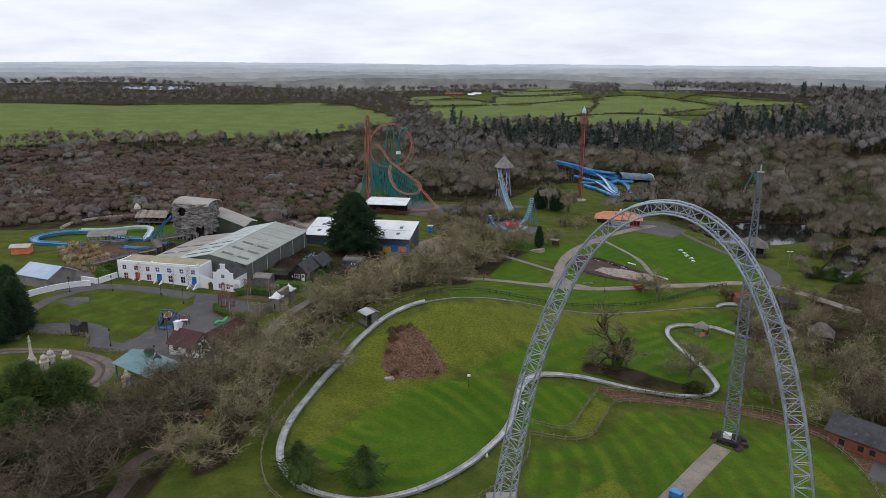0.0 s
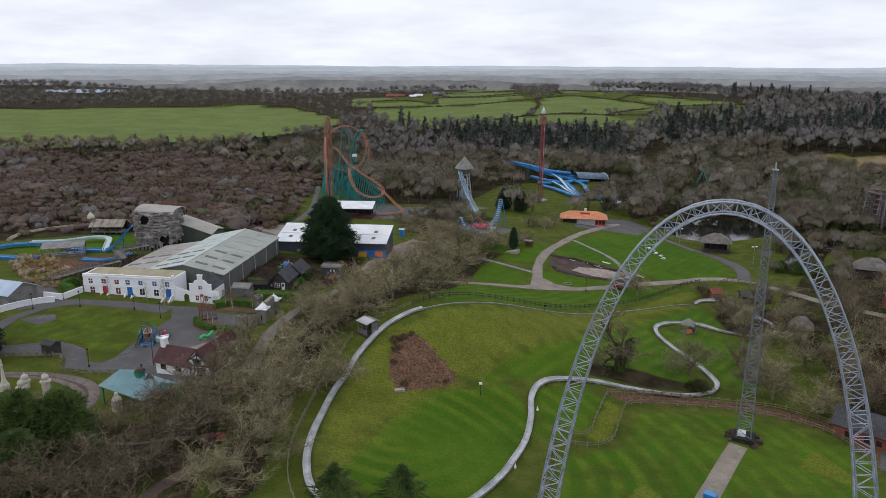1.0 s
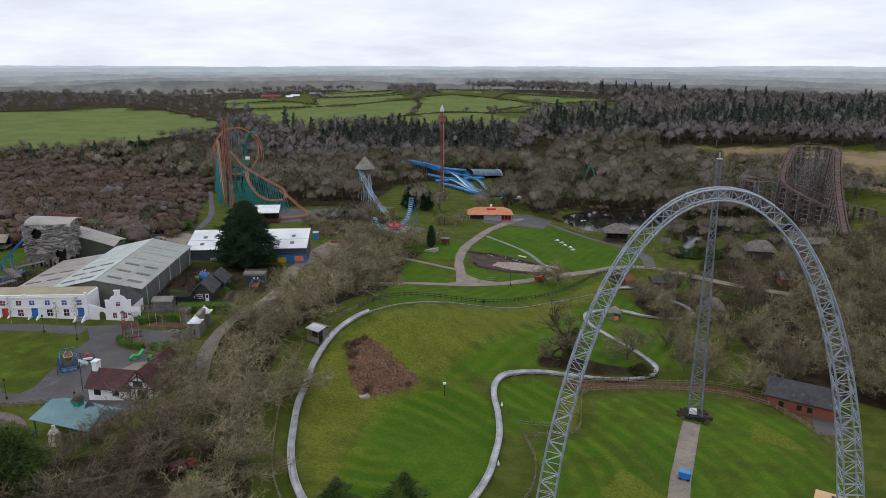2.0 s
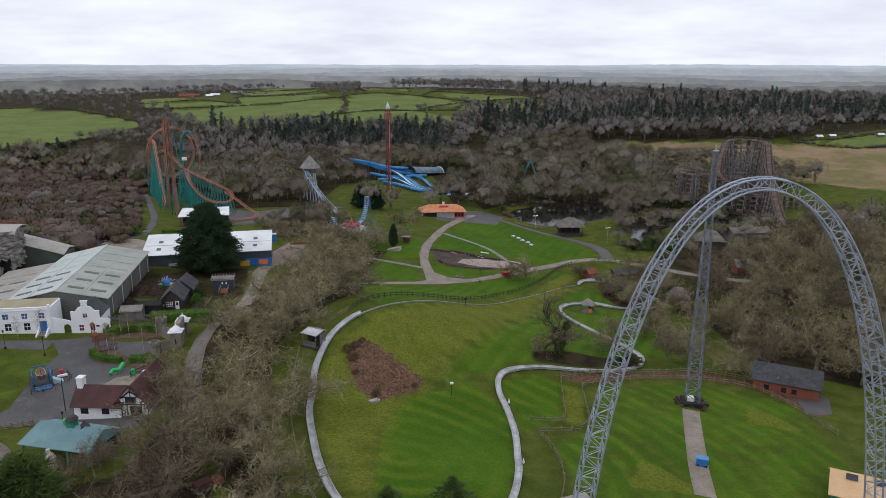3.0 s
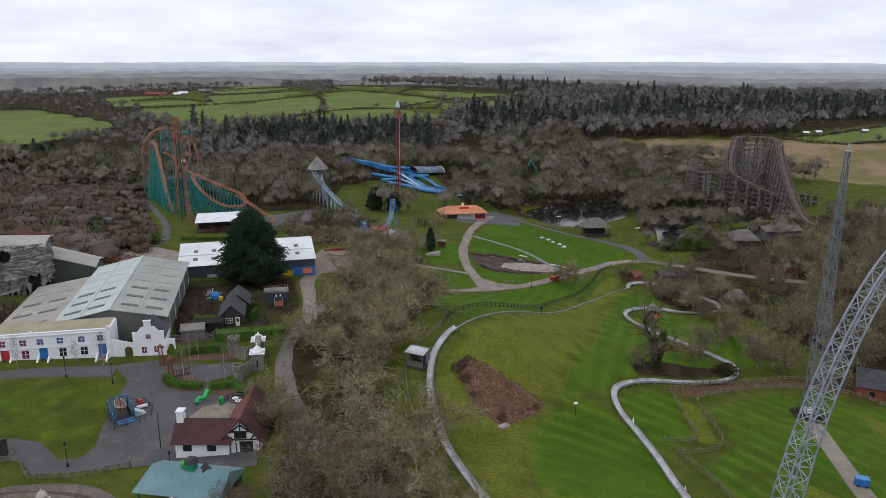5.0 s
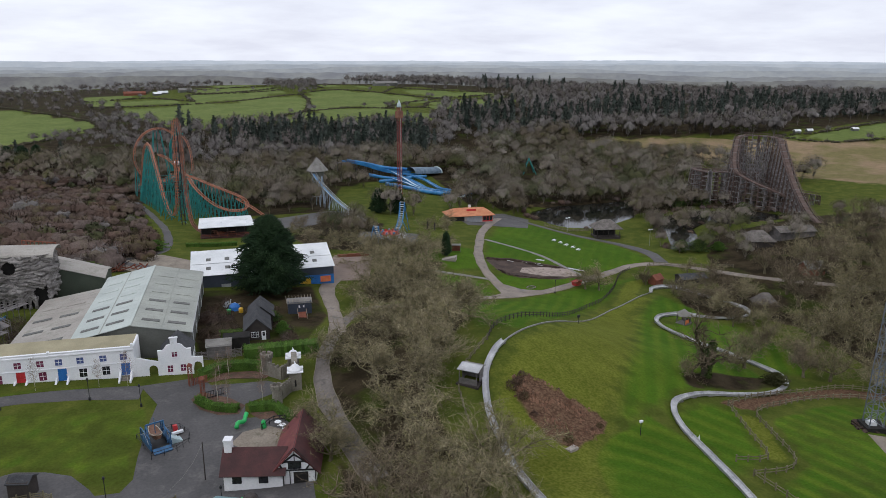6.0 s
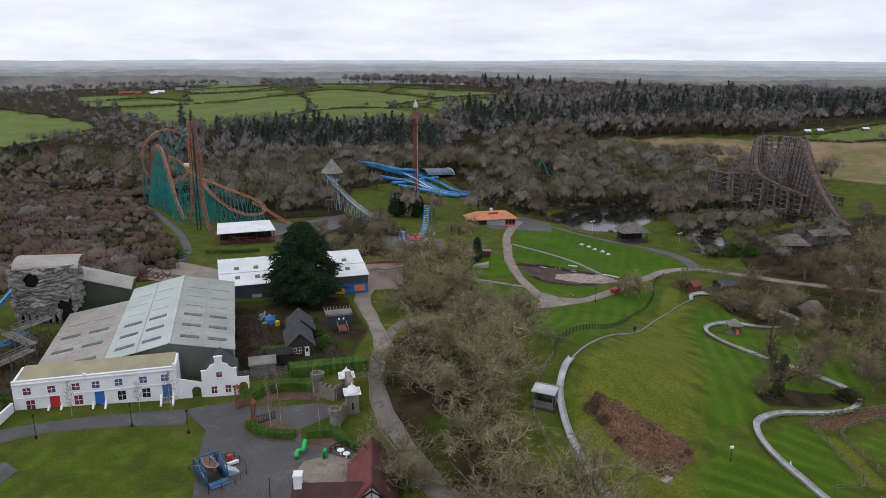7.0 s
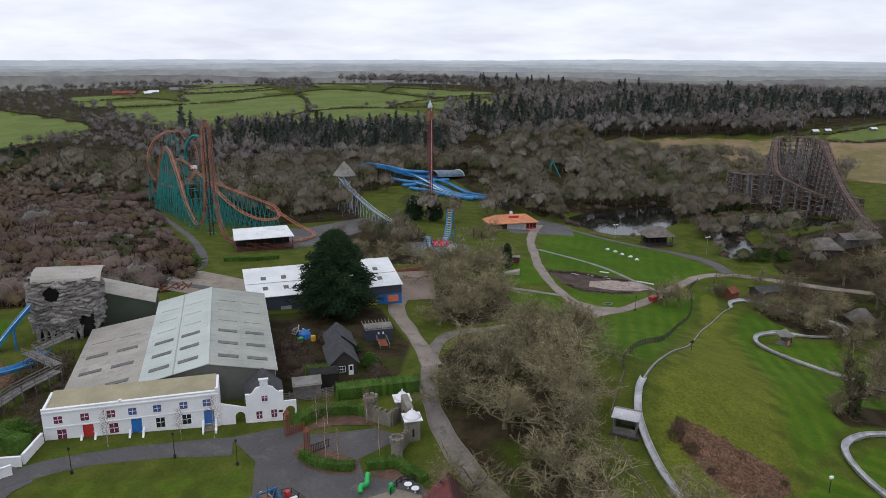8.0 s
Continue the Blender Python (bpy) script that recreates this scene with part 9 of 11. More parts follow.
def red_gate():
    root = thing("lattice_gate", "tall red lattice gate posts with low red panels", "gate", pose(-59.0, 172.6, gz(-59, 172), 0, 0, 10))
    for y in (-2.0, 4.6):
        g = part("gate_post", Builder().box(-.35, y - .35, -.2, -.25, y - .25, 4.0).box(.25, y - .35, -.2, .35, y - .25, 4.0).box(-.35, y + .25, -.2, -.25, y + .35, 4.0).box(.25, y + .25, -.2, .35, y + .35, 4.0), BRICK, root, "red lattice post")
        b = Builder()
        for k in range(8):
            z = k * .5
            b.beam((-.3, y - .3, z), (.3, y - .3, z + .5), .06)
            b.beam((-.3, y + .3, z + .5), (.3, y + .3, z), .06)
            b.beam((-.3, y - .3, z), (-.3, y + .3, z + .5), .06)
        part("lattice", b, BRICK, g)
        part("post_cap", Builder().lathe([(.6, 4.0), (.2, 4.5)], 4, 0, y), BRICK, g)
    b = Builder()
    for k in range(12):
        b.box(.4 + k * .28, -2.05, 0, .46 + k * .28, -1.98, 1.4)
    b.box(.4, -2.06, 1.3, 3.7, -1.97, 1.4).box(.4, -2.06, .2, 3.7, -1.97, .3)
    part("gate_leaf", b, BLACKMETAL, root)
    b = Builder()
    for k in range(9):
        b.box(.4 + k * .3, 4.55, 0, .58 + k * .3, 4.65, 1.5)
    part("gate_panel", b, BRICK, root)


red_gate()


def birch(k, x, y, s, label):
    r = np.random.default_rng(k + 300)
    g = gz(x, y)
    root = thing("birch_tree", label, "tree", Matrix.Translation((x, y, g)) @ Matrix.Diagonal((s, s, s, 1)), "young birches in the garden")
    part("trunk", Builder().tube([(0, 0, -.3), (.06, 0, 1.6), (-.05, .08, 3.2), (.03, 0, 5.0), (0, 0, 6.6)], [.07, .055, .045, .03, .012], 6), CREAM, root, "pale slender birch trunk")
    n = 330
    z = r.uniform(1.6, 6.4, n)
    a = r.uniform(0, 6.28, n)
    ln = (2.3 - np.abs(z - 3.2) * .45) * r.uniform(.4, 1, n)
    w = r.uniform(0, .6, n)[:, None]
    Pb = np.stack([0 * z, 0 * z, z], 1)
    d = np.stack([np.cos(a) * ln * .9, np.sin(a) * ln * .9, ln * .8], 1)
    v, f = spikes(Pb + d * w, Pb + d * (w + .45) + r.normal(0, .14, (n, 3)), .014)
    part("crown", mesh_from(v, f, "crown", REDTWIG), REDTWIG, root)


REDTWIG = material("reddish_birch_twigs", (0.16, 0.10, 0.075), (0.22, 0.15, 0.11), 0.6, 4, 0.9, 0, 0, 0.25)


def lamp_post(x, y, h=4.2, label="black street lamp beside the road", white=False):
    root = thing("street_lamp", label, "street lamp", pose(x, y, gz(x, y)), "park lamps")
    mt = GREYMETAL if white else BLACKMETAL
    part("pole", Builder().rod((0, 0, -.2), (0, 0, h), .06, .045, 6), mt, root)
    if white:
        part("arm", Builder().beam((-.7, 0, h), (.7, 0, h), .1), mt, root)
        for s in (-.7, .7):
            part("lamp_head", Builder().box(s - .4, -.2, h - .08, s + .4, .2, h + .18), WHITEWALL, root, "white lamp head")
    else:
        part("lantern", Builder().lathe([(.08, h), (.17, h + .1), (.2, h + .38), (.05, h + .55)], 6), BLACKMETAL, root, "dark lantern head")
        part("base", Builder().lathe([(.2, -.2), (.18, .5), (.1, .6)], 6), mt, root)


for x, y in ((-76.2, 177.4), (-89.4, 178.6), (-68.5, 172.2), (-99.5, 176.5), (-75, 146.2), (8.6, 207.6), (46.6, 215.6), (-61.4, 137)):
    lamp_post(x, y, 3.6)
lamp_post(108.4, 294.6, 6.0, "tall double-headed lamp beside the lake", True)
lamp_post(124.0, 261.6, 6.5, "tall double-headed lamp beside the lake", True)
lawn_lamp = thing("lawn_lamp", "slim dark post with small white floodlight on grass", "lamp", pose(2.9, 129.9, gz(2.9, 129.9)))
part("pole", Builder().rod((0, 0, -.2), (0, 0, 2.4), .07, .05, 6), BLACKMETAL, lawn_lamp)
part("lamp_head", Builder().box(-.28, -.16, 2.3, .28, .16, 2.62), WHITEWALL, lawn_lamp, "small white floodlight")


def wire_pole():
    root = thing("telegraph_pole", "dark timber pole with a slack wire", "pole", pose(-62.2, 146.0, gz(-62, 146)))
    part("pole", Builder().rod((0, 0, -.3), (0, 0, 6.0), .09, .07, 6), DARKWOOD, root)
    part("wire", Builder().tube([(0, 0, 5.8), (-1.6, -2.6, 4.8), (-3.4, -5.2, 4.4), (-5.4, -8.0, 4.6)], .025, 4), GREYROOF, root)


wire_pole()
for k, (x, y) in enumerate(((-54.6, 178.6), (-53.0, 178.0), (-56.6, 168.6), (-55.2, 167.2), (-47.4, 175.2), (-49.8, 164.6), (-74.6, 182.0), (-84.5, 184.0), (-70.0, 180.6))):
    birch(k, x, y, 0.8 + 0.12 * (k % 3), "slender young birch with reddish bare twigs")


# ---- lawn details ----
def lawn_things():
    for k, (x, y) in enumerate(((88.0, 275.4), (88.4, 271.6), (88, 267.4), (88.6, 263.8), (88, 259.8))):
        root = thing("picnic_table", "white picnic table with benches on the lawn", "picnic table", pose(x, y, gz(x, y), 0, 0, 25 + k * 4) @ Matrix.Scale(0.8, 4), "picnic tables")
        part("tabletop", Builder().box(-1.0, -.4, .7, 1.0, .4, .78), WHITEWALL, root)
        for s in (-.75, .75):
            part("bench", Builder().box(-1.0, s - .14, .42, 1.0, s + .14, .48), WHITEWALL, root)
        for s in (-.7, .7):
            part("leg", Builder().beam((s, -.7, 0), (s, -.1, .7), .09).beam((s, .7, 0), (s, .1, .7), .09), WHITEWALL, root)
    root = thing("waste_skip", "red steel skip beside the cleared site", "skip", pose(58.6, 221.2, gz(58.6, 221), 0, 0, 20))
    part("body", Builder().hexa([(-1.2, -.8, .15), (1.2, -.8, .15), (1.2, .8, .15), (-1.2, .8, .15)], [(-1.7, -.9, 1.5), (1.7, -.9, 1.5), (1.7, .9, 1.5), (-1.7, .9, 1.5)]), RED, root)
    part("rim", Builder().box(-1.8, -1.0, 1.5, 1.8, -.85, 1.62).box(-1.8, .85, 1.5, 1.8, 1.0, 1.62), BRICK, root)
    part("contents", Builder().box(-1.4, -.8, 1.2, 1.4, .8, 1.4), DARK, root)
    solid("flower_bed_ring", Builder().tube([(1.4 * math.cos(a), 1.0 * math.sin(a), .15) for a in np.linspace(0, 2 * math.pi, 17)], .16, 5), STONE, "low oval stone ring on the lawn", "flower bed", m=pose(42.5, 222, gz(42.5, 222)))
    for pts in (((61, 247.5), (63.5, 246.0)), ((67.4, 237.6), (71.6, 234.4))):
        p, q = pts
        solid("plank", Builder().beam((*p, gz(*p) + .2), (*q, gz(*q) + .2), .5, .22), WHITESHEET, "pale plank lying on the grass", "plank")
    r = np.random.default_rng(21)
    b = Builder()
    for line, w, n, top in (([(43.5, 250), (47, 248.4), (52, 247.4), (57, 242.8), (63.5, 238.4)], 1.3, 640, 0.5), ([(41.2, 238), (43, 233.4), (50, 229.6), (57, 228.6)], 0.7, 280, 0.35)):
        P = curve_through(line, 0.25)
        for k in range(n):
            i = r.integers(0, len(P))
            off = r.normal(0, 1, 2)
            x, y = P[i] + off * w * 0.7
            s = r.uniform(.08, .36) * (1.25 if k % 9 == 0 else 0.8)
            j = r.uniform(.5, 1.3, 8)
            z = gz(x, y) + top * math.exp(-(off ** 2).sum() * 0.7) * (0.7 + 0.3 * math.sin(i * 0.21))
            b.hexa([(x - s * j[0], y - s * j[1], z - .9), (x + s * j[2], y - s * j[3], z - .9), (x + s * j[4], y + s * j[5], z - .9), (x - s * j[6], y + s * j[7], z - .9)],
                   [(x - s * j[5] * .6, y - s * j[4] * .5, z + s * .5 * j[0]), (x + s * j[6] * .5, y - s * j[7] * .6, z + s * .5 * j[2]), (x + s * j[0] * .6, y + s * j[1] * .5, z + s * .5 * j[4]), (x - s * j[3] * .5, y + s * j[2] * .6, z + s * .5 * j[6])])
    solid("rubble_bank", b, MUD, "dark heap of mud and broken stone", "rubble heap", kind="stuff")
    b = Builder()
    for k in range(7):
        t = r.uniform(0, 1)
        x, y = 45 + 17 * t + r.normal(0, .6), 249 - 10 * t + r.normal(0, .6)
        b.beam((x, y, gz(x, y) + .3), (x + r.uniform(-2.4, 2.4), y + r.uniform(-2, 1), gz(x, y) + r.uniform(.4, 1.2)), .11)
    solid("broken_timber", b, WHITESHEET, "pale broken boards in the mud heap", "debris", kind="stuff")
    # planted mound on the hillside
    n = 1900
    xs, ys = r.uniform(-14.8, 0, n), r.uniform(126.5, 147, n)
    heap = np.sin(xs * 1.1 + 1) + np.sin(ys * 0.9 + xs * 0.5) + np.sin(ys * 2.1 - xs * 1.3) * 0.6
    ok = inside(BARE[0], xs, ys) + 0.8 * np.sin(xs * 2 + ys * 1.3) < -0.2
    b = Builder()
    for x, y, h in zip(xs[ok], ys[ok], heap[ok]):
        if h < -0.5:
            continue
        s = r.uniform(.08, .34) * (0.7 + 0.25 * h)
        j = r.uniform(.55, 1.3, 6)
        b.hexa([(x - s * j[0], y - s * j[1], gz(x, y) - .1), (x + s * j[2], y - s * j[3], gz(x, y) - .1), (x + s * j[4], y + s * j[5], gz(x, y) - .1), (x - s * j[3], y + s * j[2], gz(x, y) - .1)],
               [(x - s * j[0] * .4, y - s * j[5] * .3, gz(x, y) + s * j[1] + .12 * h), (x + s * j[2] * .3, y - s * j[0] * .4, gz(x, y) + s * j[4] * .7 + .12 * h), (x + s * j[1] * .3, y + s * j[5] * .3, gz(x, y) + s * j[2] * .8 + .12 * h), (x - s * j[4] * .3, y + s * j[3] * .4, gz(x, y) + s * j[0] * .6 + .12 * h)])
    solid("earth_clods", b, EARTH, "brown clods and roots on a bare bank", "earth", kind="stuff")
    solid("stone_slab", Builder().box(-.9, -.5, -.1, .9, .5, .35), CONCRETE, "pale stone slab at the foot of a bare bank", "stone", m=pose(-12.4, 127.6, gz(-12.4, 127.6), 0, 0, 15))
    v, f = [], []
    k = 0
    for x, y, s in [(-13, 143.4, 1.1), (-11.4, 144.4, 0.9), (-12.8, 140.6, 0.9), (-13.4, 136.4, 0.6), (-11.5, 129.6, 0.8), (-9.6, 146, 0.7), (-3.4, 132.4, 0.5)]:
        bv, bf, _ = bush(int(abs(x * 7)), 420, .05, 1.8, 1.3, 0.7, False)
        v.append(bv * s + np.array([x, y, gz(x, y)]))
        f.append(bf + k)
        k += len(bv)
    tagged(new("bank_shrubs", mesh_from(np.concatenate(v), np.concatenate(f), "bank_shrubs", SCRUBTWIG)), "low brown shrubs on a bare bank", "shrubs", kind="stuff")
    root = thing("generator_box", "blue machine box beside the concrete path", "machine", pose(34.6, 99.6, gz(34.6, 99.6), 0, 0, -40))
    part("body", Builder().box(-.9, -.6, .2, .9, .6, 1.3), BLUE, root)
    part("lid", Builder().box(-.95, -.65, 1.3, .95, .65, 1.45), SLIDEBLUE, root)
    for s in (-.6, .6):
        part("wheel", Builder().rod((s, -.66, .22), (s, .66, .22), .22, n=10), BLACKMETAL, root)
    for x, y in ((44, 297.3), (45.6, 294.4)):
        solid("carved_post", Builder().lathe([(.28, 0), (.22, 1.0), (.34, 1.6), (.2, 2.2), (.3, 2.7), (.1, 3.1)], 7), DARKWOOD, "dark carved timber post beside a path", "post", m=pose(x, y, gz(x, y)))
    solid("warning_marker", Builder().lathe([(.25, 0), (.25, .1), (.03, .9)], 4), WHITEWALL, "small white marker cone beside the bobsleigh run", "marker", m=pose(5.5, 106.2, gz(5.5, 106)))
    solid("warning_marker", Builder().lathe([(.25, 0), (.25, .1), (.03, .9)], 4), WHITEWALL, "small white marker cone beside the bobsleigh run", "marker", m=pose(13.4, 127.4, gz(13.4, 127.4)))
    g = gz(20, 168.6)
    solid("signal_post", Builder().rod((0, 0, -.2), (0, 0, 1.9), .07).box(-.35, -.1, 1.5, .35, .1, 2.1), BLACKMETAL, "black signal post on the hilltop", "signal post", m=pose(25, 176, gz(25, 176)))
    solid("concrete_ramp", Builder().upright([(-2.4, 0), (2.4, 0), (2.4, 1.4), (-2.4, .2)][::-1], -1.4, 1.4), CONCRETE, "pale concrete wedge beside a dark cypress", "ramp", m=pose(29, 249.5, gz(29, 249.5), 0, 0, -35))
    solid("low_brick_wall", Builder().box(-5.5, -.3, -.3, 5.5, .3, 1.0), BRICK, "low red brick wall along the gravel yard", "wall", kind="structure", m=pose(0.5, 258.6, gz(0, 258), 0, 0, -8))
    root = thing("portable_toilet", "blue portable toilet cabin beside a tree", "cabin", pose(-9.5, 266, gz(-9.5, 266), 0, 0, -10))
    part("body", Builder().box(-.9, -.9, 0, .9, .9, 2.5), SLIDEBLUE, root)
    part("roof", Builder().box(-1, -1, 2.5, 1, 1, 2.7), PALEBLUE, root)
    part("door", Builder().box(-.5, -.95, .1, .5, -.9, 2.2), BLUE, root)
    root = thing("bus_shelter", "small timber shelter beside the path", "shelter", pose(36.5, 259, gz(36, 259), 0, 0, -30))
    part("roof", Builder().box(-1.6, -1.2, 2.3, 1.6, 1.2, 2.5), GREYROOF, root)
    part("back", Builder().box(-1.4, 1.0, 0, 1.4, 1.1, 2.3), BRICK, root)
    for s in (-1.4, 1.4):
        part("post", Builder().box(s - .08, -1.0, 0, s + .08, -.85, 2.3), OLDWOOD, root)


    solid("tarpaulin_heap", Builder().lathe([(1.5, 0), (1.3, .9), (.7, 1.5), (.1, 1.7)], 7), BLUE, "crumpled blue tarpaulin over a heap", "tarpaulin", m=pose(-44.6, 216.4, gz(-44.6, 216.4)))
    solid("yellow_drum", Builder().lathe([(.5, 0), (.55, .6), (.5, 1.1), (.1, 1.15)], 10), YELLOW, "battered yellow plastic drum beside a tarpaulin", "drum", m=pose(-43.6, 213.8, gz(-43.6, 213.8)))
    solid("green_bin", Builder().hexa([(-.4, -.4, 0), (.4, -.4, 0), (.4, .4, 0), (-.4, .4, 0)], [(-.5, -.5, 1.1), (.5, -.5, 1.1), (.5, .5, 1.1), (-.5, .5, 1.1)]), BRIGHTGREEN, "dull green waste bin behind the warehouse", "bin", m=pose(-46.4, 213.6, gz(-46, 213)))
    b = Builder()
    for k in range(16):
        x, y = r.uniform(-46.5, -43), r.uniform(217.5, 220.5)
        b.beam((x, y, gz(x, y) + .2), (x + r.uniform(-1, 1), y + r.uniform(-1, 1), gz(x, y) + r.uniform(.4, 1.3)), .2)
    solid("scrap_heap", b, GREYMETAL, "heap of grey scrap metal and frames", "scrap", kind="stuff")
    b = Builder()
    for k in range(26):
        x, y = r.uniform(-74, -60), r.uniform(262, 267)
        b.beam((x, y, gz(x, y) + .3), (x + r.uniform(-2.6, 2.6), y + r.uniform(-1, 1), gz(x, y) + r.uniform(.5, 2.0)), .28)
    solid("dismantled_track", b, BRICK, "rusty red dismantled ride parts on grass", "scrap", kind="stuff")


lawn_things()


# ---- model village domes and small train ----
def model_village():
    for x, y, h in ((-77.0, 132.2, 5.0), (-79.9, 129.5, 5.2), (-83.4, 137.6, 2.6)):
        root = thing("domed_kiosk", "small cream domed folly with finial", "folly", pose(x, y, gz(x, y)), "cream follies")
        part("drum", Builder().lathe([(.78, -.3), (.72, h - 1.5), (.98, h - 1.4), (.98, h - 1.1), (.66, h - 1.1), (.62, h - .8)], 10), CREAM, root)
        part("dome", Builder().lathe([(.64, h - .8), (.68, h - .45), (.5, h - .05), (.14, h + .15), (.08, h + .3), (.02, h + .5)], 10), CREAM, root, soft=True)
        part("doorway", Builder().box(-.25, -.82, 0, .25, -.7, 1.1), DARK, root)
    root = thing("slim_tower", "slender cream spire on a stepped base", "tower", pose(-86.4, 136.0, gz(-86.4, 136)))
    part("base", Builder().lathe([(.95, -.3), (.9, 1.4), (.6, 1.8), (.34, 2.8)], 8), CREAM, root)
    part("spire", Builder().lathe([(.32, 2.8), (.2, 5.0), (.34, 5.2), (.16, 5.6), (.2, 6.1), (.04, 6.6)], 8), CREAM, root)
    solid("low_folly_wall", Builder().tube([(x, y, gz(x, y) + .5) for x, y in curve_through([(-77.6, 131.6), (-78.2, 130.2), (-79.6, 129.8)], .4)], .55, 5), CREAM, "curved cream folly wall", "wall")
    ribbon("path", [(-98, 141.6), (-90, 143), (-81.5, 142.2), (-76, 140), (-71.4, 136), (-69.4, 130), (-70, 122)], [2.6, 2.8, 3.2, 4.6, 4.8, 4.2, 3.4], LOOPROAD, "worn pale loop road with a dark centre groove", 0.075)
    ribbon("groove", [(-97.5, 141.4), (-90, 142.8), (-81.7, 142), (-76.3, 139.8), (-71.7, 135.8), (-69.7, 130), (-70.2, 123)], [0.5, 0.5, 0.6, 0.7, 0.7, 0.6], LITTERPATH, "dark wheel groove along the loop road", 0.1, category="groove")
    ribbon("miniature_railway", [(-70, 118), (-62, 113.2), (-54, 110.2), (-47, 109.8), (-41, 108)], [1.1, 1.1], LITTERPATH, "narrow miniature railway bed under oaks", 0.09, category="railway")
    ribbon("path", [(-40, 101), (-43.5, 97.5), (-46.6, 93.5), (-45.4, 88), (-46, 78)], [3.0, 3.4, 3.4], LITTERPATH, "muddy brown woodland path", 0.06)
    root = thing("miniature_train", "small dark red miniature train under an oak", "train", pose(-40.6, 106.2, gz(-40, 106), 0, 0, 25))
    part("carriage", Builder().box(-2.2, -.7, .3, 0, .7, 1.5), MAROON, root)
    part("engine", Builder().box(.2, -.6, .3, 1.6, .6, 1.1).lathe([(.4, 1.1), (.35, 1.5)], 10, .6, 0), BRICK, root)
    for s in (-1.7, -.5, .6, 1.3):
        part("wheel", Builder().rod((s, -.75, .28), (s, .75, .28), .28, n=10), BLACKMETAL, root)
    hut("play_shelter", "dark boarded play shelter beside the lawn", "shelter", -84.9, 152.4, -25, 2.8, 2.4, 2.6, 3.0, DARKWOOD, SLATE, 0.2)


model_village()


# ---- teepee swing, farms and lake edge ----
def swing_frame():
    root = thing("giant_swing", "green A-shaped swing ride frame above bare trees", "ride frame", pose(176, 429, gz(176, 429)))
    for a in range(4):
        c, s = math.cos(a * 1.571 + .4), math.sin(a * 1.571 + .4)
        part("leg", Builder().rod((6 * c, 6 * s, -.5), (0, 0, 9.2), .34, .26, 6), TEAL, root)
    part("hub", Builder().lathe([(.6, 8.8), (.6, 9.7)], 8), TEAL, root)


swing_frame()
for k, (x, y, a) in enumerate(((134, 400, 10), (130, 403, 30), (139, 398, -8))):
    solid("pedal_boat", Builder().box(-2, -1, 0, 2, 1, .9).box(-1.2, -.8, .9, .6, .8, 1.5), RED, "red stored pedal boat on grass", "boat", "stored boats", m=pose(x, y, gz(x, y), 0, 0, a))
solid("lake_gauge", Builder().box(-3, -.15, -.6, 3, .15, .9), OLDWOOD, "short timber revetment at the pond edge", "revetment", m=pose(140, 262, gz(140, 262), 0, 0, 50))
for x, y, a, w, d, lab in ((-4, 1074, 5, 26, 8, "brown brick farmhouse among bare trees"), (20, 1044, 12, 9, 7, "pale farm shed beside the farmhouse"), (29, 1060, -8, 12, 7, "pale farm barn beyond the fields"), (58, 1076, 8, 16, 9, "long dark farm shed"), (313, 1004, 6, 34, 10, "long grey barn beside a wood"),
                            (434, 441, -20, 4.5, 3.5, "pale field shed at the wood edge"), (443, 437, -20, 4.5, 3.5, "pale field shed at the wood edge"), (472, 419, -20, 4.5, 3.5, "pale field shed at the wood edge"), (-240, 1500, -3, 30, 9, "far farm shed among trees")):
    hut("farm_building", lab, "farm building", x, y, a, w, d, 0.25 * d + 0.6, 0.5 * d + 0.8, BRICK if "brick" in lab else SHEDWALL, BRICK if "brick" in lab else WHITESHEET if "pale" in lab else GREYROOF, 0.4)


def panel_rows():
    """Tilted rows of panels in a field below the far hill."""
    root = thing("solar_farm", "slanting rows of grey-white panels in a far field", "solar farm", pose(-520, 1300, gz(-520, 1300), 0, 0, 62))
    for k in range(7):
        x0, y0 = -20 + k * 4, -54 + k * 18
        z = [gz(-520 + math.cos(1.082) * u - math.sin(1.082) * y0, 1300 + math.sin(1.082) * u + math.cos(1.082) * y0) - gz(-520, 1300) for u in (x0 - 45, x0 + 45)]
        part("panel_row", Builder().pane((x0 - 45, y0 - 3.5, z[0] + 1.0), (x0 + 45, y0 - 3.5, z[1] + 1.0), (x0 + 45, y0 + 3.5, z[1] + 4.2), (x0 - 45, y0 + 3.5, z[0] + 4.2), 0.25), BLUEROOF, root)


panel_rows()
# ---- woods ----
def in_any(polys, x, y, grow=0.0):
    return any(float(inside(p, np.array([x]), np.array([y]))[0]) < grow for p in polys)


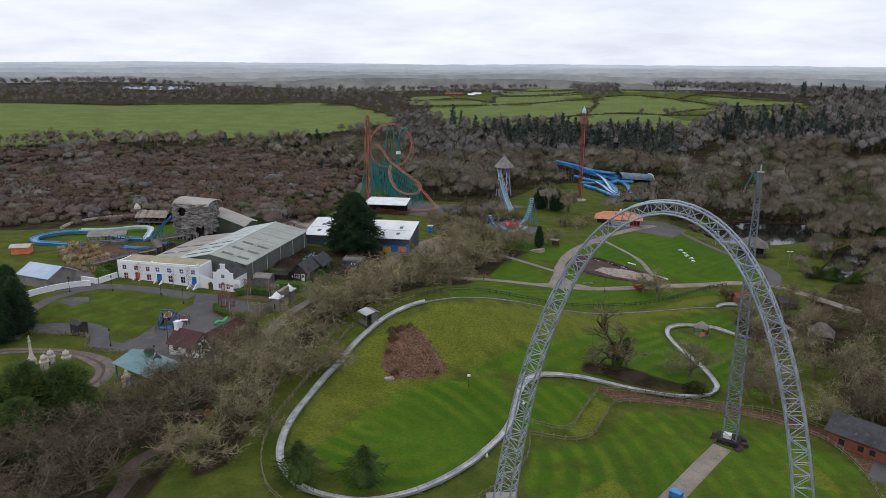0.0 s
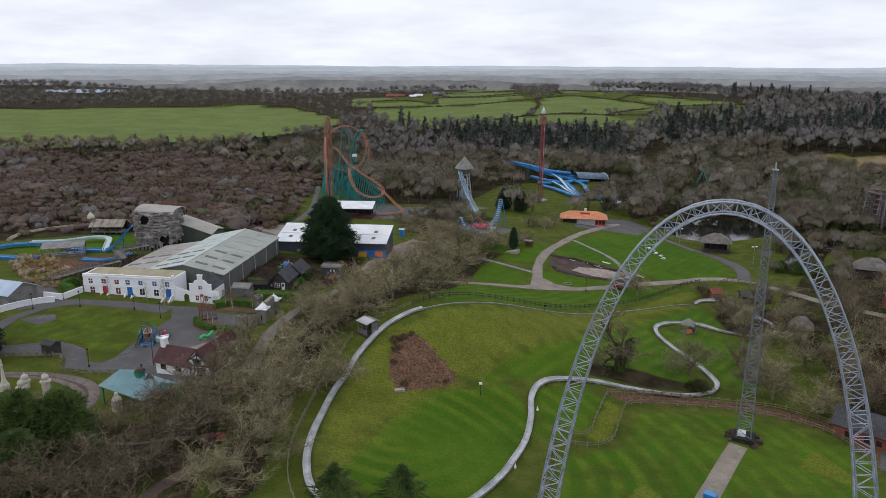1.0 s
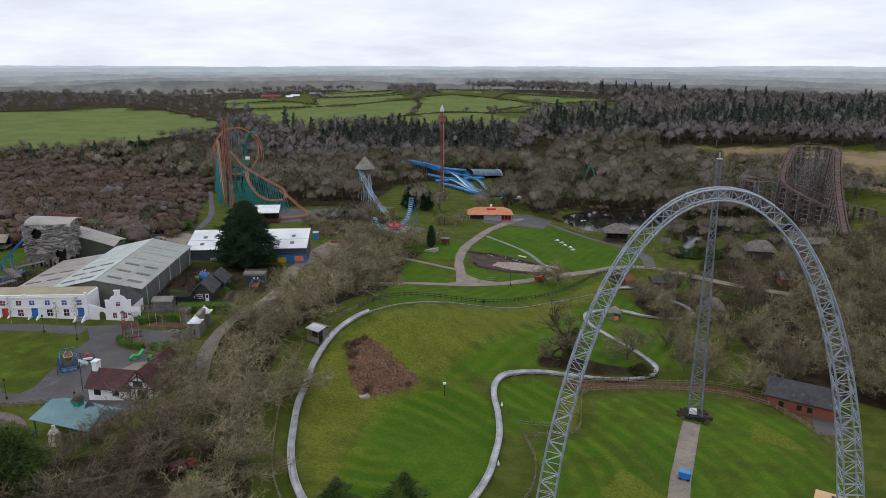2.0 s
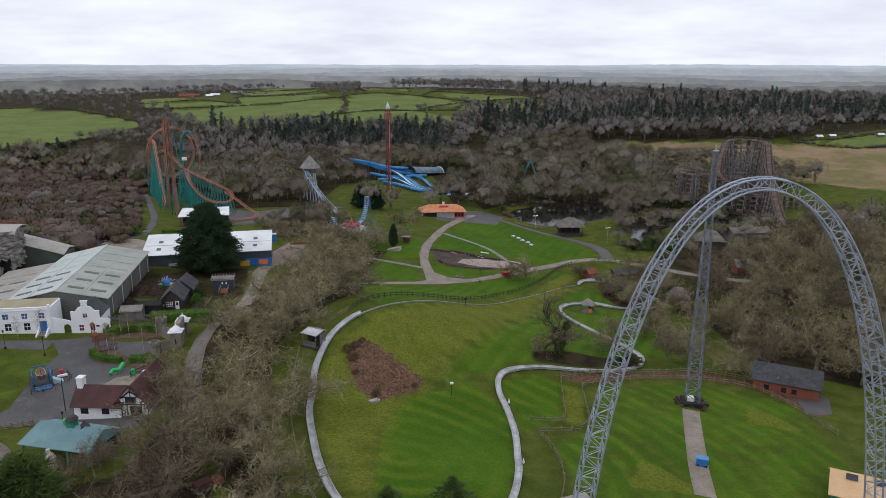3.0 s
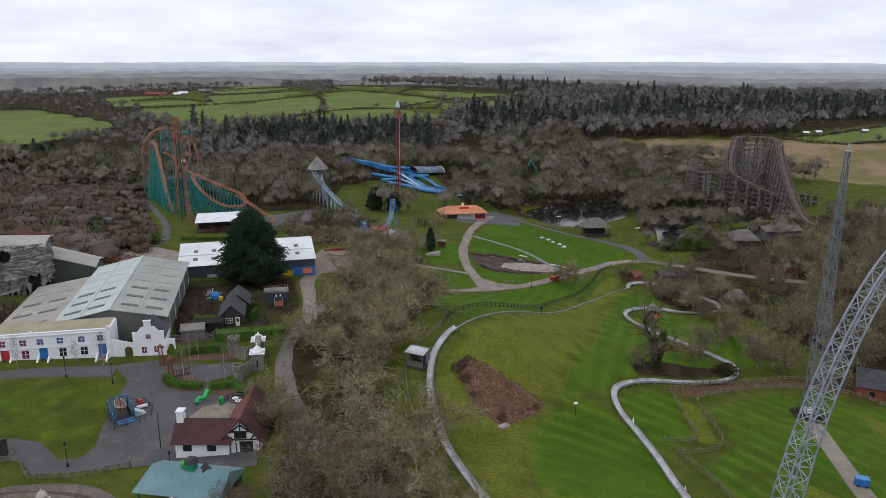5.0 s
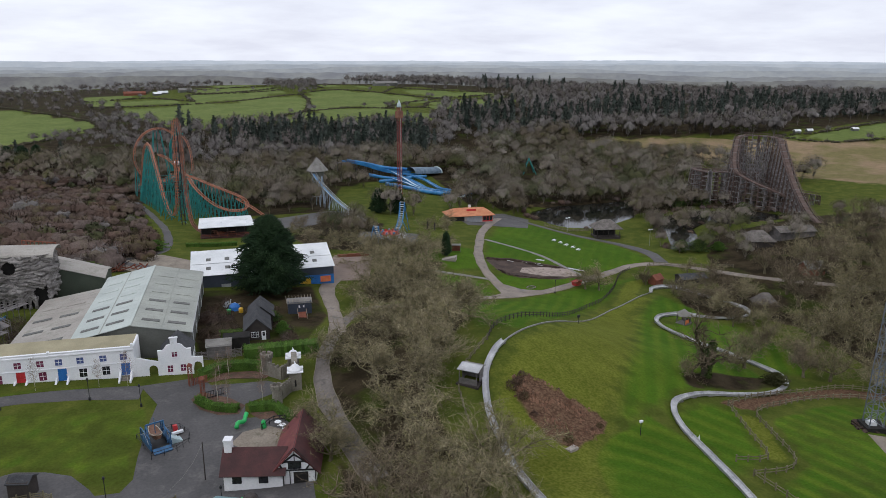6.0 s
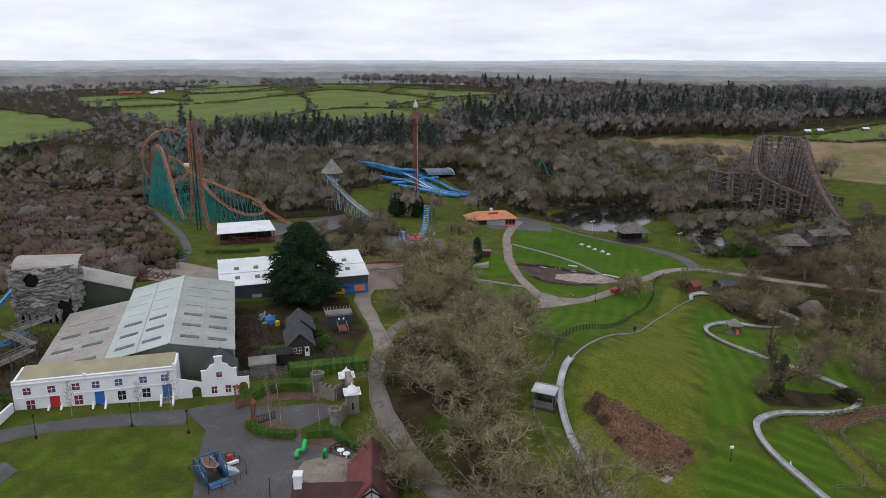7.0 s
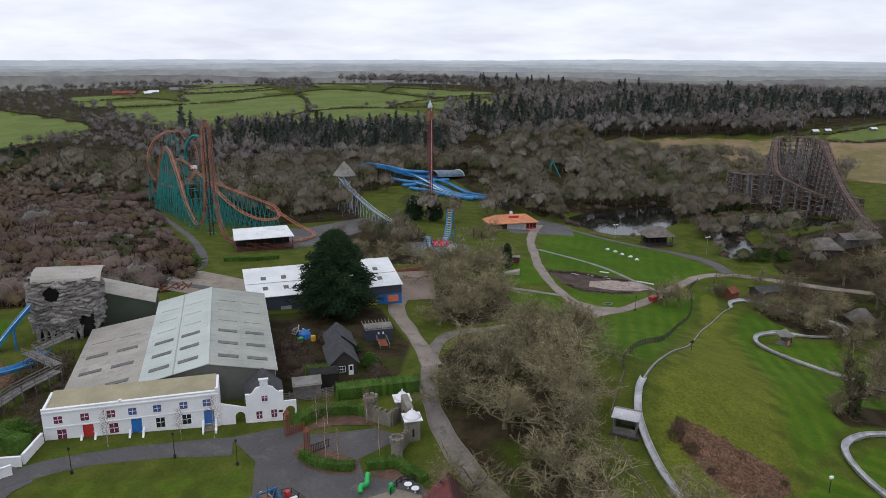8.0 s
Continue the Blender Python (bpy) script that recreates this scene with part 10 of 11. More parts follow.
BUSY = [np.array([p[:2] for p in curve_through(v, 2.0)]) for v in ROADS.values()]
BUILT = [(-80, 200, 30), (-70, 225, 22), (-33, 240, 21), (-88, 236, 10), (-30, 310, 14), (-40, 335, 6), (-46, 350, 8), (-45, 375, 9), (-42, 400, 10), (-42, 425, 16), (-22, 345, 12), (-22, 370, 10), (-12, 326, 8), (-54, 141, 9), (-60, 125, 9), (73, 316.8, 12.5), (118, 281, 9),
         (64, 372, 5), (76, 124, 8), (-43, 199, 6), (152, 235, 7), (171, 234, 10), (101, 216, 6), (99, 178, 6), (66, 184, 4), (-46, 168, 9), (-60, 170, 12), (-108, 184, 9), (-31, 210, 5), (-92, 330, 6), (22, 283, 12), (-124, 240, 18), (-104, 250, 10), (-84, 140, 10), (240, 300, 36), (220, 300, 22), (90, 219, 4), (-18, 147, 4), (51, 122, 5), (136, 199, 4), (-66.5, 101.5, 10.5), (-62, 108, 6), (204, 264, 20), (188, 262, 9), (140, 294, 9), (128, 290, 9), (150, 268, 9), (138, 250, 8), (168, 330, 7), (160, 298, 8), (18, 332, 8), (10, 336, 8), (16, 345, 8), (26, 378, 9), (27, 364, 9), (27, 350, 8), (29, 335, 8), (82, 360, 11), (72, 352, 8), (88, 392, 10), (75, 396, 10), (62, 402, 9), (84, 425, 20), (68, 436, 12), (92, 400, 14), (96, 380, 14), (112, 438, 13), (-29, 100, 4), (176, 429, 9), (170, 416, 9), (160, 404, 8), (100, 372, 11), (84, 374, 10), (114, 386, 11), (120, 400, 9), (108, 410, 10), (6, 340, 8), (0, 322, 8), (-3, 336, 8), (97, 186, 7), (14, 346, 9), (152, 392, 8), (145, 381, 7), (13, 312, 8), (16, 326, 8), (32, 328, 8), (40, 345, 9), (55, 345, 9), (68, 347, 8), (52, 358, 8), (66, 362, 9), (78, 362, 9), (60, 371, 8), (60, 352, 8), (67, 344, 7), (61, 340, 7)]


def open_ground(x, y, gap=3.0):
    if any((x - a) ** 2 + (y - b) ** 2 < c * c for a, b, c in BUILT):
        return False
    return all(((q - (x, y)) ** 2).sum(1).min() > (gap + 2.2) ** 2 for q in BUSY)


def fill(poly, spacing, seed, gap=3.0, keep=1.0, avoid=()):
    """Uneven places within an outline, no closer than the spacing."""
    r = np.random.default_rng(seed)
    o = np.array(poly, float)
    (x0, y0), (x1, y1) = o.min(0), o.max(0)
    out, cell = [], {}
    n = int((x1 - x0) * (y1 - y0) / spacing ** 2 * 3)
    cand = np.stack([r.uniform(x0, x1, n), r.uniform(y0, y1, n)], 1)
    cand = cand[inside(poly, cand[:, 0], cand[:, 1]) < 0]
    for x, y in cand:
        k = (int(x // spacing), int(y // spacing))
        if any((x - a) ** 2 + (y - b) ** 2 < spacing ** 2 for i in (-1, 0, 1) for j in (-1, 0, 1) for a, b in cell.get((k[0] + i, k[1] + j), ())):
            continue
        if r.uniform() > keep or not open_ground(x, y, gap):
            continue
        if avoid and in_any(avoid, x, y, 1.5):
            continue
        cell.setdefault(k, []).append((x, y))
        out.append((x, y))
    return out


def stand(places, seed, s0, s1, flat=1.0):
    r = np.random.default_rng(seed)
    if not places:
        return []
    a = np.array(places)
    z = ground_height(a[:, 0], a[:, 1])
    s = r.uniform(s0, s1, len(a))
    return [(x, y, zz, (k * r.uniform(0.9, 1.15), k * r.uniform(0.9, 1.15), k * flat), t) for (x, y), zz, k, t in zip(places, z, s, r.uniform(0, 6.28, len(a)))]


# near trees, each one a thing
OAKS = [tree_meshes("oak", (k + 11, 11.5, 7.8, 0.30, 10, 9, 9, 5, 0.019)) for k in range(4)]
SLIMS = [tree_meshes("slim", (k + 31, 14.5, 5.6, 0.25, 9, 8, 7, 5, 0.019), DARKTWIG if k == 1 else TWIG) for k in range(3)]

DARKOAKS = [tree_meshes("oak", (k + 51, 11.5, 7.6, 0.30, 10, 9, 8, 5, 0.019), DARKTWIG) for k in range(3)]


OLD = [tree_meshes("old", (91 + k, 15.0, 5.8, 0.40, 8, 7, 6, 5, 0.022), DARKTWIG) for k in range(2)]


def near_tree(kind, k, x, y, size, turn, label, group):
    broad, tall = (1.08, 0.76) if kind in (OAKS, DARKOAKS) else (1.0, 0.9)
    trunk_me, crown_me = kind[k % len(kind)]
    root = thing("tree", label, "tree", Matrix.Translation((x, y, gz(x, y))) @ Matrix.Rotation(turn, 4, "Z") @ Matrix.Diagonal((size * broad, size * broad, size * tall, 1)), group)
    part("trunk", trunk_me, trunk_me.materials[0], root)
    part("crown", crown_me, crown_me.materials[0], root)
    return root


BELT = [(-34, 96), (-38, 112), (-38.5, 140), (-34, 168), (-25, 186), (-14, 201), (-4, 203), (4, 197), (0, 180), (-10, 168), (-21, 153), (-26.5, 130), (-30, 104)]
FRONT = [(-84, 66), (-84, 112), (-70, 121), (-54, 117), (-48, 128), (-44, 134), (-43, 122), (-42, 108), (-47, 96), (-50, 84), (-46, 66)]
NORTH = [(-13, 210), (-9, 232), (8, 254), (24, 252), (14, 236), (8, 214)]
EAST = [(80, 150), (82, 166), (90, 172), (104, 178), (108, 190), (118, 206), (140, 214), (190, 222), (190, 100), (96, 96), (90, 128), (84, 134)]
count = 0
for poly, gap, seed, kinds, lab in ((BELT, 7.6, 3, OAKS, "spreading bare oak with lichened grey-brown twigs"), (FRONT, 8.6, 4, DARKOAKS, "gnarled bare oak over leaf litter"),
                                    (NORTH, 7.6, 5, OAKS, "rounded bare tree beside the park road"), (EAST, 8.2, 6, SLIMS, "tall bare woodland tree above brown litter")):
    r = np.random.default_rng(seed)
    for x, y in fill(poly, gap, seed, 1.0 if poly is BELT else 1.5):
        if math.hypot(x + 57.1, y - 114) < 1.0:  # keep the shelter roof clear
            continue
        near_tree(kinds, count, x, y, r.uniform(0.85, 1.25) * (1.12 if poly is NORTH else 1.0), r.uniform(0, 6.28), lab, "bare trees by the paths")
        count += 1
for x, y, s, kinds, lab in ((35.2, 147.0, 1.15, OLD, "lone bare tree with ivy-clad trunk on grass"), (53.5, 153.0, 0.95, OAKS, "spreading bare tree over a bramble patch"), (30.4, 147.4, 0.42, SLIMS, "small bare tree beside an ivied trunk"), (38.5, 150.5, 0.38, SLIMS, "small bare tree beside an ivied trunk"),
                            (64, 146, 0.82, SLIMS, "bare tree on the grass by the bobsleigh run"), (68, 142.5, 0.9, SLIMS, "bare tree on the grass by the paddock"), (76, 138, 0.95, OAKS, "spreading bare tree on the grass by the paddock"), (83.5, 137, 1.0, SLIMS, "bare tree on the grass by the paddock"), (72, 155, 0.8, OAKS, "bare tree inside the bobsleigh bend"), (76, 166, 0.75, SLIMS, "bare tree inside the bobsleigh bend"), (70, 163, 0.6, SLIMS, "slender bare tree inside the bobsleigh bend"),
                            (85, 188.6, 0.8, OAKS, "bare tree above the bobsleigh run"), (88.5, 194, 0.9, DARKOAKS, "bare tree above the bobsleigh run"), (83.5, 200, 0.62, DARKOAKS, "low bare tree by a dark shed"), (89, 203, 0.85, OAKS, "bare tree above the bobsleigh run"), (88, 210.4, 0.6, DARKOAKS, "low bare tree by a dark shed"), (99.5, 208.5, 0.85, SLIMS, "bare tree by a dark shed"), (106, 203, 0.7, DARKOAKS, "bare tree by a dark shed"), (98, 193, 0.75, SLIMS, "slender bare tree above the bobsleigh run"), (104, 196.5, 0.7, OAKS, "bare tree by a thatched roof"), (85, 177, 0.72, OAKS, "bare tree below the bobsleigh bend"), (92, 178.5, 0.8, DARKOAKS, "bare tree below the bobsleigh bend"), (78.5, 178.5, 0.5, SLIMS, "slender bare tree below the bobsleigh bend"), (112.7, 219, 0.55, SLIMS, "slender bare tree beside the park road"), (109, 226, 0.5, SLIMS, "slender bare tree beside the park road"), (87, 222, 0.5, SLIMS, "slender bare tree behind a small hut"),
                            (59, 217.4, 0.68, SLIMS, "bare multi-stemmed tree beside the park path"), (63, 216, 0.76, SLIMS, "bare multi-stemmed tree beside the park path"), (88, 224, 0.45, OAKS, "small bare tree by a fence"),
                            (24, 256, 0.7, OAKS, "bare tree beside dark cypress"), (52, 296, 0.6, OAKS, "bare tree in front of the cafe"), (38, 268, 0.55, OAKS, "bare tree on the lawn edge"), (-60.5, 118.6, 0.62, DARKOAKS, "low bare oak before the teal shelter"), (-55, 121.4, 0.62, DARKOAKS, "low bare oak before the teal shelter"), (-43.4, 148, 0.85, OAKS, "low bare tree beside the timbered cottage"), (-45.4, 141, 0.75, OAKS, "low bare tree beside the timbered cottage"), (-38, 92.5, 0.85, OAKS, "old bare oak leaning over grass"), (-6, 268, 0.6, OAKS, "bare tree beside the yard"), (6, 276, 0.75, OAKS, "bare tree beside the plaza"), (14, 300, 0.7, OAKS, "bare tree by the water ride"), (4, 301, 0.62, DARKOAKS, "low bare tree in rough grass"), (-3, 310, 0.55, DARKOAKS, "low bare tree in rough grass"), (10, 291, 0.6, DARKOAKS, "low bare tree in rough grass"), (21, 301, 0.55, OAKS, "low bare tree in rough grass"), (26, 311, 0.5, DARKOAKS, "low bare tree in rough grass"), (1, 320, 0.5, DARKOAKS, "low bare tree in rough grass"), (-8, 280, 0.55, DARKOAKS, "low bare tree in rough grass"), (10, 268, 0.6, OAKS, "bare tree beside the plaza"), (2, 282, 0.55, OAKS, "bare tree beside the plaza"), (-10, 298, 0.5, OAKS, "bare tree by a low bank"), (46, 300, 0.6, OAKS, "bare tree in front of the cafe"), (57, 305, 0.55, SLIMS, "slender bare tree in front of the cafe"), (34, 262, 0.6, OAKS, "bare tree beside dark cypress"), (-4, 290, 0.55, OAKS, "bare tree by a low bank")):
    near_tree(kinds, count, x, y, s, x * 1.7, lab, "lone trees")
    count += 1

# woods and scrub in the middle distance and beyond, joined
MIDT = [far_tree(k, 820, 0.145, 12.0, 6.8, 0.12, 1.3) for k in range(6)]
FART = [far_tree(k + 20, 130, 0.50, 14.5, 7.6, 0.10, 2.1) for k in range(6)]
BUSHES = [bush(k, 210, 0.155, 3.9, 3.8, 1.2) for k in range(5)]
FARCON = [conifer(k, 130, 1.5, 18.0, 3.9) for k in range(4)]
MIDWOODS = [
    ([(222, 300), (226, 318), (244, 322), (248, 306), (234, 290)], 5.5),
    ([(-56, 415), (-50, 440), (-24, 395), (-20, 470), (-40, 560), (-120, 548), (-70, 500)], 8.5),
    ([(250, 470), (288, 482), (318, 425), (322, 335), (275, 330), (262, 400)], 7.5),
    ([(118, 246), (128, 266), (146, 290), (152, 310), (200, 312), (212, 262), (186, 262), (168, 270), (150, 240), (130, 236)], 9.5),
    ([(96, 340), (112, 352), (128, 358), (146, 356), (162, 338), (160, 318), (170, 320), (168, 366), (110, 372)], 9.5),
    ([(150, 400), (170, 470), (190, 520), (235, 545), (300, 535), (262, 505), (250, 470), (200, 430)], 8.0),
    ([(86, 350), (104, 384), (120, 430), (170, 470), (150, 400), (128, 372)], 8.0),
    ([(150, 244), (166, 262), (178, 268), (196, 258), (230, 256), (250, 270), (240, 330), (226, 300), (222, 268), (192, 262), (176, 276), (160, 262)], 10.5),
    ([(156, 300), (150, 312), (160, 330), (200, 330), (214, 304), (190, 312), (168, 310)], 6.5),
    ([(40, 322), (60, 326), (66, 346), (100, 352), (96, 372), (74, 366), (60, 356), (50, 366), (36, 356)], 9.0),
    ([(-24, 350), (-8, 344), (24, 356), (20, 392), (-20, 392)], 8.5),
    ([(150, 314), (156, 334), (144, 348), (112, 345), (98, 334), (88, 345), (110, 372), (130, 420), (250, 470), (262, 400), (236, 345), (190, 315)], 7.0),
    ([(-24, 385), (0, 372), (22, 362), (20, 392), (44, 410), (100, 420), (170, 470), (120, 500), (20, 490), (-30, 470)], 7.0),
    ([(128, 224), (136, 238), (158, 262), (176, 276), (214, 258), (250, 250), (250, 226), (180, 226)], 10.0),
    ([(192, 100), (192, 222), (250, 224), (300, 180), (280, 100)], 8.0),
    ([(60, 330), (90, 338), (104, 366), (86, 366), (70, 350)], 8.0),
    ([(2, 258), (16, 282), (18, 312), (30, 335), (20, 340), (6, 316), (0, 290)], 9.0),
]
pl = []
for k, (poly, sp) in enumerate(MIDWOODS):
    pl += stand(fill(poly, sp, 40 + k, 1.0, avoid=(LAKE, STREAM)), k, *((0.4, 0.85) if sp >= 9.5 else (0.6, 1.3)))
some = np.random.default_rng(4).uniform(0, 1, len(pl))
scatter("ivied_wood", MIDT, [p for p, q in zip(pl, some) if q > 0.88], IVYTWIG, "bare trees clad in dark green ivy near the lake", "wood")
scatter("wood", MIDT, [p for p, q in zip(pl, some) if q <= 0.88], FARTWIG, "grey-brown bare broadleaf wood around the lake", "wood")
# brambles and rank growth round the yards
BRAMBLES = [([(-98, 192), (-92, 193), (-86, 214), (-90, 226), (-97, 222), (-100, 208)], 2.4), ([(-54.5, 196), (-47.5, 196), (-46.5, 212), (-45, 222), (-51, 226), (-53, 210)], 2.3), ([(-42, 206), (-36, 205), (-35, 214), (-42, 218)], 2.6), ([(-39, 190), (-36.5, 190), (-36, 199), (-39, 201)], 2.0)]
pl = []
for k, (poly, sp) in enumerate(BRAMBLES):
    r = np.random.default_rng(k + 200)
    o = np.array(poly)
    c = r.uniform(o.min(0), o.max(0), (int(np.prod(np.ptp(o, axis=0)) / sp ** 2 * 1.6), 2))
    pl += stand([tuple(p) for p in c[inside(poly, c[:, 0], c[:, 1]) < 0]], k, 0.45, 0.95)
scatter("brambles", [bush(k + 60, 420, 0.045, 2.2, 1.8, 0.7, False) for k in range(3)], pl, SCRUBTWIG, "rusty brown brambles behind the warehouse", "brambles")
REEDS = tree_tint(material("dry_reeds", (0.20, 0.140, 0.070), (0.30, 0.225, 0.120), 0.4, 3, 0.95, 0, 0.3, 0.35, spec=0.08, upright=0.3), 0.25)
poly = [(-125, 217), (-127, 229), (-114, 224), (-101, 204), (-99, 192), (-104, 192), (-112, 199)]
r = np.random.default_rng(230)
c = r.uniform((-127, 190), (-98, 230), (260, 2))
scatter("reed_bed", [bush(k + 230, 160, 0.05, 1.7, 0.9, 1.0) for k in range(3)], stand([tuple(p) for p in c[inside(poly, c[:, 0], c[:, 1]) < 0]], 9, 0.7, 1.2), REEDS, "straw-coloured dry reeds round the water ride", "reeds")
# shrubs and leaning trees along the banks of the water
pl, tall = [], []
r = np.random.default_rng(66)
for outline in (LAKE, STREAM):
    o = np.array(outline, float)
    c = o.mean(0)
    for p in curve_through([tuple(q) for q in o] + [tuple(o[0])], 3.4):
        d = (p - c) / np.linalg.norm(p - c)
        if r.uniform() < (0.75 if d[1] > -0.2 else 0.25):
            pl.append(tuple(p + d * r.uniform(1.0, 3.0)))
        if d[1] > 0 and r.uniform() < 0.6:
            tall.append(tuple(p + d * r.uniform(4.0, 9.0)))
scatter("bank_shrubs", [bush(k + 90, 260, 0.07, 2.4, 2.0, 0.8) for k in range(3)], stand(pl, 5, 0.6, 1.2), SCRUBTWIG, "brown shrubs along the water edge", "shrubs")
scatter("bank_trees", MIDT, stand(tall, 6, 0.6, 0.95), FARTWIG, "bare trees leaning over the water edge", "trees")
SCRUB = [[(-58, 268), (-118, 266), (-150, 258), (-230, 250), (-380, 250), (-420, 470), (-250, 545), (-120, 545), (-40, 520), (-32, 450), (-55, 410), (-54, 330)]]
pl = stand(fill(SCRUB[0], 5.0, 60, 1.0), 3, 0.75, 1.5)
pl = [(x, y, z, tuple(q * (1.0 + 0.45 * math.sin(x / 17 + 2 * math.sin(y / 29)) * math.cos(y / 21)) for q in k), a) for x, y, z, k, a in pl]
some = np.random.default_rng(14).uniform(0, 1, len(pl))
scatter("scrub", BUSHES, [p for p, q in zip(pl, some) if q > 0.07], SCRUBTWIG, "dense brown winter scrub", "scrub")
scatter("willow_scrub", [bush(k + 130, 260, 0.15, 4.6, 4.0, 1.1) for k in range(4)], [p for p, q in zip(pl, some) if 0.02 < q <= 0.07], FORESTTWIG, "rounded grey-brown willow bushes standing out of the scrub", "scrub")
scatter("evergreen_scrub", [bush(k + 150, 300, 0.3, 3.6, 3.0, 0.7) for k in range(2)], [p for p, q in zip(pl, some) if q <= 0.02], IVYTWIG, "dark green bushes among the brown scrub", "scrub")
pl = stand(fill([(-60, 440), (-130, 520), (-260, 545), (-420, 480), (-420, 510), (-250, 585), (-110, 590), (-40, 560), (-40, 470)], 8.0, 61, 1.0), 4, 0.38, 0.8)
pl += stand([(-253, 531), (-263, 520), (-215, 546), (-203, 557), (-182, 558), (-164, 578), (-149, 590), (-300, 520), (-235, 540), (-130, 588), (-120, 575)], 31, 0.75, 1.05)
scatter("tree_line", FART, pl, FARTWIG, "ragged line of bare trees along a field", "trees")
FORESTS = [([(255, 530), (300, 514), (357, 483), (388, 455), (412, 440), (440, 455), (400, 490), (330, 530), (270, 555)], 8.5, 0.9, 1.45),
           ([(450, 730), (600, 640), (1100, 600), (1400, 900), (1300, 1500), (420, 1250), (290, 1120), (298, 1020), (369, 912), (402, 838), (396, 792)], 17.0, 0.75, 1.25),
           ([(270, 556), (330, 532), (400, 492), (440, 456), (640, 436), (1000, 430), (1000, 600), (600, 640), (396, 786), (337, 722), (289, 709), (252, 725), (230, 663), (240, 600)], 12.5, 0.7, 1.2),
           ([(-10, 495), (120, 505), (185, 540), (262, 524), (240, 600), (226, 650), (203, 622), (119, 632), (57, 650), (2, 646), (-50, 600)], 9.5, 0.65, 1.1),
           ([(-57, 712), (-65, 779), (-34, 812), (-23, 755), (2, 654), (-50, 600), (-104, 645)], 9.5, 0.4, 0.8),
           ([(-65, 782), (-34, 820), (-30, 889), (-63, 919), (-61, 955), (-68, 988), (-66, 1088), (-22, 1102), (60, 1124), (153, 1232), (0, 1300), (-400, 1250), (-900, 1250), (-1000, 780), (-538, 867), (-413, 886), (-180, 954), (-114, 892)], 17.0, 0.4, 0.8),
           ([(-20, 1090), (0, 1070), (60, 1085), (78, 1100), (60, 1125), (-20, 1110)], 11.0, 0.4, 0.8),
           ([(172, 925), (190, 950), (215, 1010), (235, 1085), (180, 1160), (172, 1100), (168, 1000)], 11.0, 0.5, 0.95),
           ([(-1100, 1500), (-700, 1450), (-500, 1700), (-900, 1900)], 26.0, 0.7, 1.1)]
pl = []
for k, (poly, sp, lo, hi) in enumerate(FORESTS):
    pl += stand(fill(poly, sp, 70 + k, 1.0), k + 7, lo, hi)
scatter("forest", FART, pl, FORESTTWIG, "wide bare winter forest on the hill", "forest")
CONS = [([(10, 600), (40, 556), (70, 536), (131, 506), (160, 528), (170, 580), (100, 606), (50, 612)], 5.6), ([(196, 580), (261, 538), (290, 528), (330, 562), (300, 640), (240, 645), (215, 615)], 9.0), ([(330, 545), (420, 494), (520, 470), (720, 462), (720, 520), (480, 565), (340, 605)], 7.2), ([(430, 930), (520, 870), (545, 905), (450, 975)], 10.0), ([(420, 640), (560, 600), (700, 590), (640, 640), (460, 690)], 13.0)]
pl = []
for k, (poly, sp) in enumerate(CONS):
    pl += stand(fill(poly, sp, 80 + k, 1.0, 0.75 if k else 1.0), k + 3, 0.6, 1.2)
pl += stand([(-115, 566), (-109, 569), (-103, 566), (-97, 560), (-93, 548), (-144, 553), (-137, 560), (-126, 562), (-84, 560), (-172, 540)], 12, 0.5, 0.85) + stand([(-3, 640), (4, 643), (560, 800), (620, 840), (480, 720), (700, 760), (716, 768)], 9, 0.9, 1.4)
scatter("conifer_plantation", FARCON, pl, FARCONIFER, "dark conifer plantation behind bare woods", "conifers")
# hedgerows and far copses
r = np.random.default_rng(90)
HEDGES = [[(-61, 908), (-28, 893), (22, 884), (80, 888), (154, 931), (172, 926)], [(174, 935), (163, 866), (132, 762), (123, 740)], [(123, 738), (79, 684), (57, 662)], [(123, 738), (174, 764), (208, 745), (222, 753), (252, 735)], [(208, 742), (250, 746), (280, 786), (341, 795), (395, 792)], [(172, 930), (189, 952), (232, 956), (273, 880), (300, 815)], [(300, 815), (247, 788), (218, 758)], [(273, 905), (305, 945), (333, 905), (384, 866), (402, 830)], [(298, 818), (329, 820), (395, 826)],
          [(-65, 984), (-52, 979), (2, 1000), (30, 950), (48, 918)], [(46, 920), (52, 1005), (72, 1007), (116, 995), (168, 1002)], [(61, 1060), (75, 1015), (128, 1015), (171, 1042)], [(74, 1098), (172, 1111)], [(221, 999), (236, 1078), (288, 1010)], [(-1000, 716), (-538, 862), (-413, 881), (-180, 949), (-114, 887), (-65, 782), (-57, 717)], [(-57, 716), (-104, 647), (-161, 610), (-231, 579), (-335, 526), (-700, 438)], [(411, 440), (425, 408), (450, 393), (560, 346)], [(416, 441), (470, 428), (660, 434)],
          [(-1150, 1556), (-963, 1496), (-790, 1466)], [(-960, 1500), (-900, 1700)]]
pl = []
for line in HEDGES:
    P = curve_through(line, 4.0)
    P = P + r.normal(0, 0.7, P.shape)
    pl += stand([tuple(p) for p in P], 5, 0.7, 1.25)
scatter("hedgerow", [bush(k + 9, 20, 0.5, 2.0, 2.6, 1.2) for k in range(3)], pl, FARHEDGE, "dark bare hedgerows between green fields", "hedgerows")
pl = []
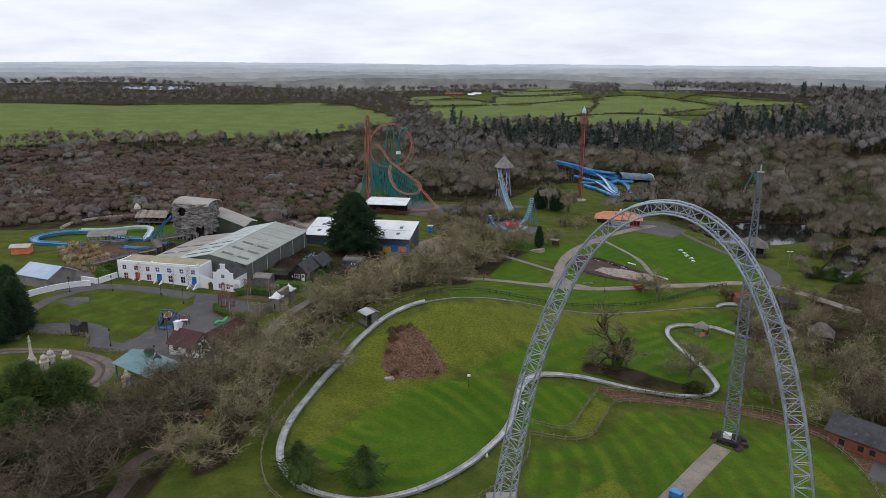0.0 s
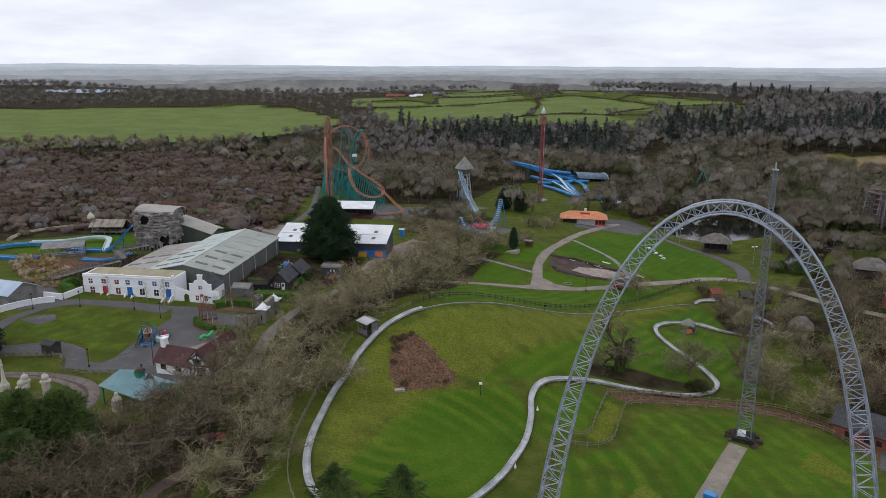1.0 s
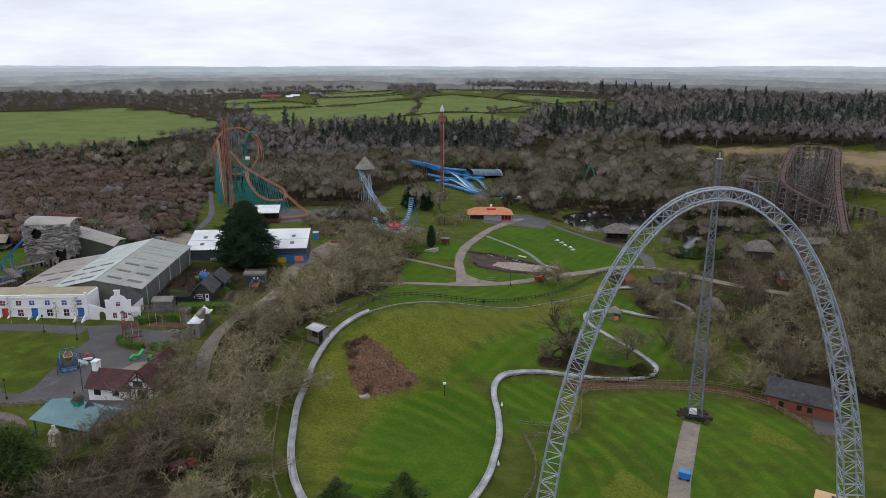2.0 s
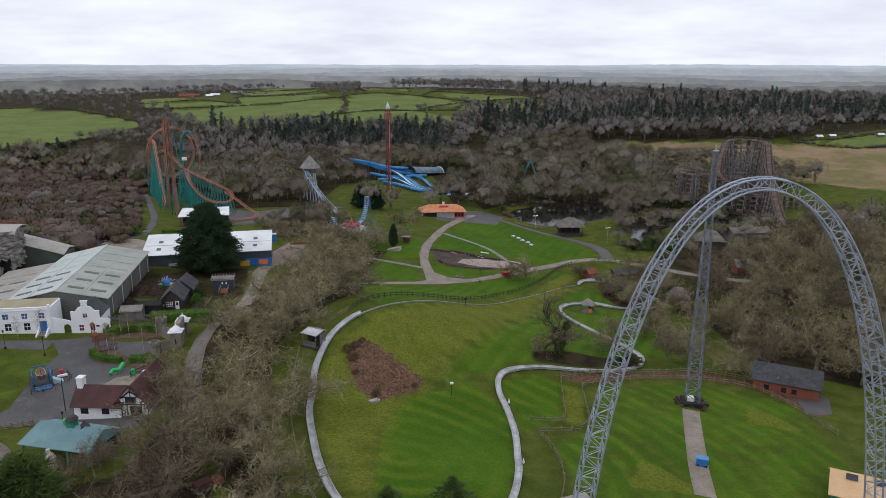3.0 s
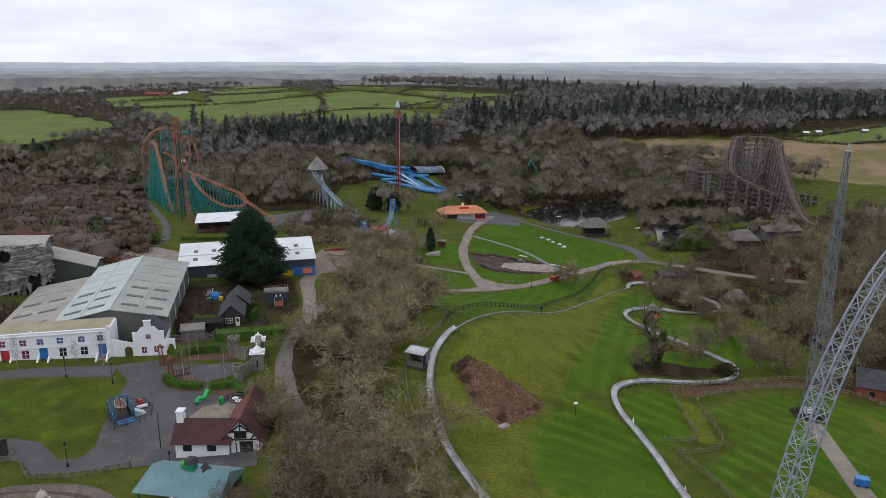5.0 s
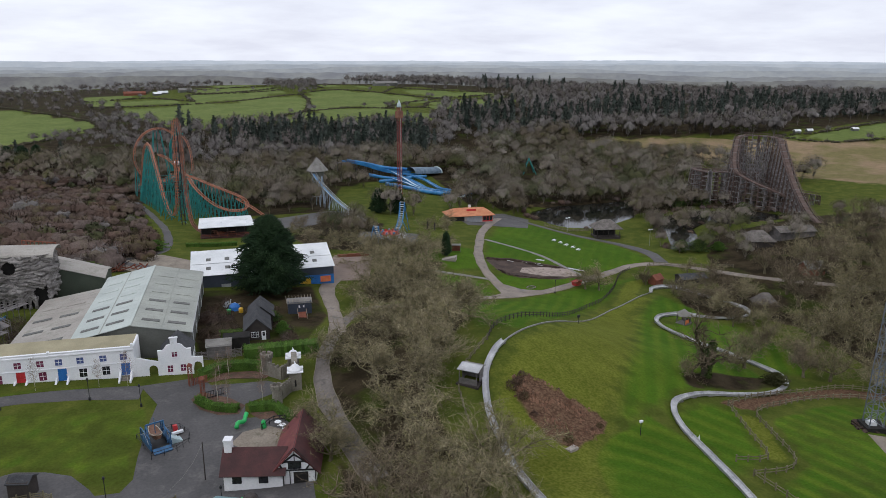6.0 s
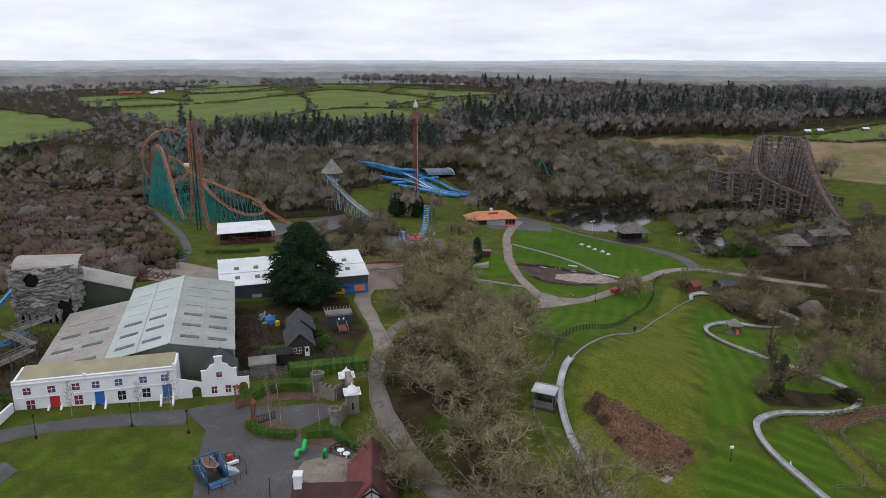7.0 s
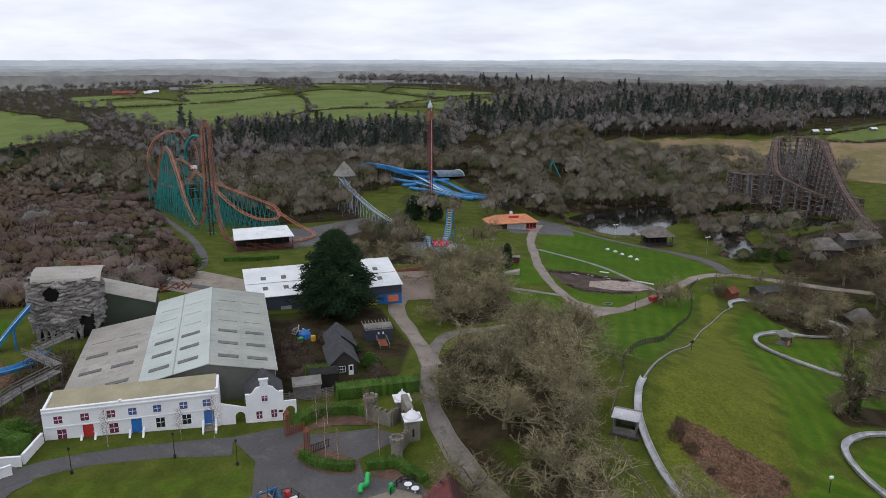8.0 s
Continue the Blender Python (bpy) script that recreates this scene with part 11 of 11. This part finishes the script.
for line in HEDGES:
    P = curve_through(line, 38.0) + r.normal(0, 6, curve_through(line, 38.0).shape)
    pl += stand([tuple(p) for p in P if r.uniform() < 0.35], 6, 0.35, 0.7)
pts = []
for k in range(600):
    a, d = r.uniform(-1.0, 1.15), r.uniform(1250, 2000)
    x, y = d * math.sin(a), d * math.cos(a) + 60
    if math.sin(x / 130 + y / 90) + math.sin(y / 70 - x / 210) > 0.15:
        pts.append((x, y))
pl += stand(pts, 8, 0.6, 1.0)
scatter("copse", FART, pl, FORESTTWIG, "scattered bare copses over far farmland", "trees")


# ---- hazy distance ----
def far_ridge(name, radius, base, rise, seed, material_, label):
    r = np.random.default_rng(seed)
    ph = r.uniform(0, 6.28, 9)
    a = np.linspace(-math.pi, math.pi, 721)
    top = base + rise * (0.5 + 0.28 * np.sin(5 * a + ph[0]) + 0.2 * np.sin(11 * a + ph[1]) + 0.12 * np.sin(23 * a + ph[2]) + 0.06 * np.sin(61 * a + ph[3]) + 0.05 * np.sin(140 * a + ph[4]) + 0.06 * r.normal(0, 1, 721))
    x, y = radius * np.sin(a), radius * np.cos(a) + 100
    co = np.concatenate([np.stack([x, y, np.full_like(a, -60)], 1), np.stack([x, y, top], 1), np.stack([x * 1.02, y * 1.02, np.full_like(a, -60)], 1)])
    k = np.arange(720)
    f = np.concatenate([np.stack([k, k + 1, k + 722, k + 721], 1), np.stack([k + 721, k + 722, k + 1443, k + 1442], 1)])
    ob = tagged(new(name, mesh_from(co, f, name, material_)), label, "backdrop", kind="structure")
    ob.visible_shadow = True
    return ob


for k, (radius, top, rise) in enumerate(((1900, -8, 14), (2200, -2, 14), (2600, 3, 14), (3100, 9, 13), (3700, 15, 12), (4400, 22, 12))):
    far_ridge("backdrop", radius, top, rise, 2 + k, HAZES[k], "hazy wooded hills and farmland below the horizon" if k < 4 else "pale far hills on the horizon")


# ---- single evergreens ----
def evergreen(x, y, h, wide, n, seed, label, material_=None, shape=0.8, r_=0.16, droop=0.3, ragged=0.12, name="conifer"):
    """A dense needle tree of many small sprays over a dark core."""
    r = np.random.default_rng(seed)
    root = thing(name, label, "tree", pose(x, y, gz(x, y)))
    t = r.uniform(0.02, 1, n) ** 0.8
    az = r.uniform(0, 2 * math.pi, n)
    body = (1 - t) ** shape * (0.35 + 0.65 * np.minimum(1, (t + 0.12) * 3.2))
    lump = 1 + ragged * np.sin(az * 5 + t * 19 + seed) + ragged * 0.8 * np.sin(az * 9 - t * 31)
    w = wide * body * lump * r.uniform(0.72, 1.05, n)
    Q = np.stack([np.cos(az) * w, np.sin(az) * w, h * t * 0.97 + 0.3], 1)
    d = np.stack([np.cos(az), np.sin(az), -droop + 0.9 * t ** 2], 1) + r.normal(0, 0.35, (n, 3))
    d /= np.linalg.norm(d, axis=1)[:, None]
    ln = r.uniform(0.5, 1.15, n)[:, None] * (0.5 + wide / 9)
    v, f = spikes(Q - d * ln * 0.6, Q + d * ln * 0.5, r_)
    part("needles", mesh_from(v, f, "needles", material_ or CONIFER), CONIFER, root)
    core = [(max(0.05, wide * 0.5 * (1 - s) ** shape * (0.35 + 0.65 * min(1, (s + 0.12) * 3.2))), h * s * 0.93) for s in np.linspace(0.03, 0.97, 9)]
    part("core", Builder().lathe(core, 10), material_ or CONIFER, root)
    part("trunk", Builder().rod((0, 0, -0.6), (0, 0, h * 0.5), wide * 0.06, wide * 0.03, 7), BARK, root)
    return root


evergreen(-33.0, 228.6, 20.2, 9.2, 12000, 1, "huge dense dark green cypress beside a white-roofed building", shape=0.5, r_=0.16, ragged=0.2)
for k, (x, y, h) in enumerate(((-113, 556, 13.0), (-105, 553, 13.5), (-97, 547, 14.5), (-122, 552, 8.0))):
    evergreen(x, y, h, 5.2, 900, 80 + k, "dark rounded conifer beside the far field", shape=0.42, r_=0.32)
evergreen(30.2, 254.0, 8.2, 1.9, 1500, 2, "narrow dark green cypress on the lawn", shape=0.42, r_=0.13)
evergreen(40.2, 339.0, 10.5, 4.4, 1800, 3, "dark green pine beside the water chute", shape=0.45, r_=0.2)
evergreen(47.4, 335.0, 10.0, 4.2, 1800, 4, "dark green pine beside the water chute", shape=0.45, r_=0.2)
evergreen(-21.4, 89.4, 6.2, 4.4, 1300, 5, "open blue-green cedar beside the bobsleigh run", EVERGREEN, shape=0.95, r_=0.07, droop=0.1, ragged=0.3)
evergreen(-12.6, 90.8, 6.0, 4.4, 1300, 6, "open blue-green cedar on the lawn", EVERGREEN, shape=0.95, r_=0.07, droop=0.1, ragged=0.3)
for k, (x, y, h, w) in enumerate(((-61.0, 103.5, 13.4, 5.0), (-66.5, 101.5, 14.6, 5.4), (-72.5, 100.0, 13.6, 5.4), (-64.5, 96.5, 10.5, 4.6), (-69.5, 106.0, 11.5, 4.6))):
    evergreen(x, y, h, w, 4200, 20 + k, "dense broad evergreen tree with yellow-green tips", EVERGREEN, shape=0.36, r_=0.13, droop=0.0, ragged=0.16, name="evergreen_tree")
for k, (x, y) in enumerate(((-97.5, 150.5), (-100.5, 153.5), (-103.5, 158), (-99, 146), (-104, 149))):
    evergreen(x, y, 13.5 - k % 2, 4.4, 3000, 30 + k, "tall dark conifer beside the lawn", shape=0.5, r_=0.14)
for k, (x, y, h, w, mt) in enumerate(((131, 243, 4.5, 4.0, EVERGREEN), (137, 239, 3.4, 2.6, HEDGE), (126.5, 247, 4.2, 3.4, EVERGREEN), (-38.5, 205, 2.4, 1.8, EVERGREEN), (-38.2, 196.4, 2.6, 1.4, HEDGE), (52, 143.6, 2.4, 2.4, IVYTWIG), (-55, 290, 3.0, 3.4, HEDGE), (-75, 262, 3.4, 5.0, EVERGREEN), (-84, 258, 3.0, 5.0, EVERGREEN), (214, 296, 5, 3.4, EVERGREEN), (196, 318, 7, 4.6, EVERGREEN), (203, 312, 6, 4.2, EVERGREEN), (188, 314, 6, 4.4, EVERGREEN), (-95.6, 190.6, 3.2, 2.2, HEDGE))):
    evergreen(x, y, h, w, 1500, 50 + k, "rounded evergreen shrub among bare trees", mt, shape=0.5, r_=0.10, ragged=0.4, name="evergreen_shrub")


def ivy(x, y, s):
    """Leaves thick round a leaning trunk and its two lowest limbs."""
    r = np.random.default_rng(77)
    Q = []
    for path, thick, n in (([(0, 0, 0), (0.7, 0.3, 2.4), (1.9, 0.8, 5.0), (2.9, 1.3, 7.6)], 0.95, 2600), ([(0.9, 0.4, 2.8), (-0.6, -0.2, 5.2), (-1.2, -0.5, 7.4)], 0.6, 1200)):
        P = curve_through(path, 0.1)
        p = P[r.integers(0, len(P), n)]
        w = thick * (1 - 0.06 * p[:, 2:]) * r.uniform(0.5, 1.15, (n, 1)) ** 0.5
        a = r.uniform(0, 6.28, n)
        Q.append((p + np.stack([np.cos(a), np.sin(a), r.normal(0, 0.3, n)], 1) * w) * s)
    Q = np.concatenate(Q)
    d = r.normal(0, 0.22, Q.shape)
    v, f = spikes(Q - d, Q + d, 0.12)
    ob = new("ivy", mesh_from(v, f, "ivy", EVERGREEN))
    ob.matrix_world = pose(x, y, gz(x, y))
    tagged(ob, "dark green ivy clinging to a leaning bare trunk", "ivy")


ivy(35.2, 147.0, 0.85)
